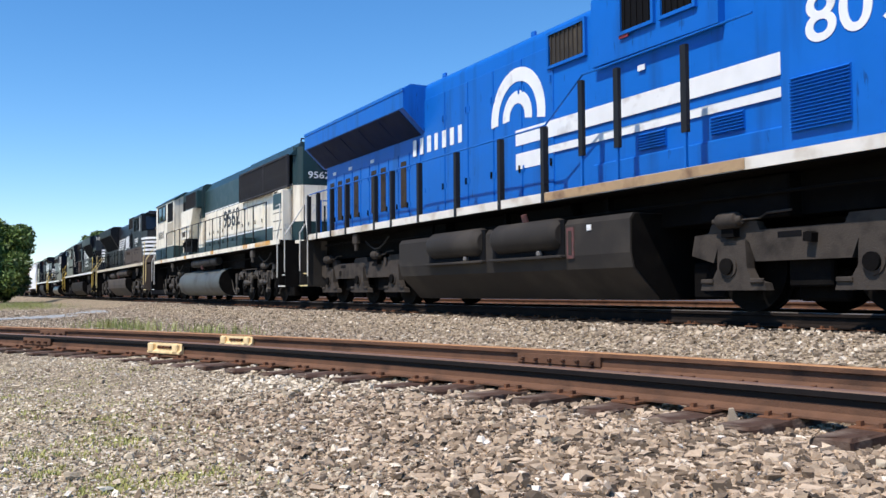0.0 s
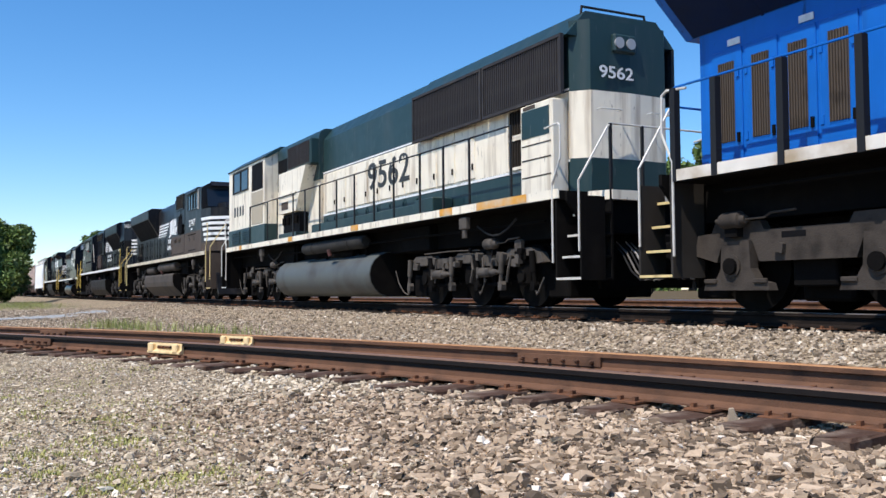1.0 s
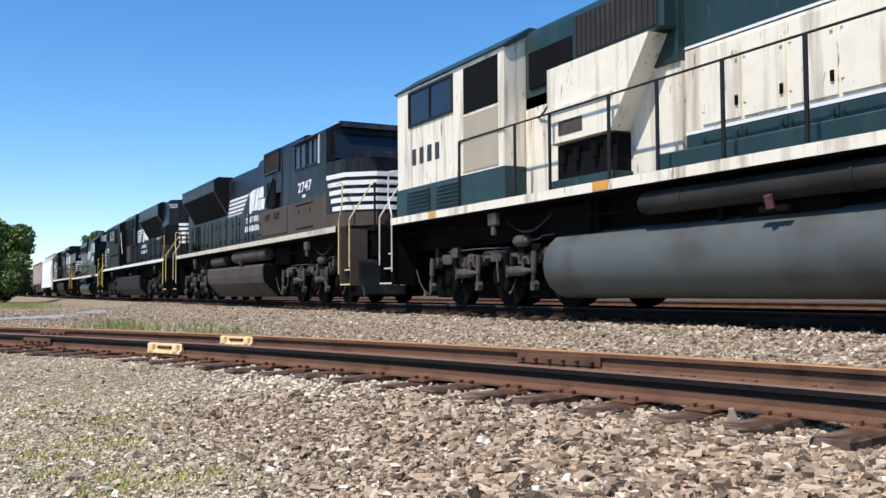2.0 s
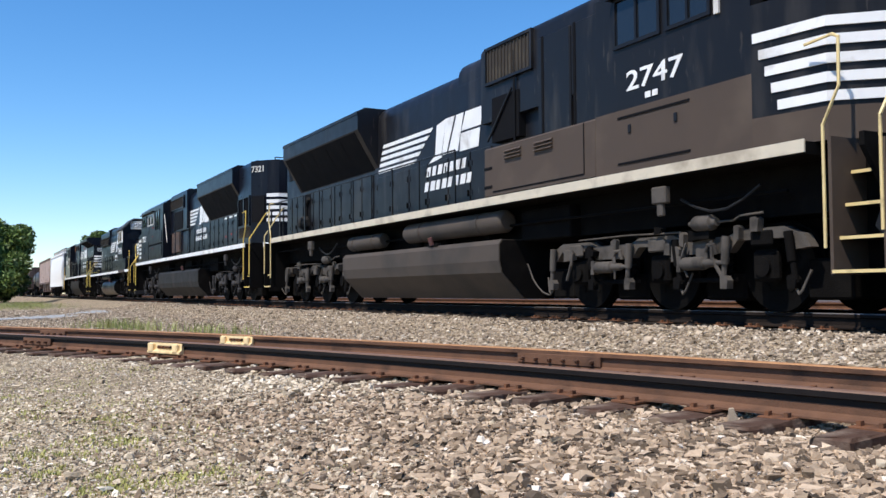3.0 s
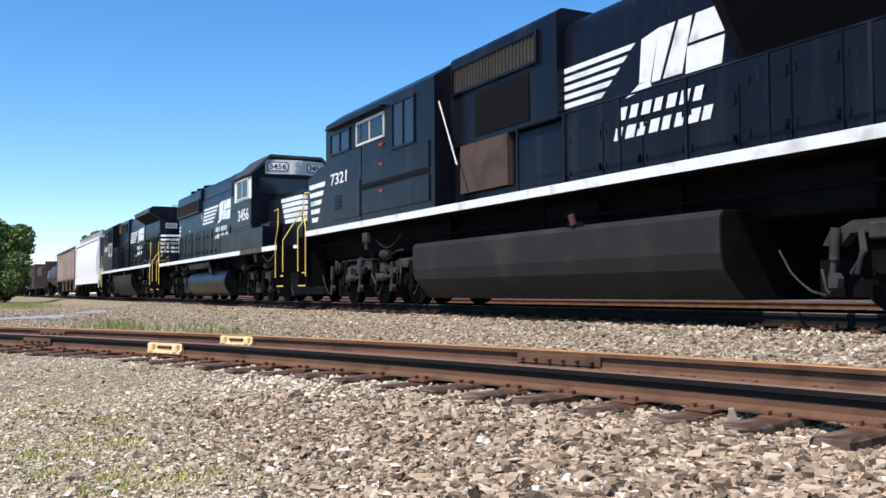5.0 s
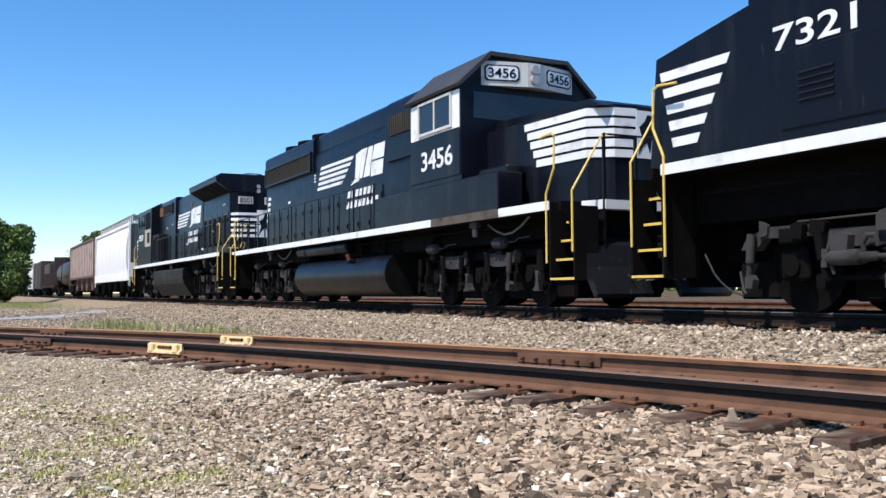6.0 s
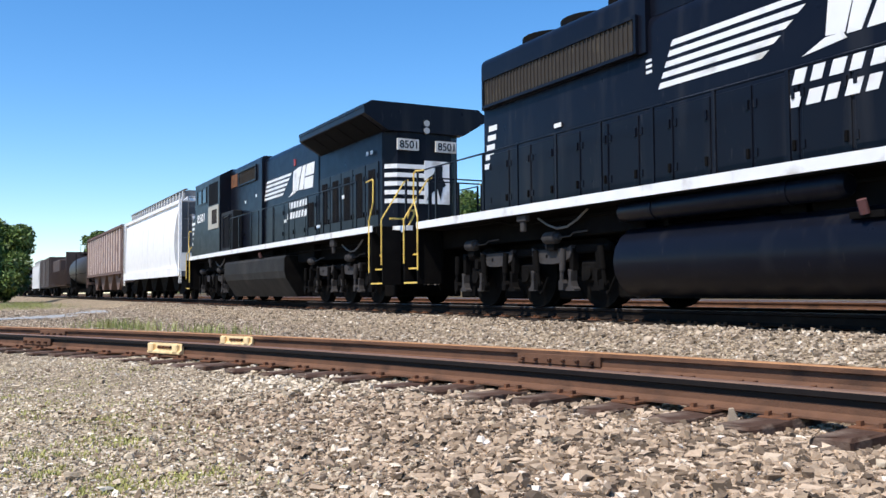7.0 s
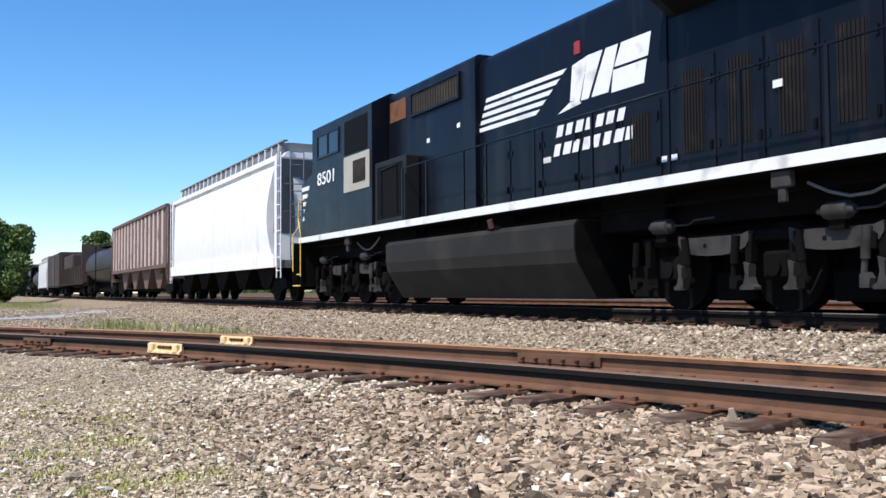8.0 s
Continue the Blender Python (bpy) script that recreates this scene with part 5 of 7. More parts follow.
    part("roof_rail", tube(bmesh.new(), [(-25.6, -0.75, 4.58), (-25.6, -0.72, 4.82), (-25.6, 0.55, 4.82), (-25.6, 0.6, 4.58)], 0.022), rubber, r)
    pipes(r, -45, -26)


def nose_bands(root, x1, x2, y, z1, z2, n=5):
    for k in range(n):
        a = z1 + k * (z2 - z1) / n
        part("nose_band", P([(x1 + 0.05 * (n - k), a), (x2 - 0.13 * (n - 1 - k), a), (x2 - 0.13 * (n - 1 - k) + 0.06, a + 0.55 * (z2 - z1) / n), (x1 + 0.05 * (n - k) - 0.03, a + 0.55 * (z2 - z1) / n)], -y - 0.006, -y + 0.004, "y"), white, root)


def black_wide_cab():
    r = vehicle("dusty_black_locomotive", -57.75, "dusty black diesel locomotive with brown grime and white stripes")
    deck(r, -68.5, -47.2, 1.84, material("soiled_cream_stripe", (0.62, 0.55, 0.42), 0.6, dirt=(0.3, 0.24, 0.17), dirt_amount=0.4, dirt_scale=2), well_east=1.25)
    hood(r, -61.2, -52.1, 1.0, 1.84, 4.55, dusty_black, 0.35)
    hood(r, -67.9, -61.2, 0.98, 1.84, 4.3, dusty_black, 0.2)
    radiator(r, -66.6, -61.0, 0.98, 1.52, 3.1, 4.0, 4.52, dusty_black)
    doors(r, [-67.6, -66.9, -66.2, -65.5, -64.8, -64.1, -63.4, -62.7, -62.0, -61.3], 0.98, 1.9, 3.0, dusty_black)
    doors(r, [-61.1, -60.2, -59.3, -58.4, -57.5, -56.6, -55.8], 1.0, 1.9, 2.9, dusty_black)
    louvre(r, -67.7, -66.75, 0.98, 3.55, 4.1, dusty_black, 8)
    # no hollow here: a dark block draws the shade behind the blower
    part("bay_shade", B(-66.4, -65.7, -1.008, 1.008, 1.95, 3.0), dark, r)
    for s in (-1, 1):
        part("blower", turned([(-66.3, 0.0), (-66.3, 0.14), (-66.1, 0.2), (-65.95, 0.2), (-65.85, 0.1), (-65.8, 0.1), (-65.8, 0.0)], s * 1.06, 2.2, 14), tank_grey, r, smooth=True)
        part("blower_pipe", tube(bmesh.new(), [(-66.0, s * 1.05, 2.35), (-66.0, s * 1.05, 2.7), (-65.8, s * 1.05, 2.85)], 0.05, 8), tank_grey, r, smooth=True)
    part("equipment_cab", P(rounded(1.12, 3.3, 4.7, 0.15), -56.0, -52.1), dusty_black, r, smooth=True)
    hood(r, -57.1, -56.0, 0.99, 4.0, 4.7, dusty_black, 0.3, "roof_step")
    screen(r, -55.75, -54.3, 1.13, 4.0, 4.58, frame=dusty_black)
    # bay interior painted as shade on a solid block
    part("bay_shade", B(-55.6, -54.7, -1.135, 1.135, 2.9, 3.7), dark, r)
    for a, b in ((-54.1, -53.2), (-53.1, -52.2)):
        part("equipment_door", B(a, b, -1.15, 1.15, 2.5, 4.4, 0.02), dusty_black, r)
    part("side_box", B(-55.3, -52.12, -1.48, 1.48, 1.86, 2.72, 0.03), cab_brown, r)
    louvre(r, -54.6, -54.1, 1.48, 2.45, 2.62, cab_brown, 3)
    louvre(r, -53.7, -53.2, 1.48, 2.45, 2.62, cab_brown, 3)
    c = part("cab", P([(-1.5, 2.72), (-1.5, 4.36), (-1.05, 4.6), (1.05, 4.6), (1.5, 4.36), (1.5, 2.72)], -52.1, -49.2), dusty_black, r)
    part("cab_lower", B(-52.1, -49.2, -1.5, 1.5, 1.84, 2.72), cab_brown, c, "lower cab brown with road dust")
    cab_window(c, -51.6, -50.75, 1.5, 3.62, 4.22, dusty_black)
    cab_window(c, -50.55, -49.85, 1.5, 3.62, 4.22, dusty_black)
    for z in (2.60, 1.97):
        part("panel_slot", B(-51.6, -50.2, -1.512, -1.5, z, z + 0.03), dark, c)
    for x in (-51.35, -50.45):
        part("latch", B(x - 0.03, x + 0.03, -1.52, -1.5, 2.38, 2.5, 0.008), dusty_black, c)
    part("door_seam", B(-52.42, -52.40, -1.487, -1.48, 1.95, 2.70), dark, r)
    part("door_seam", B(-55.0, -52.42, -1.487, -1.48, 1.94, 1.965), dark, r)
    for z in (2.02, 2.34):
        part("door_slot", B(-55.28, -55.02, -1.487, -1.48, z, z + 0.05), dark, r)
    part("door_brace", tube(bmesh.new(), [(-55.7, -1.16, 2.95), (-54.9, -1.16, 3.75)], 0.02), dusty_black, r)
    for x in (-54.85, -53.98, -53.1, -52.3):
        part("door_gap", B(x, x + 0.06, -1.158, -1.15, 2.75, 4.4), dark, r)
    word_bars(c, -51.02, -50.74, 2.78, 2.90, 1.505, white, 2, 0.0)
    part("window_post", B(-49.74, -49.66, -1.53, 1.53, 3.55, 4.3), silver, c)
    part("sun_visor", B(-51.7, -49.7, -1.62, -1.5, 4.26, 4.30), dusty_black, c)
    part("windscreen", P([(-49.2, 3.6), (-48.95, 3.6), (-49.2, 4.3)], -1.3, 1.3, "y"), glass, c)
    part("cab_visor", P([(-49.22, 4.42), (-49.0, 4.42), (-49.22, 4.6)], -1.15, 1.15, "y"), dusty_black, c)
    text(c, "number", "2747", -51.4, -50.3, 2.95, 3.22, -1.505, white)
    n = part("nose", P([(-49.2, -1.5), (-48.3, -1.35), (-47.75, -0.75), (-47.7, 0), (-47.75, 0.75), (-48.3, 1.35), (-49.2, 1.5)], 2.2, 3.5, "z"), dusty_black, r)
    part("nose_base", P([(-49.2, -1.5), (-48.3, -1.35), (-47.75, -0.75), (-47.7, 0), (-47.75, 0.75), (-48.3, 1.35), (-49.2, 1.5)], 1.84, 2.2, "z"), cab_brown, n)
    part("nose_top", P([(-49.2, 3.5), (-47.72, 3.5), (-47.9, 3.68), (-49.2, 3.75)], -0.9, 0.9, "y"), dusty_black, n)
    for k in range(5):
        z, xs = 2.25 + k * 0.2, -48.86 - 0.075 * k
        ys = -1.5 + 0.15 * (xs + 49.2) / 0.9
        part("nose_band", P([(xs, ys), (-48.3, -1.352), (-47.745, -0.752), (-47.69, -0.1), (-47.67, -0.1), (-47.725, -0.765), (-48.29, -1.37), (xs - 0.01, ys - 0.018)], z, z + 0.11, "z"), white, n)
    part("headlight", B(-47.7, -47.62, -0.12, 0.12, 2.0, 2.3, 0.03), lamp_glass, n)
    logo_bars(r, -61.0, -56.15, 2.98, 3.7, 1.0, white)
    word_bars(r, -58.45, -56.7, 2.61, 2.84, 1.024, white, 7, 0.06)
    word_bars(r, -58.55, -56.5, 2.31, 2.54, 1.024, white, 8, 0.06)
    handrail(r, [-68.0, -66.9, -65.8, -64.7, -63.6, -62.5, -61.3, -60.2, -59.1, -57.8, -56.3], 2.85, -1.52, dusty_black, 1.8)
    handrail(r, [-67, -64, -61, -58, -55], 2.85, 1.52, dusty_black, 1.8)
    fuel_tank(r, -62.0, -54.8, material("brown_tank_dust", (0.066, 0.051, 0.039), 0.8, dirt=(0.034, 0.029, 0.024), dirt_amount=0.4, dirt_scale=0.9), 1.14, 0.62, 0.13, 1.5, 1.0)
    air_tank(r, -58.8, -54.9, MATS["brown_tank_dust"], 1.46, 0.2, 1.25)
    air_tank(r, -62.0, -60.1, MATS["brown_tank_dust"], 1.4, 0.17, 1.25)
    loco_truck(r, -51.3, 1.83)
    loco_truck(r, -64.9, 1.83)
    steps(r, -47.53, 1, faded_yellow, faded_yellow, 1.84, cab_brown)
    steps(r, -68.4, -1, faded_yellow, faded_yellow, 1.84)
    end_gear(r, -47.4, 1, dusty_black, 1.84, silver, plow=True, sill=under)
    end_gear(r, -68.4, -1, dusty_black, 1.84, silver)
    part("horn", B(-57.3, -56.9, -0.35, 0.1, 4.6, 4.8, 0.05), under, r)
    pipes(r, -68, -49)


def black_long():
    r = vehicle("black_rebuilt_locomotive", -81.35, "glossy black diesel locomotive with long flared radiator and yellow handrails")
    deck(r, -93.2, -69.5, 1.85, well_east=1.1)
    hood(r, -81.4, -72.4, 1.0, 1.85, 4.6, black, 0.3)
    hood(r, -72.4, -70.8, 1.28, 1.85, 4.6, black, 0.2)
    radiator(r, -77.75, -72.3, 1.0, 1.52, 3.1, 4.0, 4.62, black)
    doors(r, [-77.6, -76.9, -76.2, -75.5, -74.8, -74.1, -73.4, -72.6], 1.0, 1.92, 3.05, black)
    doors(r, [-81.3, -80.4, -79.5, -78.6, -77.7], 1.0, 1.92, 2.8, black)
    for x in (-75.3, -74.6, -73.9, -73.2):
        part("label_plate", B(x, x + 0.42, -1.03, -1.022, 2.98, 3.08), white, r)
    for x, z in ((-75.2, 2.3), (-74.4, 2.35), (-73.6, 2.38), (-72.95, 2.38)):
        part("warning_plate", B(x, x + 0.16, -1.03, -1.022, z, z + 0.07), red, r)
    screen(r, -72.2, -71.6, 1.29, 2.5, 3.4, mat=dark, n=4, frame=black)
    screen(r, -71.5, -70.9, 1.29, 2.5, 3.4, mat=dark, n=4, frame=black)
    screen(r, -72.2, -70.9, 1.29, 2.1, 2.42, mat=mesh_brown, n=16)
    e = part("hood_end", P([(-70.8, -1.28), (-70.2, -0.92), (-69.95, -0.6), (-69.9, 0), (-69.95, 0.6), (-70.2, 0.92), (-70.8, 1.28)], 1.85, 4.55, "z"), black, r)
    part("end_screen", P([(-70.74, -1.265), (-70.26, -0.975), (-70.25, -0.995), (-70.73, -1.285)], 2.55, 3.4, "z"), dark, e)
    for k in range(5):
        z = 2.55 + k * 0.2
        part("end_band", P([(-70.19, -0.93), (-69.945, -0.61), (-69.915, -0.28), (-69.90, -0.28), (-69.93, -0.62), (-70.18, -0.945)], z, z + 0.11, "z"), white, e)
    part("end_panel", B(-69.9, -69.872, -0.3, 0.55, 2.55, 3.46), white, e, "white emblem panel")
    part("emblem", P([(-0.12, 2.62), (0.02, 2.9), (-0.06, 3.1), (0.1, 3.2), (0.2, 3.38), (0.36, 3.36), (0.34, 3.1), (0.44, 2.9), (0.34, 2.82), (0.28, 2.6), (0.2, 2.84), (0.06, 2.74)], -69.872, -69.864), black, e, "dark emblem shape")
    for z in (3.78, 3.97):
        part("headlight", C((-69.9, 0.0, z), (-69.84, 0.0, z), 0.075, 14), lamp_glass, e)
    for y in (-1, 1):
        num = text(e, "number", "7321", OX, OX + 0.52, 4.18, 4.38, -0.006, silver)
        num.matrix_basis = Matrix.Translation((-70.78 - OX, -1.27, 0)) @ Matrix.Rotation(math.atan2(0.36, 0.6), 4, "Z") if y < 0 else Matrix.Translation((-70.17 - OX, 0.9, 0)) @ Matrix.Rotation(math.pi - math.atan2(0.36, 0.6), 4, "Z")
    part("roof_grab", tube(bmesh.new(), [(-70.4, -0.6, 4.5), (-70.4, -0.6, 4.68), (-70.4, 0.6, 4.68), (-70.4, 0.6, 4.5)], 0.018), black, r)
    part("equipment_cab", P(rounded(1.15, 3.0, 4.78, 0.14), -85.0, -81.4), black, r, smooth=True)
    screen(r, -84.8, -81.95, 1.16, 4.05, 4.5, frame=black)
    part("rust_bay", B(-84.6, -82.9, -1.16, 1.16, 2.1, 3.0), material("dull_rust_panel", (0.075, 0.045, 0.033), 0.85, dirt=(0.03, 0.024, 0.02), dirt_amount=0.4, dirt_scale=2, bump=0.2), r, "dull rust-brown open bay")
    # another solid block coloured as the shade of an open bay
    part("bay_shade", B(-84.0, -82.2, -1.17, 1.17, 3.1, 3.9), dark, r)
    hood(r, -85.0, -81.4, 1.05, 1.85, 3.0, black, 0.05, "lower_hood")
    c = part("cab", P([(-1.5, 1.87), (-1.5, 4.42), (-1.05, 4.72), (1.05, 4.72), (1.5, 4.42), (1.5, 1.87)], -91.0, -85.0), black, r)
    cab_window(c, -90.6, -89.4, 1.5, 3.65, 4.1, black)
    cab_window(c, -88.9, -87.4, 1.5, 3.65, 4.1, silver)
    cab_window(c, -86.9, -85.9, 1.5, 3.3, 4.2, black)
    part("cab_panel", B(-88.6, -85.2, -1.53, 1.53, 2.02, 2.55, 0.01), black, c)
    part("cab_panel", B(-88.6, -85.2, -1.53, 1.53, 2.68, 3.2, 0.01), black, c)
    part("panel_slot", B(-88.6, -85.2, -1.512, 1.512, 2.57, 2.66), dark, c)
    part("cab_panel", B(-90.55, -88.75, -1.525, 1.525, 2.0, 2.85, 0.01), black, c)
    part("cab_seam", B(-88.69, -88.66, -1.512, 1.512, 1.9, 4.3), dark, c)
    for z in (2.42, 3.0, 3.42):
        part("warning_plate", B(-87.6, -87.42, -1.54, -1.5, z, z + 0.06), red, c)
    part("sun_visor", B(-90.7, -87.3, -1.64, -1.5, 4.24, 4.28), black, c)
    louvre(c, -90.3, -89.85, 1.505, 2.25, 2.62, dusty_black, 5)
    part("grab_iron", tube(bmesh.new(), [(-84.9, -1.45, 3.9), (-84.2, -1.45, 2.6)], 0.016), silver, c)
    text(c, "number", "7321", -90.65, -89.58, 2.88, 3.16, -1.505, white)
    n = part("nose", P([(-92.9, 1.85), (-92.75, 3.3), (-91.0, 3.6), (-91.0, 1.85)], -1.35, 1.35, "y"), black, r)
    nose_bands(n, -92.7, -91.5, 1.352, 2.1, 3.2)
    logo_bars(r, -82.2, -77.85, 3.13, 3.87, 1.0, white)
    word_bars(r, -80.05, -78.25, 2.71, 2.93, 1.024, white, 7, 0.06)
    word_bars(r, -80.15, -78.1, 2.43, 2.65, 1.024, white, 8, 0.06)
    handrail(r, [-82.0, -80.7, -79.4, -78.1, -76.8, -75.5, -74.2, -72.9, -71.6], 2.9, -1.52, black, 1.8)
    handrail(r, [-84, -81, -78, -75, -72], 2.9, 1.52, black, 1.8)
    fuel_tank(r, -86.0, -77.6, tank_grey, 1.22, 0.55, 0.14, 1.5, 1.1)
    loco_truck(r, -73.9, 1.83, mat=dark_truck)
    loco_truck(r, -89.0, 1.83, mat=dark_truck)
    steps(r, -70.05, 1, yellow, yellow, 1.85)
    steps(r, -93.1, -1, yellow, yellow, 1.85)
    end_gear(r, -69.6, 1, black, 1.85)
    end_gear(r, -93.1, -1, black, 1.85)
    pipes(r, -92, -71)


def black_old():
    r = vehicle("black_older_locomotive", -104.1, "older black diesel locomotive with stubby nose and white cab windows")
    deck(r, -114.3, -94.3, 1.62)
    hood(r, -111.9, -100.2, 0.95, 1.62, 4.2, black, 0.25)
    hood(r, -111.9, -107.3, 1.0, 3.6, 4.56, black, 0.15, "radiator_housing")
    screen(r, -111.75, -107.5, 1.01, 3.66, 4.12, n=40, frame=black)
    hood(r, -107.3, -102.2, 0.9, 4.1, 4.62, black, 0.2, "dynamic_brake_roof")
    part("central_air_box", P(rounded(1.02, 3.2, 4.58, 0.2), -102.3, -100.1), black, r, smooth=True)
    screen(r, -102.1, -100.3, 1.03, 3.75, 4.2, n=16)
    for x in (-110.9, -109.7, -108.4):
        part("roof_fan", C((x, 0, 4.5), (x, 0, 4.82), 0.62, 24), under, r, smooth=True)
    doors(r, [-111.7, -111.0, -110.3, -109.6, -108.9, -108.2, -107.5, -106.8, -106.1, -105.4, -104.7, -104.0, -103.3, -102.6], 0.95, 1.68, 2.75, black)
    for k in range(5):
        part("end_band", B(-111.88 + 0.04 * k, -111.6 + 0.04 * k, -0.957, -0.95, 2.5 + 0.17 * k, 2.6 + 0.17 * k), white, r)
    c = part("cab", P([(-1.45, 1.7), (-1.45, 4.09), (-0.85, 4.64), (0.85, 4.64), (1.45, 4.09), (1.45, 1.7)], -100.1, -97.95), black, r)
    part("cab_roof", P([(-1.56, 4.06), (-0.87, 4.71), (0.87, 4.71), (1.56, 4.06), (1.5, 4.02), (0.85, 4.63), (-0.85, 4.63), (-1.5, 4.02)], -100.2, -97.85), material("grey_cab_roof", (0.035, 0.035, 0.036), 0.6, dirt=(0.07, 0.066, 0.06), dirt_amount=0.3, dirt_scale=2), c)
    part("window_surround", B(-100.05, -98.0, -1.462, 1.462, 3.28, 3.98), white, c, "white panel around the cab windows")
    cab_window(c, -99.62, -98.32, 1.47, 3.37, 3.93, silver)
    part("cab_panel", B(-100.05, -97.98, -1.47, 1.47, 2.4, 3.25, 0.01), black, c)
    text(c, "number", "3456", -99.55, -98.25, 2.62, 3.0, -1.476, white)
    part("header_panel", P([(-98.0, -1.02), (-97.95, -1.02), (-97.76, -0.26), (-97.72, -0.14), (-97.72, 0.14), (-97.76, 0.26), (-97.95, 1.02), (-98.0, 1.02)], 4.08, 4.54, "z"), silver, c, "grey-white angled panel over the windscreen")
    for px_, py_, turn in ((-97.945, -1.0, 76), (-97.765, 0.27, 104)):
        def lozenge(x1, x2, z1, z2, k, y1, y2):
            return P([(OX + x1, z1 + k), (OX + x1 + k, z1), (OX + x2 - k, z1), (OX + x2, z1 + k), (OX + x2, z2 - k), (OX + x2 - k, z2), (OX + x1 + k, z2), (OX + x1, z2 - k)], y1, y2, "y")
        board = part("number_board", lozenge(0.04, 0.72, 4.17, 4.47, 0.05, -0.016, 0.0), black, c)
        part("board_face", lozenge(0.07, 0.69, 4.195, 4.445, 0.045, -0.022, -0.014), white, board)
        text(board, "number", "3456", OX + 0.11, OX + 0.65, 4.23, 4.41, -0.026, black)
        board.matrix_basis = Matrix.Translation((px_ - OX, py_, 0)) @ Matrix.Rotation(radians(turn), 4, "Z")
    part("windscreen", B(-97.95, -97.93, -1.2, 1.2, 3.45, 3.95), glass, c)
    for z in (4.22, 4.41):
        part("headlight", C((-97.74, 0.0, z), (-97.66, 0.0, z), 0.085, 16), lamp_glass, c)
    part("side_box", B(-101.9, -96.6, -1.5, -1.0, 1.64, 2.3, 0.02), black, r)
    n = part("nose", P([(-97.95, -0.9), (-95.1, -0.75), (-94.85, -0.4), (-94.8, 0), (-94.85, 0.4), (-95.1, 0.75), (-97.95, 0.9)], 1.62, 3.2, "z"), black, r)
    part("nose_top", P([(-97.95, 3.2), (-94.82, 3.16), (-95.1, 3.3), (-97.95, 3.4)], -0.7, 0.7, "y"), black, n)
    part("nose_panel", B(-94.80, -94.772, -0.02, 0.36, 2.36, 3.12), white, n, "white emblem panel")
    part("emblem", P([(0.0, 2.42), (0.08, 2.7), (0.03, 2.85), (0.14, 2.95), (0.2, 3.06), (0.3, 3.04), (0.28, 2.85), (0.33, 2.7), (0.27, 2.64), (0.24, 2.44), (0.18, 2.62), (0.1, 2.55)], -94.772, -94.765), black, n, "dark emblem shape")
    for k in range(5):
        z = 2.36 + k * 0.165
        k = k - 4
        part("nose_band", P([(-96.75 - 0.09 * k, -0.845), (-95.1, -0.76), (-94.84, -0.41), (-94.79, -0.02), (-94.775, -0.02), (-94.825, -0.42), (-95.09, -0.775), (-96.75 - 0.09 * k, -0.855)], z, z + 0.122, "z"), white, n)
    for x, z in ((-107.35, 3.3), (-107.35, 3.38), (-107.35, 3.46)):
        part("label_plate", B(x, x + 0.12, -0.958, -0.95, z, z + 0.04), white, r)
    part("label_plate", B(-109.6, -109.4, -0.98, -0.972, 2.9, 2.97), white, r)
    part("sill_stain", B(-99.0, -96.5, -1.557, -1.552, 1.495, 1.645), material("sill_grime", (0.11, 0.09, 0.075), 0.8, vary=0.3, dirt=(0.05, 0.042, 0.036), dirt_amount=0.4, dirt_scale=3, spec=0.2), r, "brown grime over the white sill")
    part("battery_box", B(-97.7, -96.7, -1.25, -0.9, 1.64, 2.45, 0.04), black, r)
    logo_bars(r, -107.1, -102.5, 3.02, 3.73, 0.95, white)
    word_bars(r, -104.8, -103.0, 2.6, 2.81, 0.974, white, 7, 0.06)
    word_bars(r, -104.87, -102.8, 2.34, 2.55, 0.974, white, 8, 0.06)
    handrail(r, [-113.6, -112.8, -112, -111, -109.9, -108.8, -107.7, -106.6, -105.5, -104.4, -103.1, -101.9], 2.65, -1.5, black, 1.58)
    handrail(r, [-113, -110, -107, -104, -101], 2.65, 1.5, black, 1.58)
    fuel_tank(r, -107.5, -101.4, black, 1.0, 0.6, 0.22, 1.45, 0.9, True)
    air_tank(r, -107.5, -103.8, black, 1.35, 0.15, 1.3)
    loco_truck(r, -110.3, 1.7, "plate", dark_truck)
    loco_truck(r, -97.95, 1.7, "plate", dark_truck)
    steps(r, -94.4, 1, yellow, yellow, 1.62)
    steps(r, -114.2, -1, yellow, yellow, 1.62)
    end_gear(r, -94.4, 1, black, 1.62, plow=True)
    end_gear(r, -114.2, -1, black, 1.62)
    pipes(r, -113, -96)


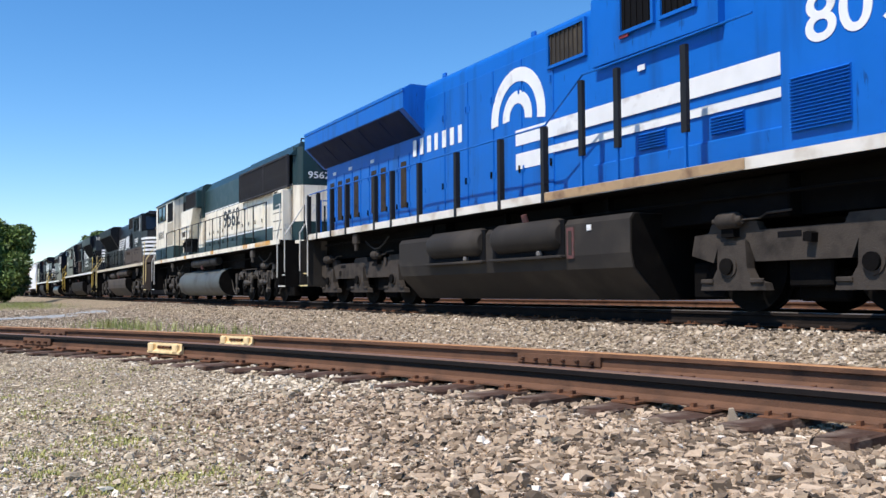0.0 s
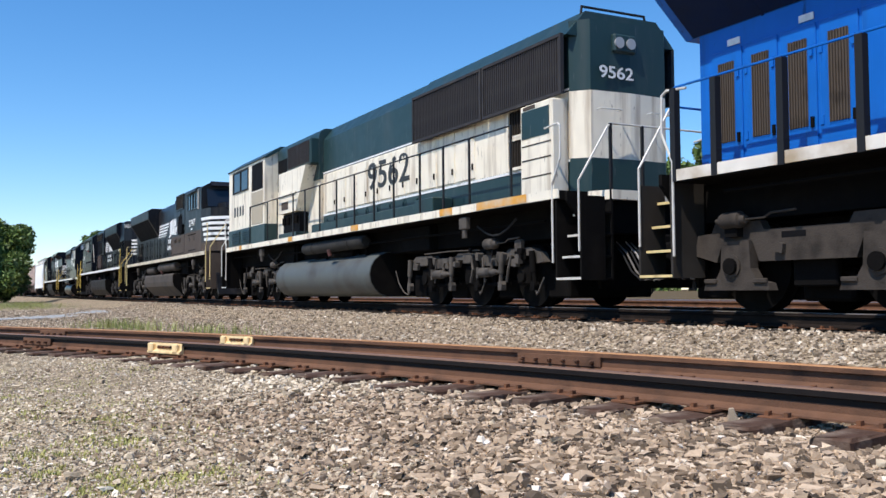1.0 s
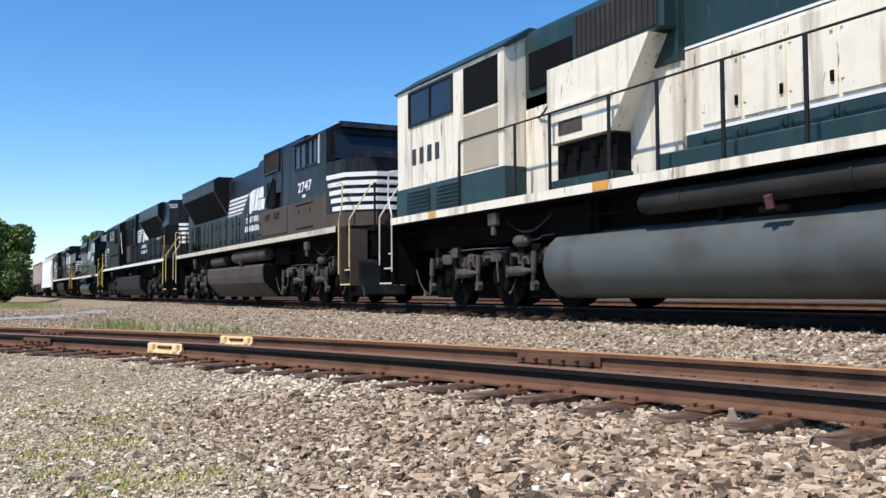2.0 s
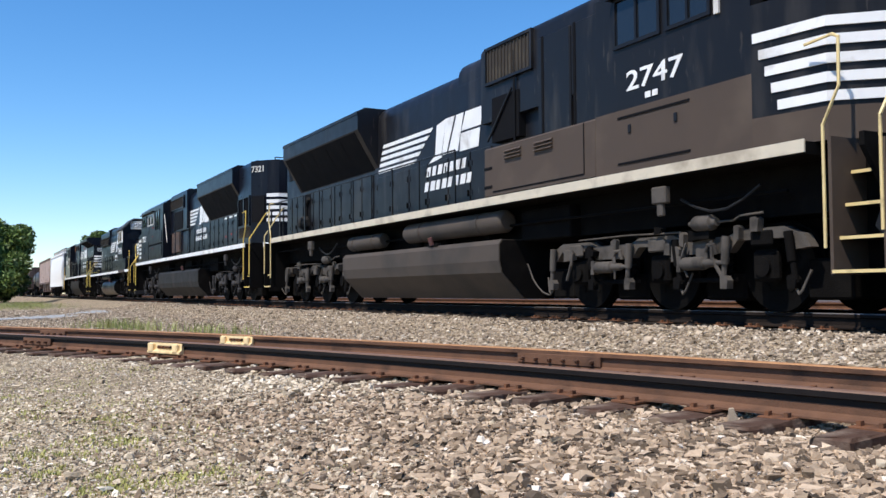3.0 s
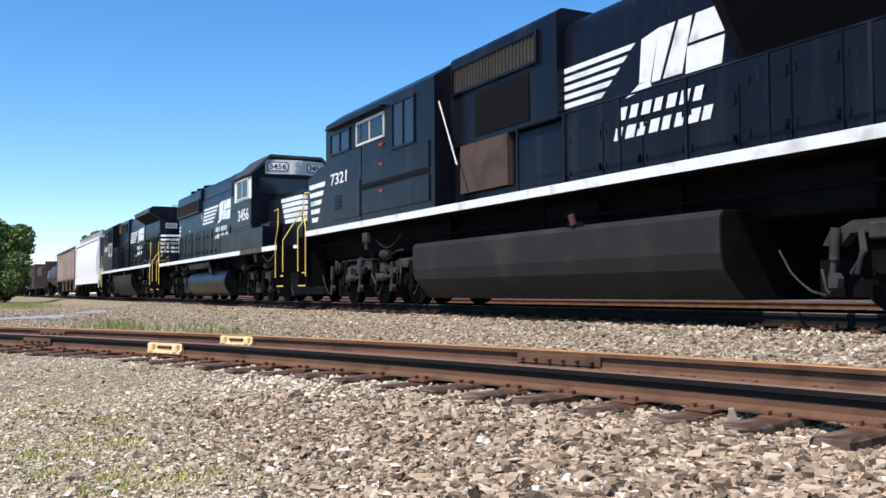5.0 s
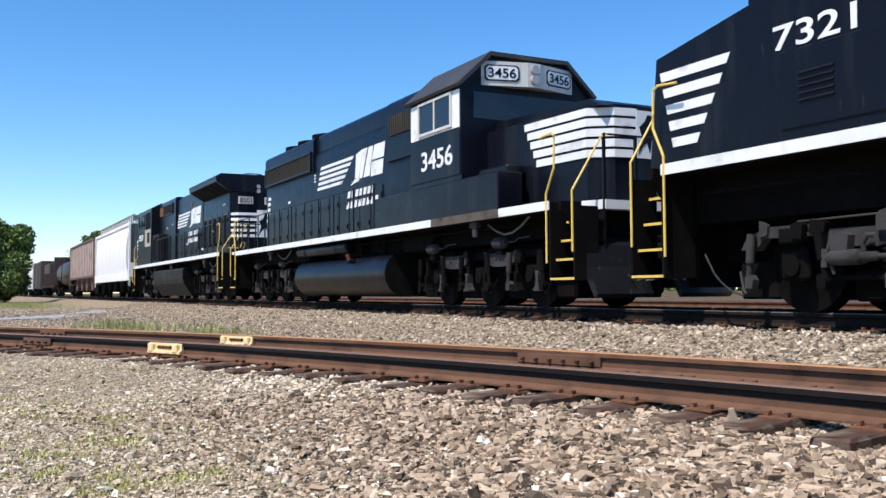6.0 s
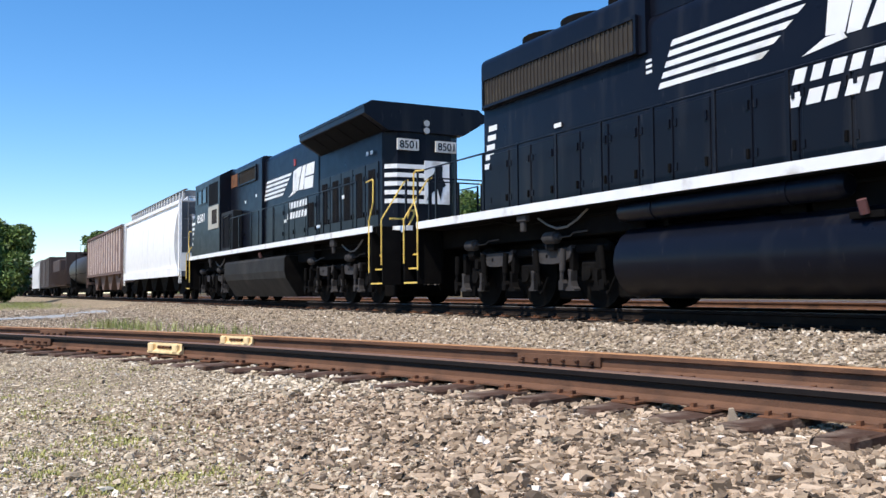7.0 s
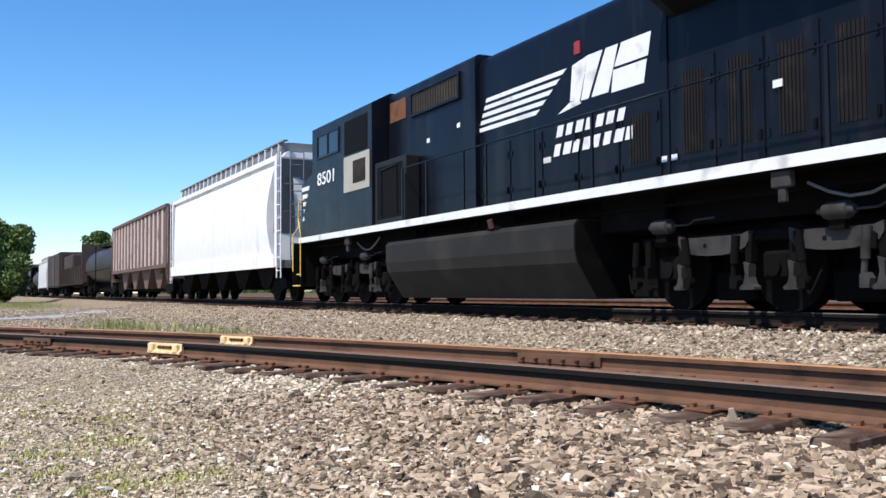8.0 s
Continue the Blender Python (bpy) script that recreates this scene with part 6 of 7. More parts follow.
def black_winged():
    vent_dim = material("dim_vent_grey", (0.014, 0.0135, 0.015), 0.7, dirt=(0.03, 0.026, 0.022), dirt_amount=0.3, dirt_scale=3, spec=0.15)
    r = vehicle("black_winged_locomotive", -125.3, "black diesel locomotive with wide radiator wings and white sill stripe")
    deck(r, -135.5, -115.1, 1.70)
    hood(r, -125.9, -120.8, 1.0, 1.7, 4.62, black, 0.2)
    hood(r, -120.8, -116.55, 0.98, 1.7, 4.3, black, 0.2)
    e = part("hood_end", P([(-116.55, -0.98), (-116.3, -0.7), (-116.25, 0), (-116.3, 0.7), (-116.55, 0.98)], 1.7, 4.3, "z"), black, r)
    radiator(r, -120.75, -116.2, 0.98, 1.56, 3.95, 4.3, 4.6, black)
    doors(r, [-120.7, -119.9, -119.1, -118.3, -117.5, -116.7], 0.98, 1.78, 3.3, black, vents=(0, 1, 2, 3, 4), vent_mat=vent_dim)
    doors(r, [-125.8, -124.8, -123.8, -122.8, -121.8, -120.9], 1.0, 1.78, 2.9, black, vents=(4,), vent_mat=vent_dim)
    part("warning_plate", B(-120.9, -120.6, -1.03, -1.02, 2.0, 2.08), white, r)
    part("flag_plate", B(-122.9, -122.75, -1.02, -1.0, 3.95, 4.15), red, r)
    for k in range(5):
        z = 2.3 + k * 0.2
        part("end_band", P([(-116.5, -0.93), (-116.29, -0.71), (-116.24, -0.05), (-116.225, -0.05), (-116.28, -0.72), (-116.49, -0.945)], z, z + 0.1, "z"), white, e)
    part("end_panel", B(-116.24, -116.215, -0.05, 0.6, 2.3, 3.3), white, e, "white emblem panel")
    part("emblem", P([(0.0, 2.36), (0.1, 2.7), (0.02, 2.88), (0.18, 3.0), (0.26, 3.2), (0.42, 3.2), (0.4, 2.95), (0.5, 2.75), (0.42, 2.68), (0.36, 2.4), (0.28, 2.66), (0.14, 2.55)], -116.215, -116.207), black, e, "dark emblem shape")
    for y in (-0.72, 0.26):
        part("number_board", B(-116.26, -116.2, y - 0.02, y + 0.52, 3.52, 3.78), silver, e)
        text(e, "number", "8501", y + 0.03, y + 0.47, 3.56, 3.74, -116.198, black, "end")
    for z in (4.0, 4.17):
        part("headlight", C((-116.25, 0, z), (-116.18, 0, z), 0.075, 14), lamp_glass, e)
    part("roof_grab", tube(bmesh.new(), [(-116.9, -0.3, 4.55), (-116.9, -0.3, 4.72), (-116.9, 0.3, 4.72), (-116.9, 0.3, 4.55)], 0.018), black, r)
    part("grab_iron", tube(bmesh.new(), [(-115.4, -1.3, 1.85), (-115.4, -0.9, 1.86), (-115.4, -0.82, 2.05), (-115.4, -0.72, 2.05), (-115.4, -0.72, 1.95), (-115.4, -0.85, 1.72)], 0.02), yellow, r)
    part("equipment_cab", P(rounded(1.1, 1.7, 4.68, 0.12), -129.8, -125.9), black, r, smooth=True)
    screen(r, -128.55, -126.5, 1.11, 4.0, 4.42, frame=black)
    part("rust_vent", B(-129.7, -128.9, -1.115, 1.115, 4.0, 4.45), rust, r)
    c = part("cab", P([(-1.5, 1.72), (-1.5, 4.48), (-1.05, 4.72), (1.05, 4.72), (1.5, 4.48), (1.5, 1.72)], -133.8, -129.85), black, r)
    cab_window(c, -133.35, -131.9, 1.5, 3.7, 4.22, black)
    # dark sheet over the cab side, standing in for the bay's shade
    part("bay_shade", B(-131.5, -130.1, -1.508, 1.508, 3.5, 4.3), dark, c)
    part("door_panel", B(-131.5, -129.95, -1.53, -1.5, 2.6, 3.45, 0.01), material("tan_door", (0.42, 0.40, 0.33), 0.6), c, "tan cab door panel")
    text(c, "number", "8501", -133.4, -132.2, 2.98, 3.3, -1.506, white)
    n = part("nose", P([(-135.2, 1.7), (-135.1, 3.2), (-133.8, 3.5), (-133.8, 1.7)], -1.35, 1.35, "y"), black, r)
    nose_bands(n, -135.1, -134.5, 1.352, 2.2, 3.2)
    part("access_door", B(-129.8, -128.2, -1.45, -1.12, 1.72, 3.1, 0.02), rubber, r)
    part("door_screen", B(-130.9, -130.15, -1.537, -1.53, 2.78, 3.3), vent_brown, c)
    for x, z, w in ((-118.95, 2.62, 0.14), (-117.35, 3.5, 0.1), (-117.1, 3.5, 0.1), (-123.75, 2.35, 0.2), (-127.9, 3.3, 0.12), (-126.6, 3.4, 0.12)):
        part("label_plate", B(x, x + w, -1.04 if x > -126 else -1.108, -1.02 if x > -126 else -1.1, z, z + 0.09), white, r)
    # thin dark sheet on the door paints the shade of an open recess
    part("access_recess_shade", B(-129.65, -128.35, -1.456, -1.45, 1.84, 2.98), dark, r, "flat dark sheet for the shade in an open recess")
    part("access_rail", tube(bmesh.new(), [(-129.4, -1.47, 1.9), (-129.4, -1.47, 2.9), (-128.6, -1.47, 2.95), (-128.6, -1.47, 1.9)], 0.014), black, r)
    logo_bars(r, -125.95, -121.1, 3.19, 3.87, 1.0, white)
    word_bars(r, -123.4, -121.6, 2.71, 2.93, 1.024, white, 7, 0.06)
    word_bars(r, -123.48, -121.42, 2.41, 2.64, 1.024, white, 8, 0.06)
    handrail(r, [-128.2, -127.1, -125.6, -124.8, -123.3, -121.8, -120.2, -119.0, -117.8, -116.8], 2.8, -1.52, black, 1.65)
    handrail(r, [-128, -125, -122, -119, -116.5], 2.8, 1.52, black, 1.65)
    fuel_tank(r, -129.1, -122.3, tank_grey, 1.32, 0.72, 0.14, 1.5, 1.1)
    loco_truck(r, -118.95, 1.8, "plate", dark_truck)
    loco_truck(r, -131.9, 1.8, "plate", dark_truck)
    steps(r, -115.3, 1, yellow, yellow, 1.70)
    steps(r, -135.3, -1, yellow, yellow, 1.70)
    end_gear(r, -115.3, 1, black, 1.70)
    end_gear(r, -135.3, -1, black, 1.70)
    pipes(r, -134, -117)


def car_truck(root, xc):
    for i in (-1, 1):
        wheelset(root, xc + i * 0.86, 0.46)
    for s in (-1, 1):
        part("side_frame", P([(xc - 1.1, 0.40), (xc - 1.05, 0.62), (xc - 0.4, 0.85), (xc + 0.4, 0.85), (xc + 1.05, 0.62), (xc + 1.1, 0.40), (xc + 0.7, 0.38), (xc + 0.4, 0.22), (xc - 0.4, 0.22), (xc - 0.7, 0.38)], s * 0.98, s * 1.12, "y"), under, root)


def car_base(root, x1, x2, mat):
    part("centre_sill", B(x1 + 0.2, x2 - 0.2, -0.35, 0.35, 0.8, 1.05), mat, root)
    for x, d in ((x1, -1), (x2, 1)):
        part("coupler", B(x - 0.2 if d > 0 else x - 0.35, x + 0.35 if d > 0 else x + 0.2, -0.15, 0.15, 0.7, 0.98, 0.03), under, root)
    part("brake_rigging", B(x1 + 2.6, x2 - 2.6, -0.5, 0.5, 0.36, 0.82, 0.03), under, root)
    part("air_reservoir", C((x1 + 4.4, -0.9, 0.72), (x1 + 5.6, -0.9, 0.72), 0.2, 14), under, root)
    part("brake_rod", tube(bmesh.new(), [(x1 + 2.2, -0.75, 0.5), (x2 - 2.2, -0.75, 0.52)], 0.03), under, root)
    car_truck(root, x1 + 1.9)
    car_truck(root, x2 - 1.9)


def ladder(root, x, y, z1, z2, mat, w=0.4, along="x"):
    bm = bmesh.new()
    for s in (-1, 1):
        a = (x + s * w / 2, y) if along == "x" else (x, y + s * w / 2)
        tube(bm, [(a[0], a[1], z1), (a[0], a[1], z2)], 0.018)
    z = z1 + 0.2
    while z < z2:
        if along == "x":
            tube(bm, [(x - w / 2, y, z), (x + w / 2, y, z)], 0.014)
        else:
            tube(bm, [(x, y - w / 2, z), (x, y + w / 2, z)], 0.014)
        z += 0.38
    part("ladder", bm, mat, root)


def covered_hopper(name, x1, x2, side, end, label, top=4.55):
    r = vehicle(name, (x1 + x2) / 2, label, "freight car")
    car_base(r, x1, x2, end)
    a, b = x1 + 0.7, x2 - 0.7
    pts = [(-1.5, 1.05), (-1.5, 1.35), (-1.56, 2.2), (-1.5, 3.6), (-1.42, 4.05), (-1.1, 4.32), (1.1, 4.32), (1.42, 4.05), (1.5, 3.6), (1.56, 2.2), (1.5, 1.35), (1.5, 1.05)]
    # side sheets whose ends bow inwards at mid height
    pts = [(-1.5, 1.05), (-1.5, 1.35), (-1.55, 1.8), (-1.57, 2.3), (-1.56, 2.8), (-1.52, 3.3), (-1.47, 3.8), (-1.40, 4.15), (-1.1, 4.44)]
    pts += [(-y, z) for y, z in pts[::-1]]
    bm = bmesh.new()
    rings = []

    def bow(z):
        return 0.12 + 0.62 * math.sin(math.pi * min(1.0, max(0.0, (z - 1.05) / 3.1))) ** 0.8
    for x, d in ((a, 1), (a + 1.7, 0), (b - 1.7, 0), (b, -1)):
        rings.append([bm.verts.new((x + d * bow(z) - OX, y, z)) for y, z in pts])
    for p, q in zip(rings, rings[1:]):
        for i in range(len(pts)):
            bm.faces.new((p[i], q[i], q[(i + 1) % len(pts)], p[(i + 1) % len(pts)]))
    bm.faces.new(rings[0])
    bm.faces.new(rings[-1])
    bmesh.ops.remove_doubles(bm, verts=bm.verts, dist=0.001)
    part("body", bm, side, r, smooth=True)
    for s in (-1, 1):
        part("side_sill", B(a, b, s * 1.50, s * 1.57, 1.0, 1.38), side, r)
        part("top_rail", B(a, b, s * 1.40, s * 1.50, 4.13, 4.28), side, r)
    part("hatch_cover", P([(-1.25, 4.3), (-1.2, 4.70), (-1.0, 4.74), (1.0, 4.74), (1.2, 4.70), (1.25, 4.3)], a + 0.5, b - 0.4), hopper_grey, r, "long grey hatch cover")
    for s in (-1, 1):
        part("running_board", B(a + 0.3, b, s * 1.14, s * 1.26, 4.72, 4.755), end, r, "thin grey running board")
    n = 21
    for k in range(n):
        x = a + 0.6 + k * (b - a - 1.2) / (n - 1)
        for s in (-1, 1):
            part("strap", B(x - 0.018, x + 0.018, s * 1.18, s * 1.255, 4.3, 4.72), side, r)
    for k in range(5):
        x = a + (k + 0.7) * (b - a) / 5.4
        part("outlet", P([(x - 1.1, 1.1), (x + 1.1, 1.1), (x + 0.35, 0.4), (x - 0.35, 0.4)], -1.2, 1.2, "y"), under, r)
    for x, d in ((a, -1), (b, 1)):
        part("end_sheet", P([(x - d * 0.02, 4.2), (x - d * 0.06, 4.25), (x - d * 0.9, 1.2), (x - d * 0.84, 1.2)], -1.38, 1.38, "y"), end, r)
        part("end_sill", B(min(x, x + d * 0.45), max(x, x + d * 0.45), -1.5, 1.5, 0.98, 1.2), end, r)
        for s in (-1, 1):
            part("corner_post", B(x - 0.08, x + 0.08, s * 1.42, s * 1.52, 1.05, 4.15), side, r)
            ladder(r, x + d * 0.28, s * 1.5, 0.7, 4.3, side)
        ladder(r, x + d * 0.45, -1.0, 1.1, 4.4, end, along="y")
        part("grab_iron", tube(bmesh.new(), [(x + d * 0.45, -1.45, 2.6), (x + d * 0.45, 1.45, 2.6)], 0.015), end, r)
        part("grab_iron", tube(bmesh.new(), [(x + d * 0.45, -1.45, 3.4), (x + d * 0.45, 1.45, 3.4)], 0.015), end, r)
    return r


def open_hopper(x1, x2):
    r = vehicle("ribbed_hopper_car", (x1 + x2) / 2, "faded oxide-red open hopper car with upright ribs", "freight car")
    car_base(r, x1, x2, hopper_brown)
    a, b = x1 + 0.6, x2 - 0.6
    for s in (-1, 1):
        part("side_wall", B(a, b, s * 1.38, s * 1.42, 1.55, 4.25), hopper_brown, r)
        part("top_rail", B(a, b, s * 1.36, s * 1.52, 4.22, 4.36), hopper_brown, r)
        part("side_sill", B(a, b, s * 1.36, s * 1.52, 1.45, 1.62), hopper_brown, r)
        n = 16
        for k in range(n):
            x = a + 0.1 + k * (b - a - 0.2) / (n - 1)
            # ribs painted lighter than the wall, as if catching the sun
            part("rib", B(x - 0.17, x + 0.17, s * 1.40, s * 1.465, 1.62, 4.22, 0.015), lit_rib, r)
    for x, d in ((a, 1), (b, -1)):
        part("slope_sheet", P([(x, 3.2), (x + 0.06, 3.2), (x + d * 2.2 + 0.06, 1.2), (x + d * 2.2, 1.2)], -1.38, 1.38, "y"), hopper_brown, r)
        part("end_wall", B(x - 0.03, x + 0.03, -1.38, 1.38, 3.2, 4.3), hopper_brown, r)
        part("corner_post", B(x - 0.06, x + 0.06, -1.5, -1.38, 1.05, 4.3), hopper_brown, r)
        part("corner_post", B(x - 0.06, x + 0.06, 1.38, 1.5, 1.05, 4.3), hopper_brown, r)
        part("end_sill", B(x - 0.25, x + 0.25, -1.45, 1.45, 0.95, 1.15), hopper_brown, r)
        ladder(r, x - d * 0.2, -1.48, 0.7, 4.2, hopper_brown)
    for k in range(4):
        x = a + 3.4 + k * (b - a - 6.8) / 3
        part("outlet", P([(x - 1.5, 1.55), (x + 1.5, 1.55), (x + 0.35, 0.5), (x - 0.35, 0.5)], -1.2, 1.2, "y"), hopper_brown, r)
    part("load", P([(a, 3.9), (a + 2, 4.15), (b - 2, 4.15), (b, 3.9), (b, 3.5), (a, 3.5)], -1.38, 1.38, "y"), under, r)


def tank_car(x1, x2, mat, z=2.35, rad=1.3):
    r = vehicle("tank_car", (x1 + x2) / 2, "soot-dark tank car with a dome walkway", "freight car")
    car_base(r, x1, x2, under)
    a, b = x1 + 0.8, x2 - 0.8
    bm = turned([(a, 0.0), (a + 0.05, rad * 0.5), (a + 0.2, rad * 0.82), (a + 0.5, rad), (b - 0.5, rad), (b - 0.2, rad * 0.82), (b - 0.05, rad * 0.5), (b, 0.0)], 0, z, 32)
    part("tank", bm, mat, r, smooth=True)
    c = (x1 + x2) / 2
    part("dome", C((c, 0, z + rad - 0.1), (c, 0, z + rad + 0.4), 0.45, 20), mat, r)
    part("platform", B(c - 1.4, c + 1.4, -0.9, 0.9, z + rad - 0.05, z + rad + 0.02), under, r)
    part("platform_rail", tube(bmesh.new(), [(c - 1.4, -0.9, z + rad), (c - 1.4, -0.9, z + rad + 0.95), (c + 1.4, -0.9, z + rad + 0.95), (c + 1.4, -0.9, z + rad)], 0.02), under, r)
    ladder(r, c, -1.4, 0.8, z + rad, under)
    for x in (x1 + 1.9, x2 - 1.9):
        part("saddle", B(x - 0.5, x + 0.5, -1.2, 1.2, 0.9, 1.7), under, r)
    for s in (-1, 1):
        part("hand_rail", tube(bmesh.new(), [(x1 + 1.0, s * 1.42, 1.9), (x2 - 1.0, s * 1.42, 1.9)], 0.018), under, r)


gondola_brown = material("dark_gondola_brown", (0.055, 0.036, 0.03), 0.8, dirt=(0.095, 0.055, 0.04), dirt_amount=0.3, dirt_scale=1)


def gondola(x1, x2):
    r = vehicle("gondola_car", (x1 + x2) / 2, "rust-brown gondola car with tall bulkhead ends", "freight car")
    car_base(r, x1, x2, gondola_brown)
    a, b = x1 + 0.5, x2 - 0.5
    part("floor", B(a, b, -1.4, 1.4, 1.05, 1.25), gondola_brown, r)
    for s in (-1, 1):
        part("side_wall", B(a, b, s * 1.36, s * 1.42, 1.25, 2.6), gondola_brown, r)
        for k in range(14):
            x = a + 0.1 + k * (b - a - 0.2) / 13
            part("rib", B(x - 0.06, x + 0.06, s * 1.42, s * 1.52, 1.1, 2.6), gondola_brown, r)
    for x in (a, b):
        part("bulkhead", B(x - 0.2, x + 0.2, -1.4, 1.4, 1.2, 4.25), gondola_brown, r)
    part("load", B(a + 0.5, a + 9, -1.2, 1.2, 1.25, 3.9, 0.1), gondola_brown, r)


def box_car(x1, x2, mat, label):
    r = vehicle("box_car", (x1 + x2) / 2, label, "freight car")
    car_base(r, x1, x2, under)
    a, b = x1 + 0.4, x2 - 0.4
    part("body", P(rounded(1.5, 1.1, 4.5, 0.12), a, b), mat, r)
    part("door", B((a + b) / 2 - 1.5, (a + b) / 2 + 1.5, -1.54, 1.54, 1.2, 4.2), mat, r)
    for k in range(12):
        x = a + 0.2 + k * (b - a - 0.4) / 11
        part("rib", B(x - 0.04, x + 0.04, -1.53, -1.5, 1.2, 4.3), mat, r)


blue_locomotive()
green_cream()
black_wide_cab()
black_long()
black_old()
black_winged()
covered_hopper("white_covered_hopper", -153.0, -136.3, hopper_white, hopper_grey, "clean white covered hopper car with grey running boards")
open_hopper(-172.2, -153.2)
tank_car(-190.0, -172.4, tank_black)
gondola(-210.0, -190.2)
box_car(-226.5, -210.2, material("brown_box_paint", (0.055, 0.038, 0.031), 0.7), "dark brown box car with ribbed sides")
covered_hopper("grey_covered_hopper", -243.0, -226.7, material("pale_hopper_paint", (0.6, 0.6, 0.58), 0.6), hopper_grey, "pale grey covered hopper car")
for k in range(5):
    x = -243.2 - 17.5 * k
    if k % 2:
        covered_hopper("dark_covered_hopper", x - 17.3, x, tank_black, under, "soot-dark covered hopper car far down the train")
    else:
        tank_car(x - 17.3, x, tank_black)
OX = 0.0

# ---- plants and distance ----


def leaves(parent, name, clumps, per, size, rng):
    """A crown of many small leaf sprays gathered in clumps of uneven size."""
    k = sum(max(20, int(per * c[3] ** 2)) for c in clumps)
    cen = np.zeros((k, 3))
    i = 0
    for cx, cy, cz, r in clumps:
        n = max(20, int(per * r ** 2))
        d = rng.normal(size=(n, 3))
        d /= np.linalg.norm(d, axis=1)[:, None]
        cen[i:i + n] = np.array((cx, cy, cz)) + d * r * rng.uniform(0.45, 1.08, (n, 1)) ** 0.6 * np.array((1, 1, 0.85))
        i += n
    u = rng.normal(size=(k, 3))
    u /= np.linalg.norm(u, axis=1)[:, None]
    w = np.cross(u, rng.normal(size=(k, 3)))
    w /= np.linalg.norm(w, axis=1)[:, None]
    s = size * rng.uniform(0.6, 1.5, (k, 1))
    v = np.stack([cen - u * s, cen + w * s * 0.45 + u * s * 0.1, cen + u * s, cen - w * s * 0.45 + u * s * 0.1], 1).reshape(-1, 3)
    me = bpy.data.meshes.new(name)
    me.from_pydata(v.tolist(), [], np.arange(4 * k).reshape(-1, 4).tolist())
    me.materials.append(leaf)
    ob = new(name, me)
    ob.parent = parent
    return ob


def tree(x, y, height, width, seed, label, low=0.25, per=60, size=0.16, squash=1.0, many=1.0):
    rng = np.random.default_rng(seed)
    root = tagged(new("tree"), label, "tree", "trees along the line")
    base = ground_z(x, y) - 0.05
    root.location = (x, y, base)
    bm = C((0, 0, 0), (0.1, 0, height * 0.55), 0.035 * height, 10, 0.018 * height)
    part("trunk", bm, bark, root, smooth=True)
    clumps = []
    for k in range(int((16 + width * 2.2) * many)):
        a, f = rng.uniform(0, 2 * np.pi), rng.uniform(low, 1.0)
        ring = width / 2 * math.sqrt(max(0.05, 1 - (2 * max(f, 0.45) - 1.05) ** 2)) * rng.uniform(0.35, 1.0)
        r = rng.uniform(0.09, 0.17) * (height + width) / 2
        clumps.append((ring * math.cos(a), ring * math.sin(a) * squash, min(f * height, height - r * 0.8), r))
    for c in clumps[:9]:
        h0 = height * rng.uniform(0.18, 0.45)
        part("limb", C((0.03, 0, h0), (c[0] * 0.85, c[1] * 0.85, c[2]), 0.011 * height, 6, 0.003 * height), bark, root)
    leaves(root, "crown", clumps, per, size, rng)


OX = 0.0
tree(-90, 0.7, 8.0, 9.2, 3, "dense green roadside tree with foliage down to the ground", 0.02, 420, 0.2, many=1.8)
tree(-96, -4.5, 7.0, 8.0, 4, "dense green roadside tree with foliage down to the ground", 0.02, 380, 0.22, many=1.6)
tree(-82, -2.0, 3.4, 4.5, 5, "low green bush at the foot of a tree", 0.1, 420, 0.18)
tree(-206, 24, 13.5, 7.0, 6, "tall green tree beyond the tank cars", 0.3, 160, 0.3)
for i in range(17):
    tx = -150 + 10 * i + random.uniform(-3, 3)
    tree(tx, random.uniform(50, 62), random.uniform(9, 13), random.uniform(8, 11), 20 + i, "leafy green tree in the belt beyond the tracks", 0.0, 130, 0.26)

tree(-44, 46, 11.0, 6.5, 61, "leafy green tree rising above the belt beyond the tracks", 0.05, 200, 0.24)
tree(-32.5, 46, 11.3, 8.5, 62, "leafy green tree rising above the belt beyond the tracks", 0.05, 200, 0.24)
for i in range(15):
    tree(-165 - 10.5 * i + random.uniform(-2, 2), random.uniform(52, 60), random.uniform(2.2, 3.2), random.uniform(9, 11), 80 + i, "low green shrub in the belt beyond the tracks", 0.0, 120, 0.22)


def blades(name, spots, label, lo, hi, mat):
    """Grass blades: bent slender strips in one object."""
    rng = np.random.default_rng(9)
    v, f = [], []
    for cx, cy, spread_, n in spots:
        for _ in range(n):
            x, y = cx + rng.normal(0, spread_), cy + rng.normal(0, spread_)
            z, h, a = ground_z(x, y) - 0.01, rng.uniform(lo, hi), rng.uniform(0, 2 * np.pi)
            bend, w = rng.uniform(0.1, 0.6) * h, 0.004 + 0.012 * h
            dx, dy = math.cos(a), math.sin(a)
            b = len(v)
            v += [(x - dy * w, y + dx * w, z), (x + dy * w, y - dx * w, z), (x + dx * bend * 0.3 + dy * w * 0.7, y + dy * bend * 0.3 - dx * w * 0.7, z + h * 0.6),
                  (x + dx * bend * 0.3 - dy * w * 0.7, y + dy * bend * 0.3 + dx * w * 0.7, z + h * 0.6), (x + dx * bend, y + dy * bend, z + h)]
            f += [(b, b + 1, b + 2, b + 3), (b + 3, b + 2, b + 4)]
    me = bpy.data.meshes.new(name)
    me.from_pydata(v, [], f)
    me.materials.append(mat)
    return tagged(new(name, me), label, "grass", kind="stuff")


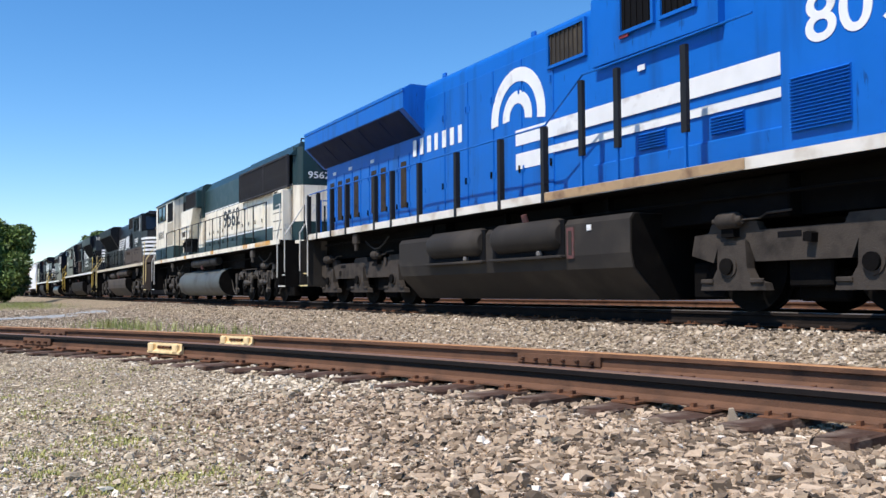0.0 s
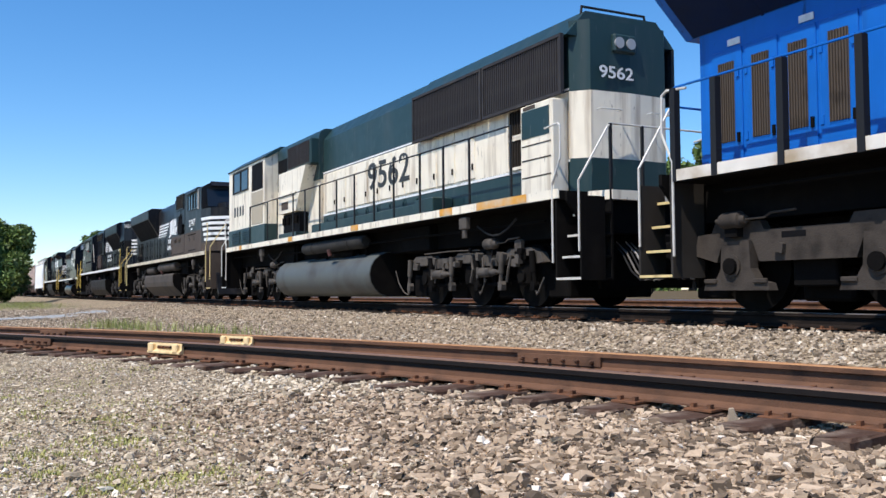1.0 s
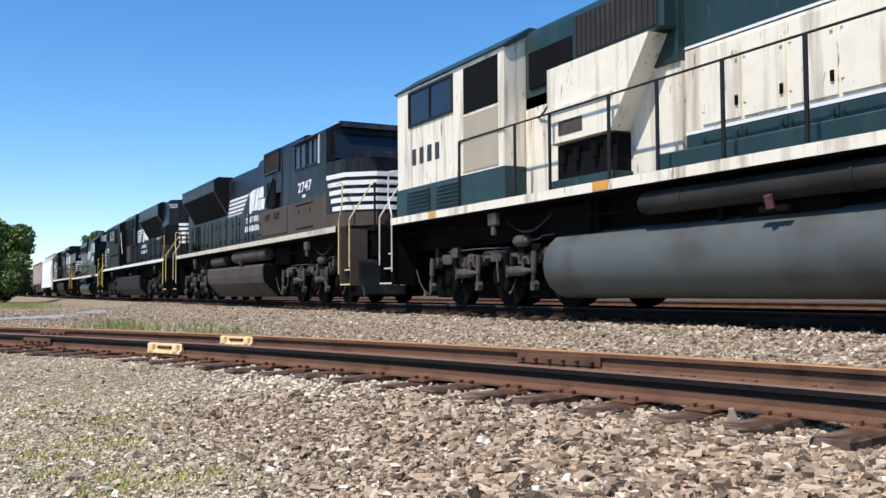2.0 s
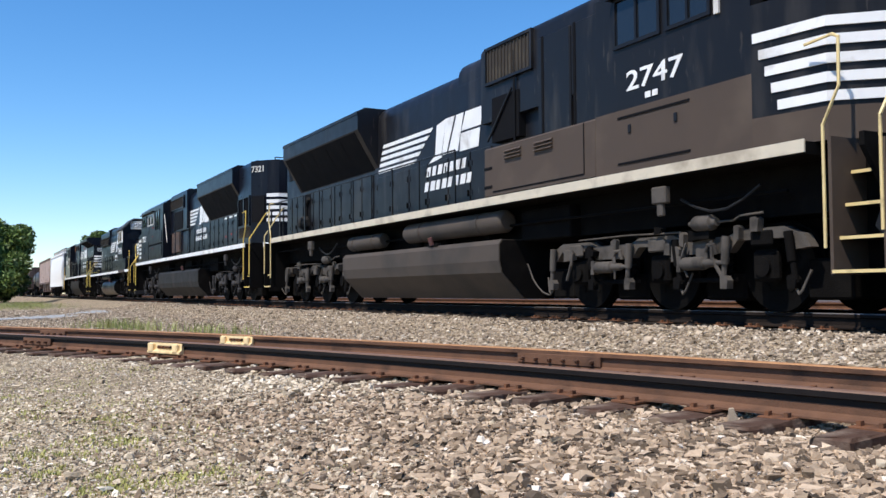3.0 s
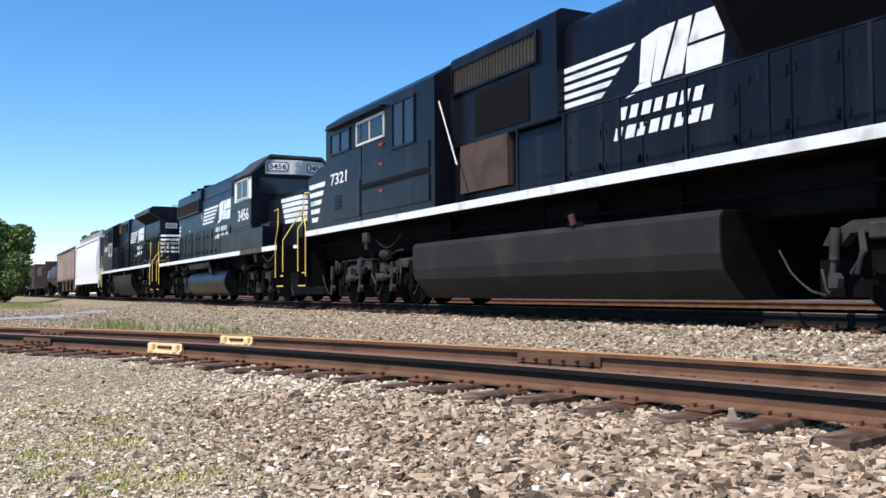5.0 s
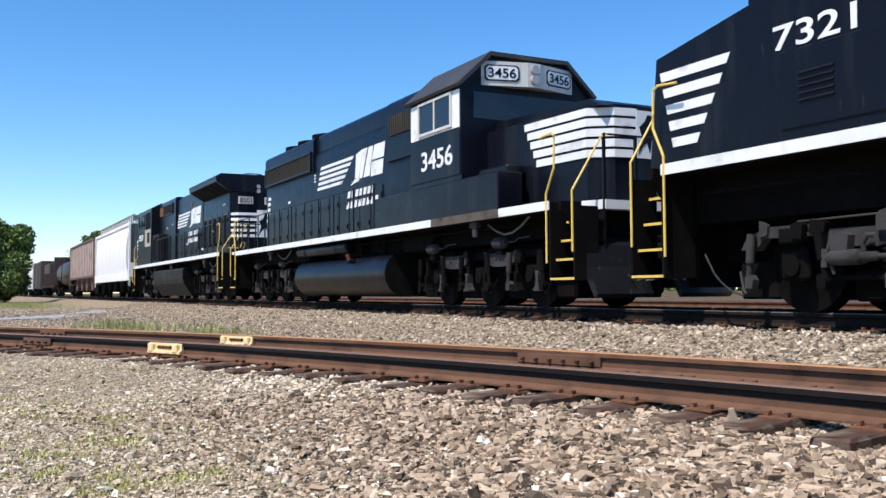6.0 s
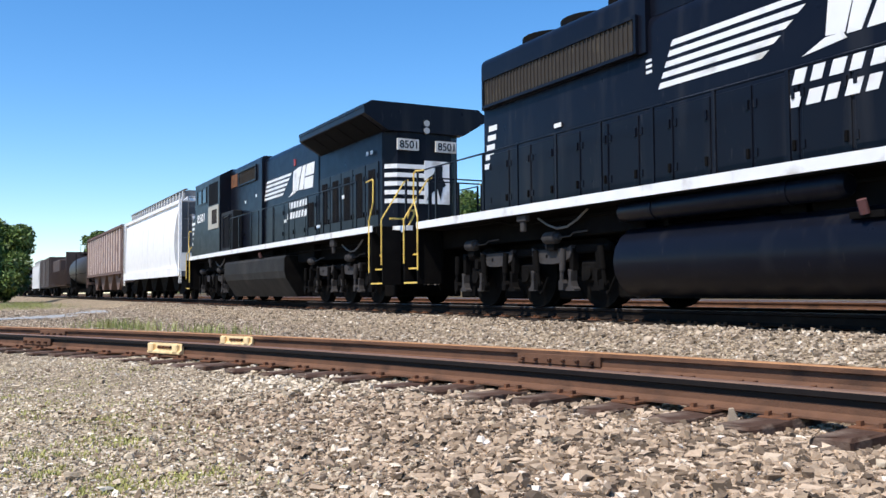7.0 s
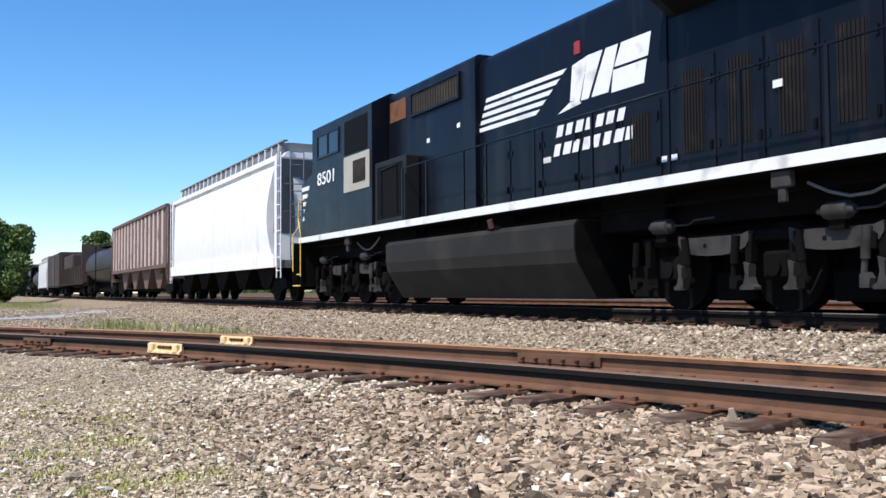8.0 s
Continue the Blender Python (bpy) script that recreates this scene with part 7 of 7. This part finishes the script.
grass_rng = np.random.default_rng(12)
tufts = [(grass_rng.uniform(-22.5, -16), 0, 0.25, 40) for _ in range(22)]
tufts = [(x, 3.3 + 0.24 * (x + 19.5) + grass_rng.normal(0, 0.25), s, n) for x, _, s, n in tufts]
blades("trackside_grass", tufts, "tall green grass tufts between the tracks", 0.06, 0.30, grass_mat)
weeds = []
for _ in range(150):
    wx = -3.6 - 7 * grass_rng.random()
    wy = grass_rng.uniform(-1.5, 1.2) - 0.1 * (wx + 4)
    weeds.append((wx, wy, 0.12, 22))
weeds += [(-3.9, 1.5, 0.08, 30), (-4.3, 0.95, 0.08, 30), (-5.2, 0.7, 0.1, 30)]
patches = [(-5.0, 0.35, 0.16), (-4.6, 0.25, 0.12), (-4.25, 0.62, 0.12), (-5.6, 0.2, 0.25), (-6.6, 0.2, 0.3), (-4.1, 0.95, 0.07), (-5.3, 0.72, 0.12), (-7.8, 0.35, 0.3), (-4.05, 0.5, 0.12), (-6.1, 0.75, 0.1)]
weeds += [(px_ + grass_rng.normal(0, s_), py_ + grass_rng.normal(0, s_), 0.05, 42) for px_, py_, s_ in patches for _ in range(10)]
blades("sparse_weeds", weeds, "sparse short yellow-green weeds in dry soil", 0.01, 0.04, weed_mat)
bank = [(grass_rng.uniform(-75, -50), grass_rng.uniform(-3, 4.2), 0.8, 60) for _ in range(110)]
blades("bank_grass", bank, "yellow-green grass on the bank", 0.08, 0.3, grass_mat)


def gravel_path():
    """A pale gravel track that crosses towards the main line."""
    mids = [(-29, -9, 4.5), (-31, -3, 4.2), (-33, 1.5, 3.2), (-37, 3.9, 2.0), (-42, 5.0, 0.9)]
    bm = bmesh.new()
    rows = []
    for i, (x, y, w) in enumerate(mids):
        p, q = mids[max(0, i - 1)], mids[min(len(mids) - 1, i + 1)]
        d = Vector((q[0] - p[0], q[1] - p[1])).normalized()
        row = []
        for k in range(7):
            o = (k / 6 - 0.5) * w
            px, py = x - d.y * o, y + d.x * o
            row.append(bm.verts.new((px, py, ground_z(px, py) + 0.03 - 0.02 * abs(k - 3) / 3)))
        rows.append(row)
    for a, b in zip(rows, rows[1:]):
        for k in range(6):
            bm.faces.new((a[k], b[k], b[k + 1], a[k + 1]))
    ob = part("gravel_path", bm, material("pale_blue_gravel", (0.34, 0.345, 0.335), 0.9, vary=0.25, scale=6, bump=0.5, bump_scale=30))
    tagged(ob, "pale bluish gravel path crossing dry ground", "path", kind="structure")


gravel_path()


def motions():
    for root, x in MOVING:
        walk(root, [(t, Matrix.Translation((x + SPEED * t, TRACK_Y, 0))) for t in (0, 2, 4, 6, 8)])
    for ob, x, r in WHEELS:
        walk(ob, [(k / FPS, Matrix.Translation((x, 0, r)) @ Matrix.Rotation(SPEED * k / FPS / r, 4, "Y")) for k in range(0, 241)])


motions()
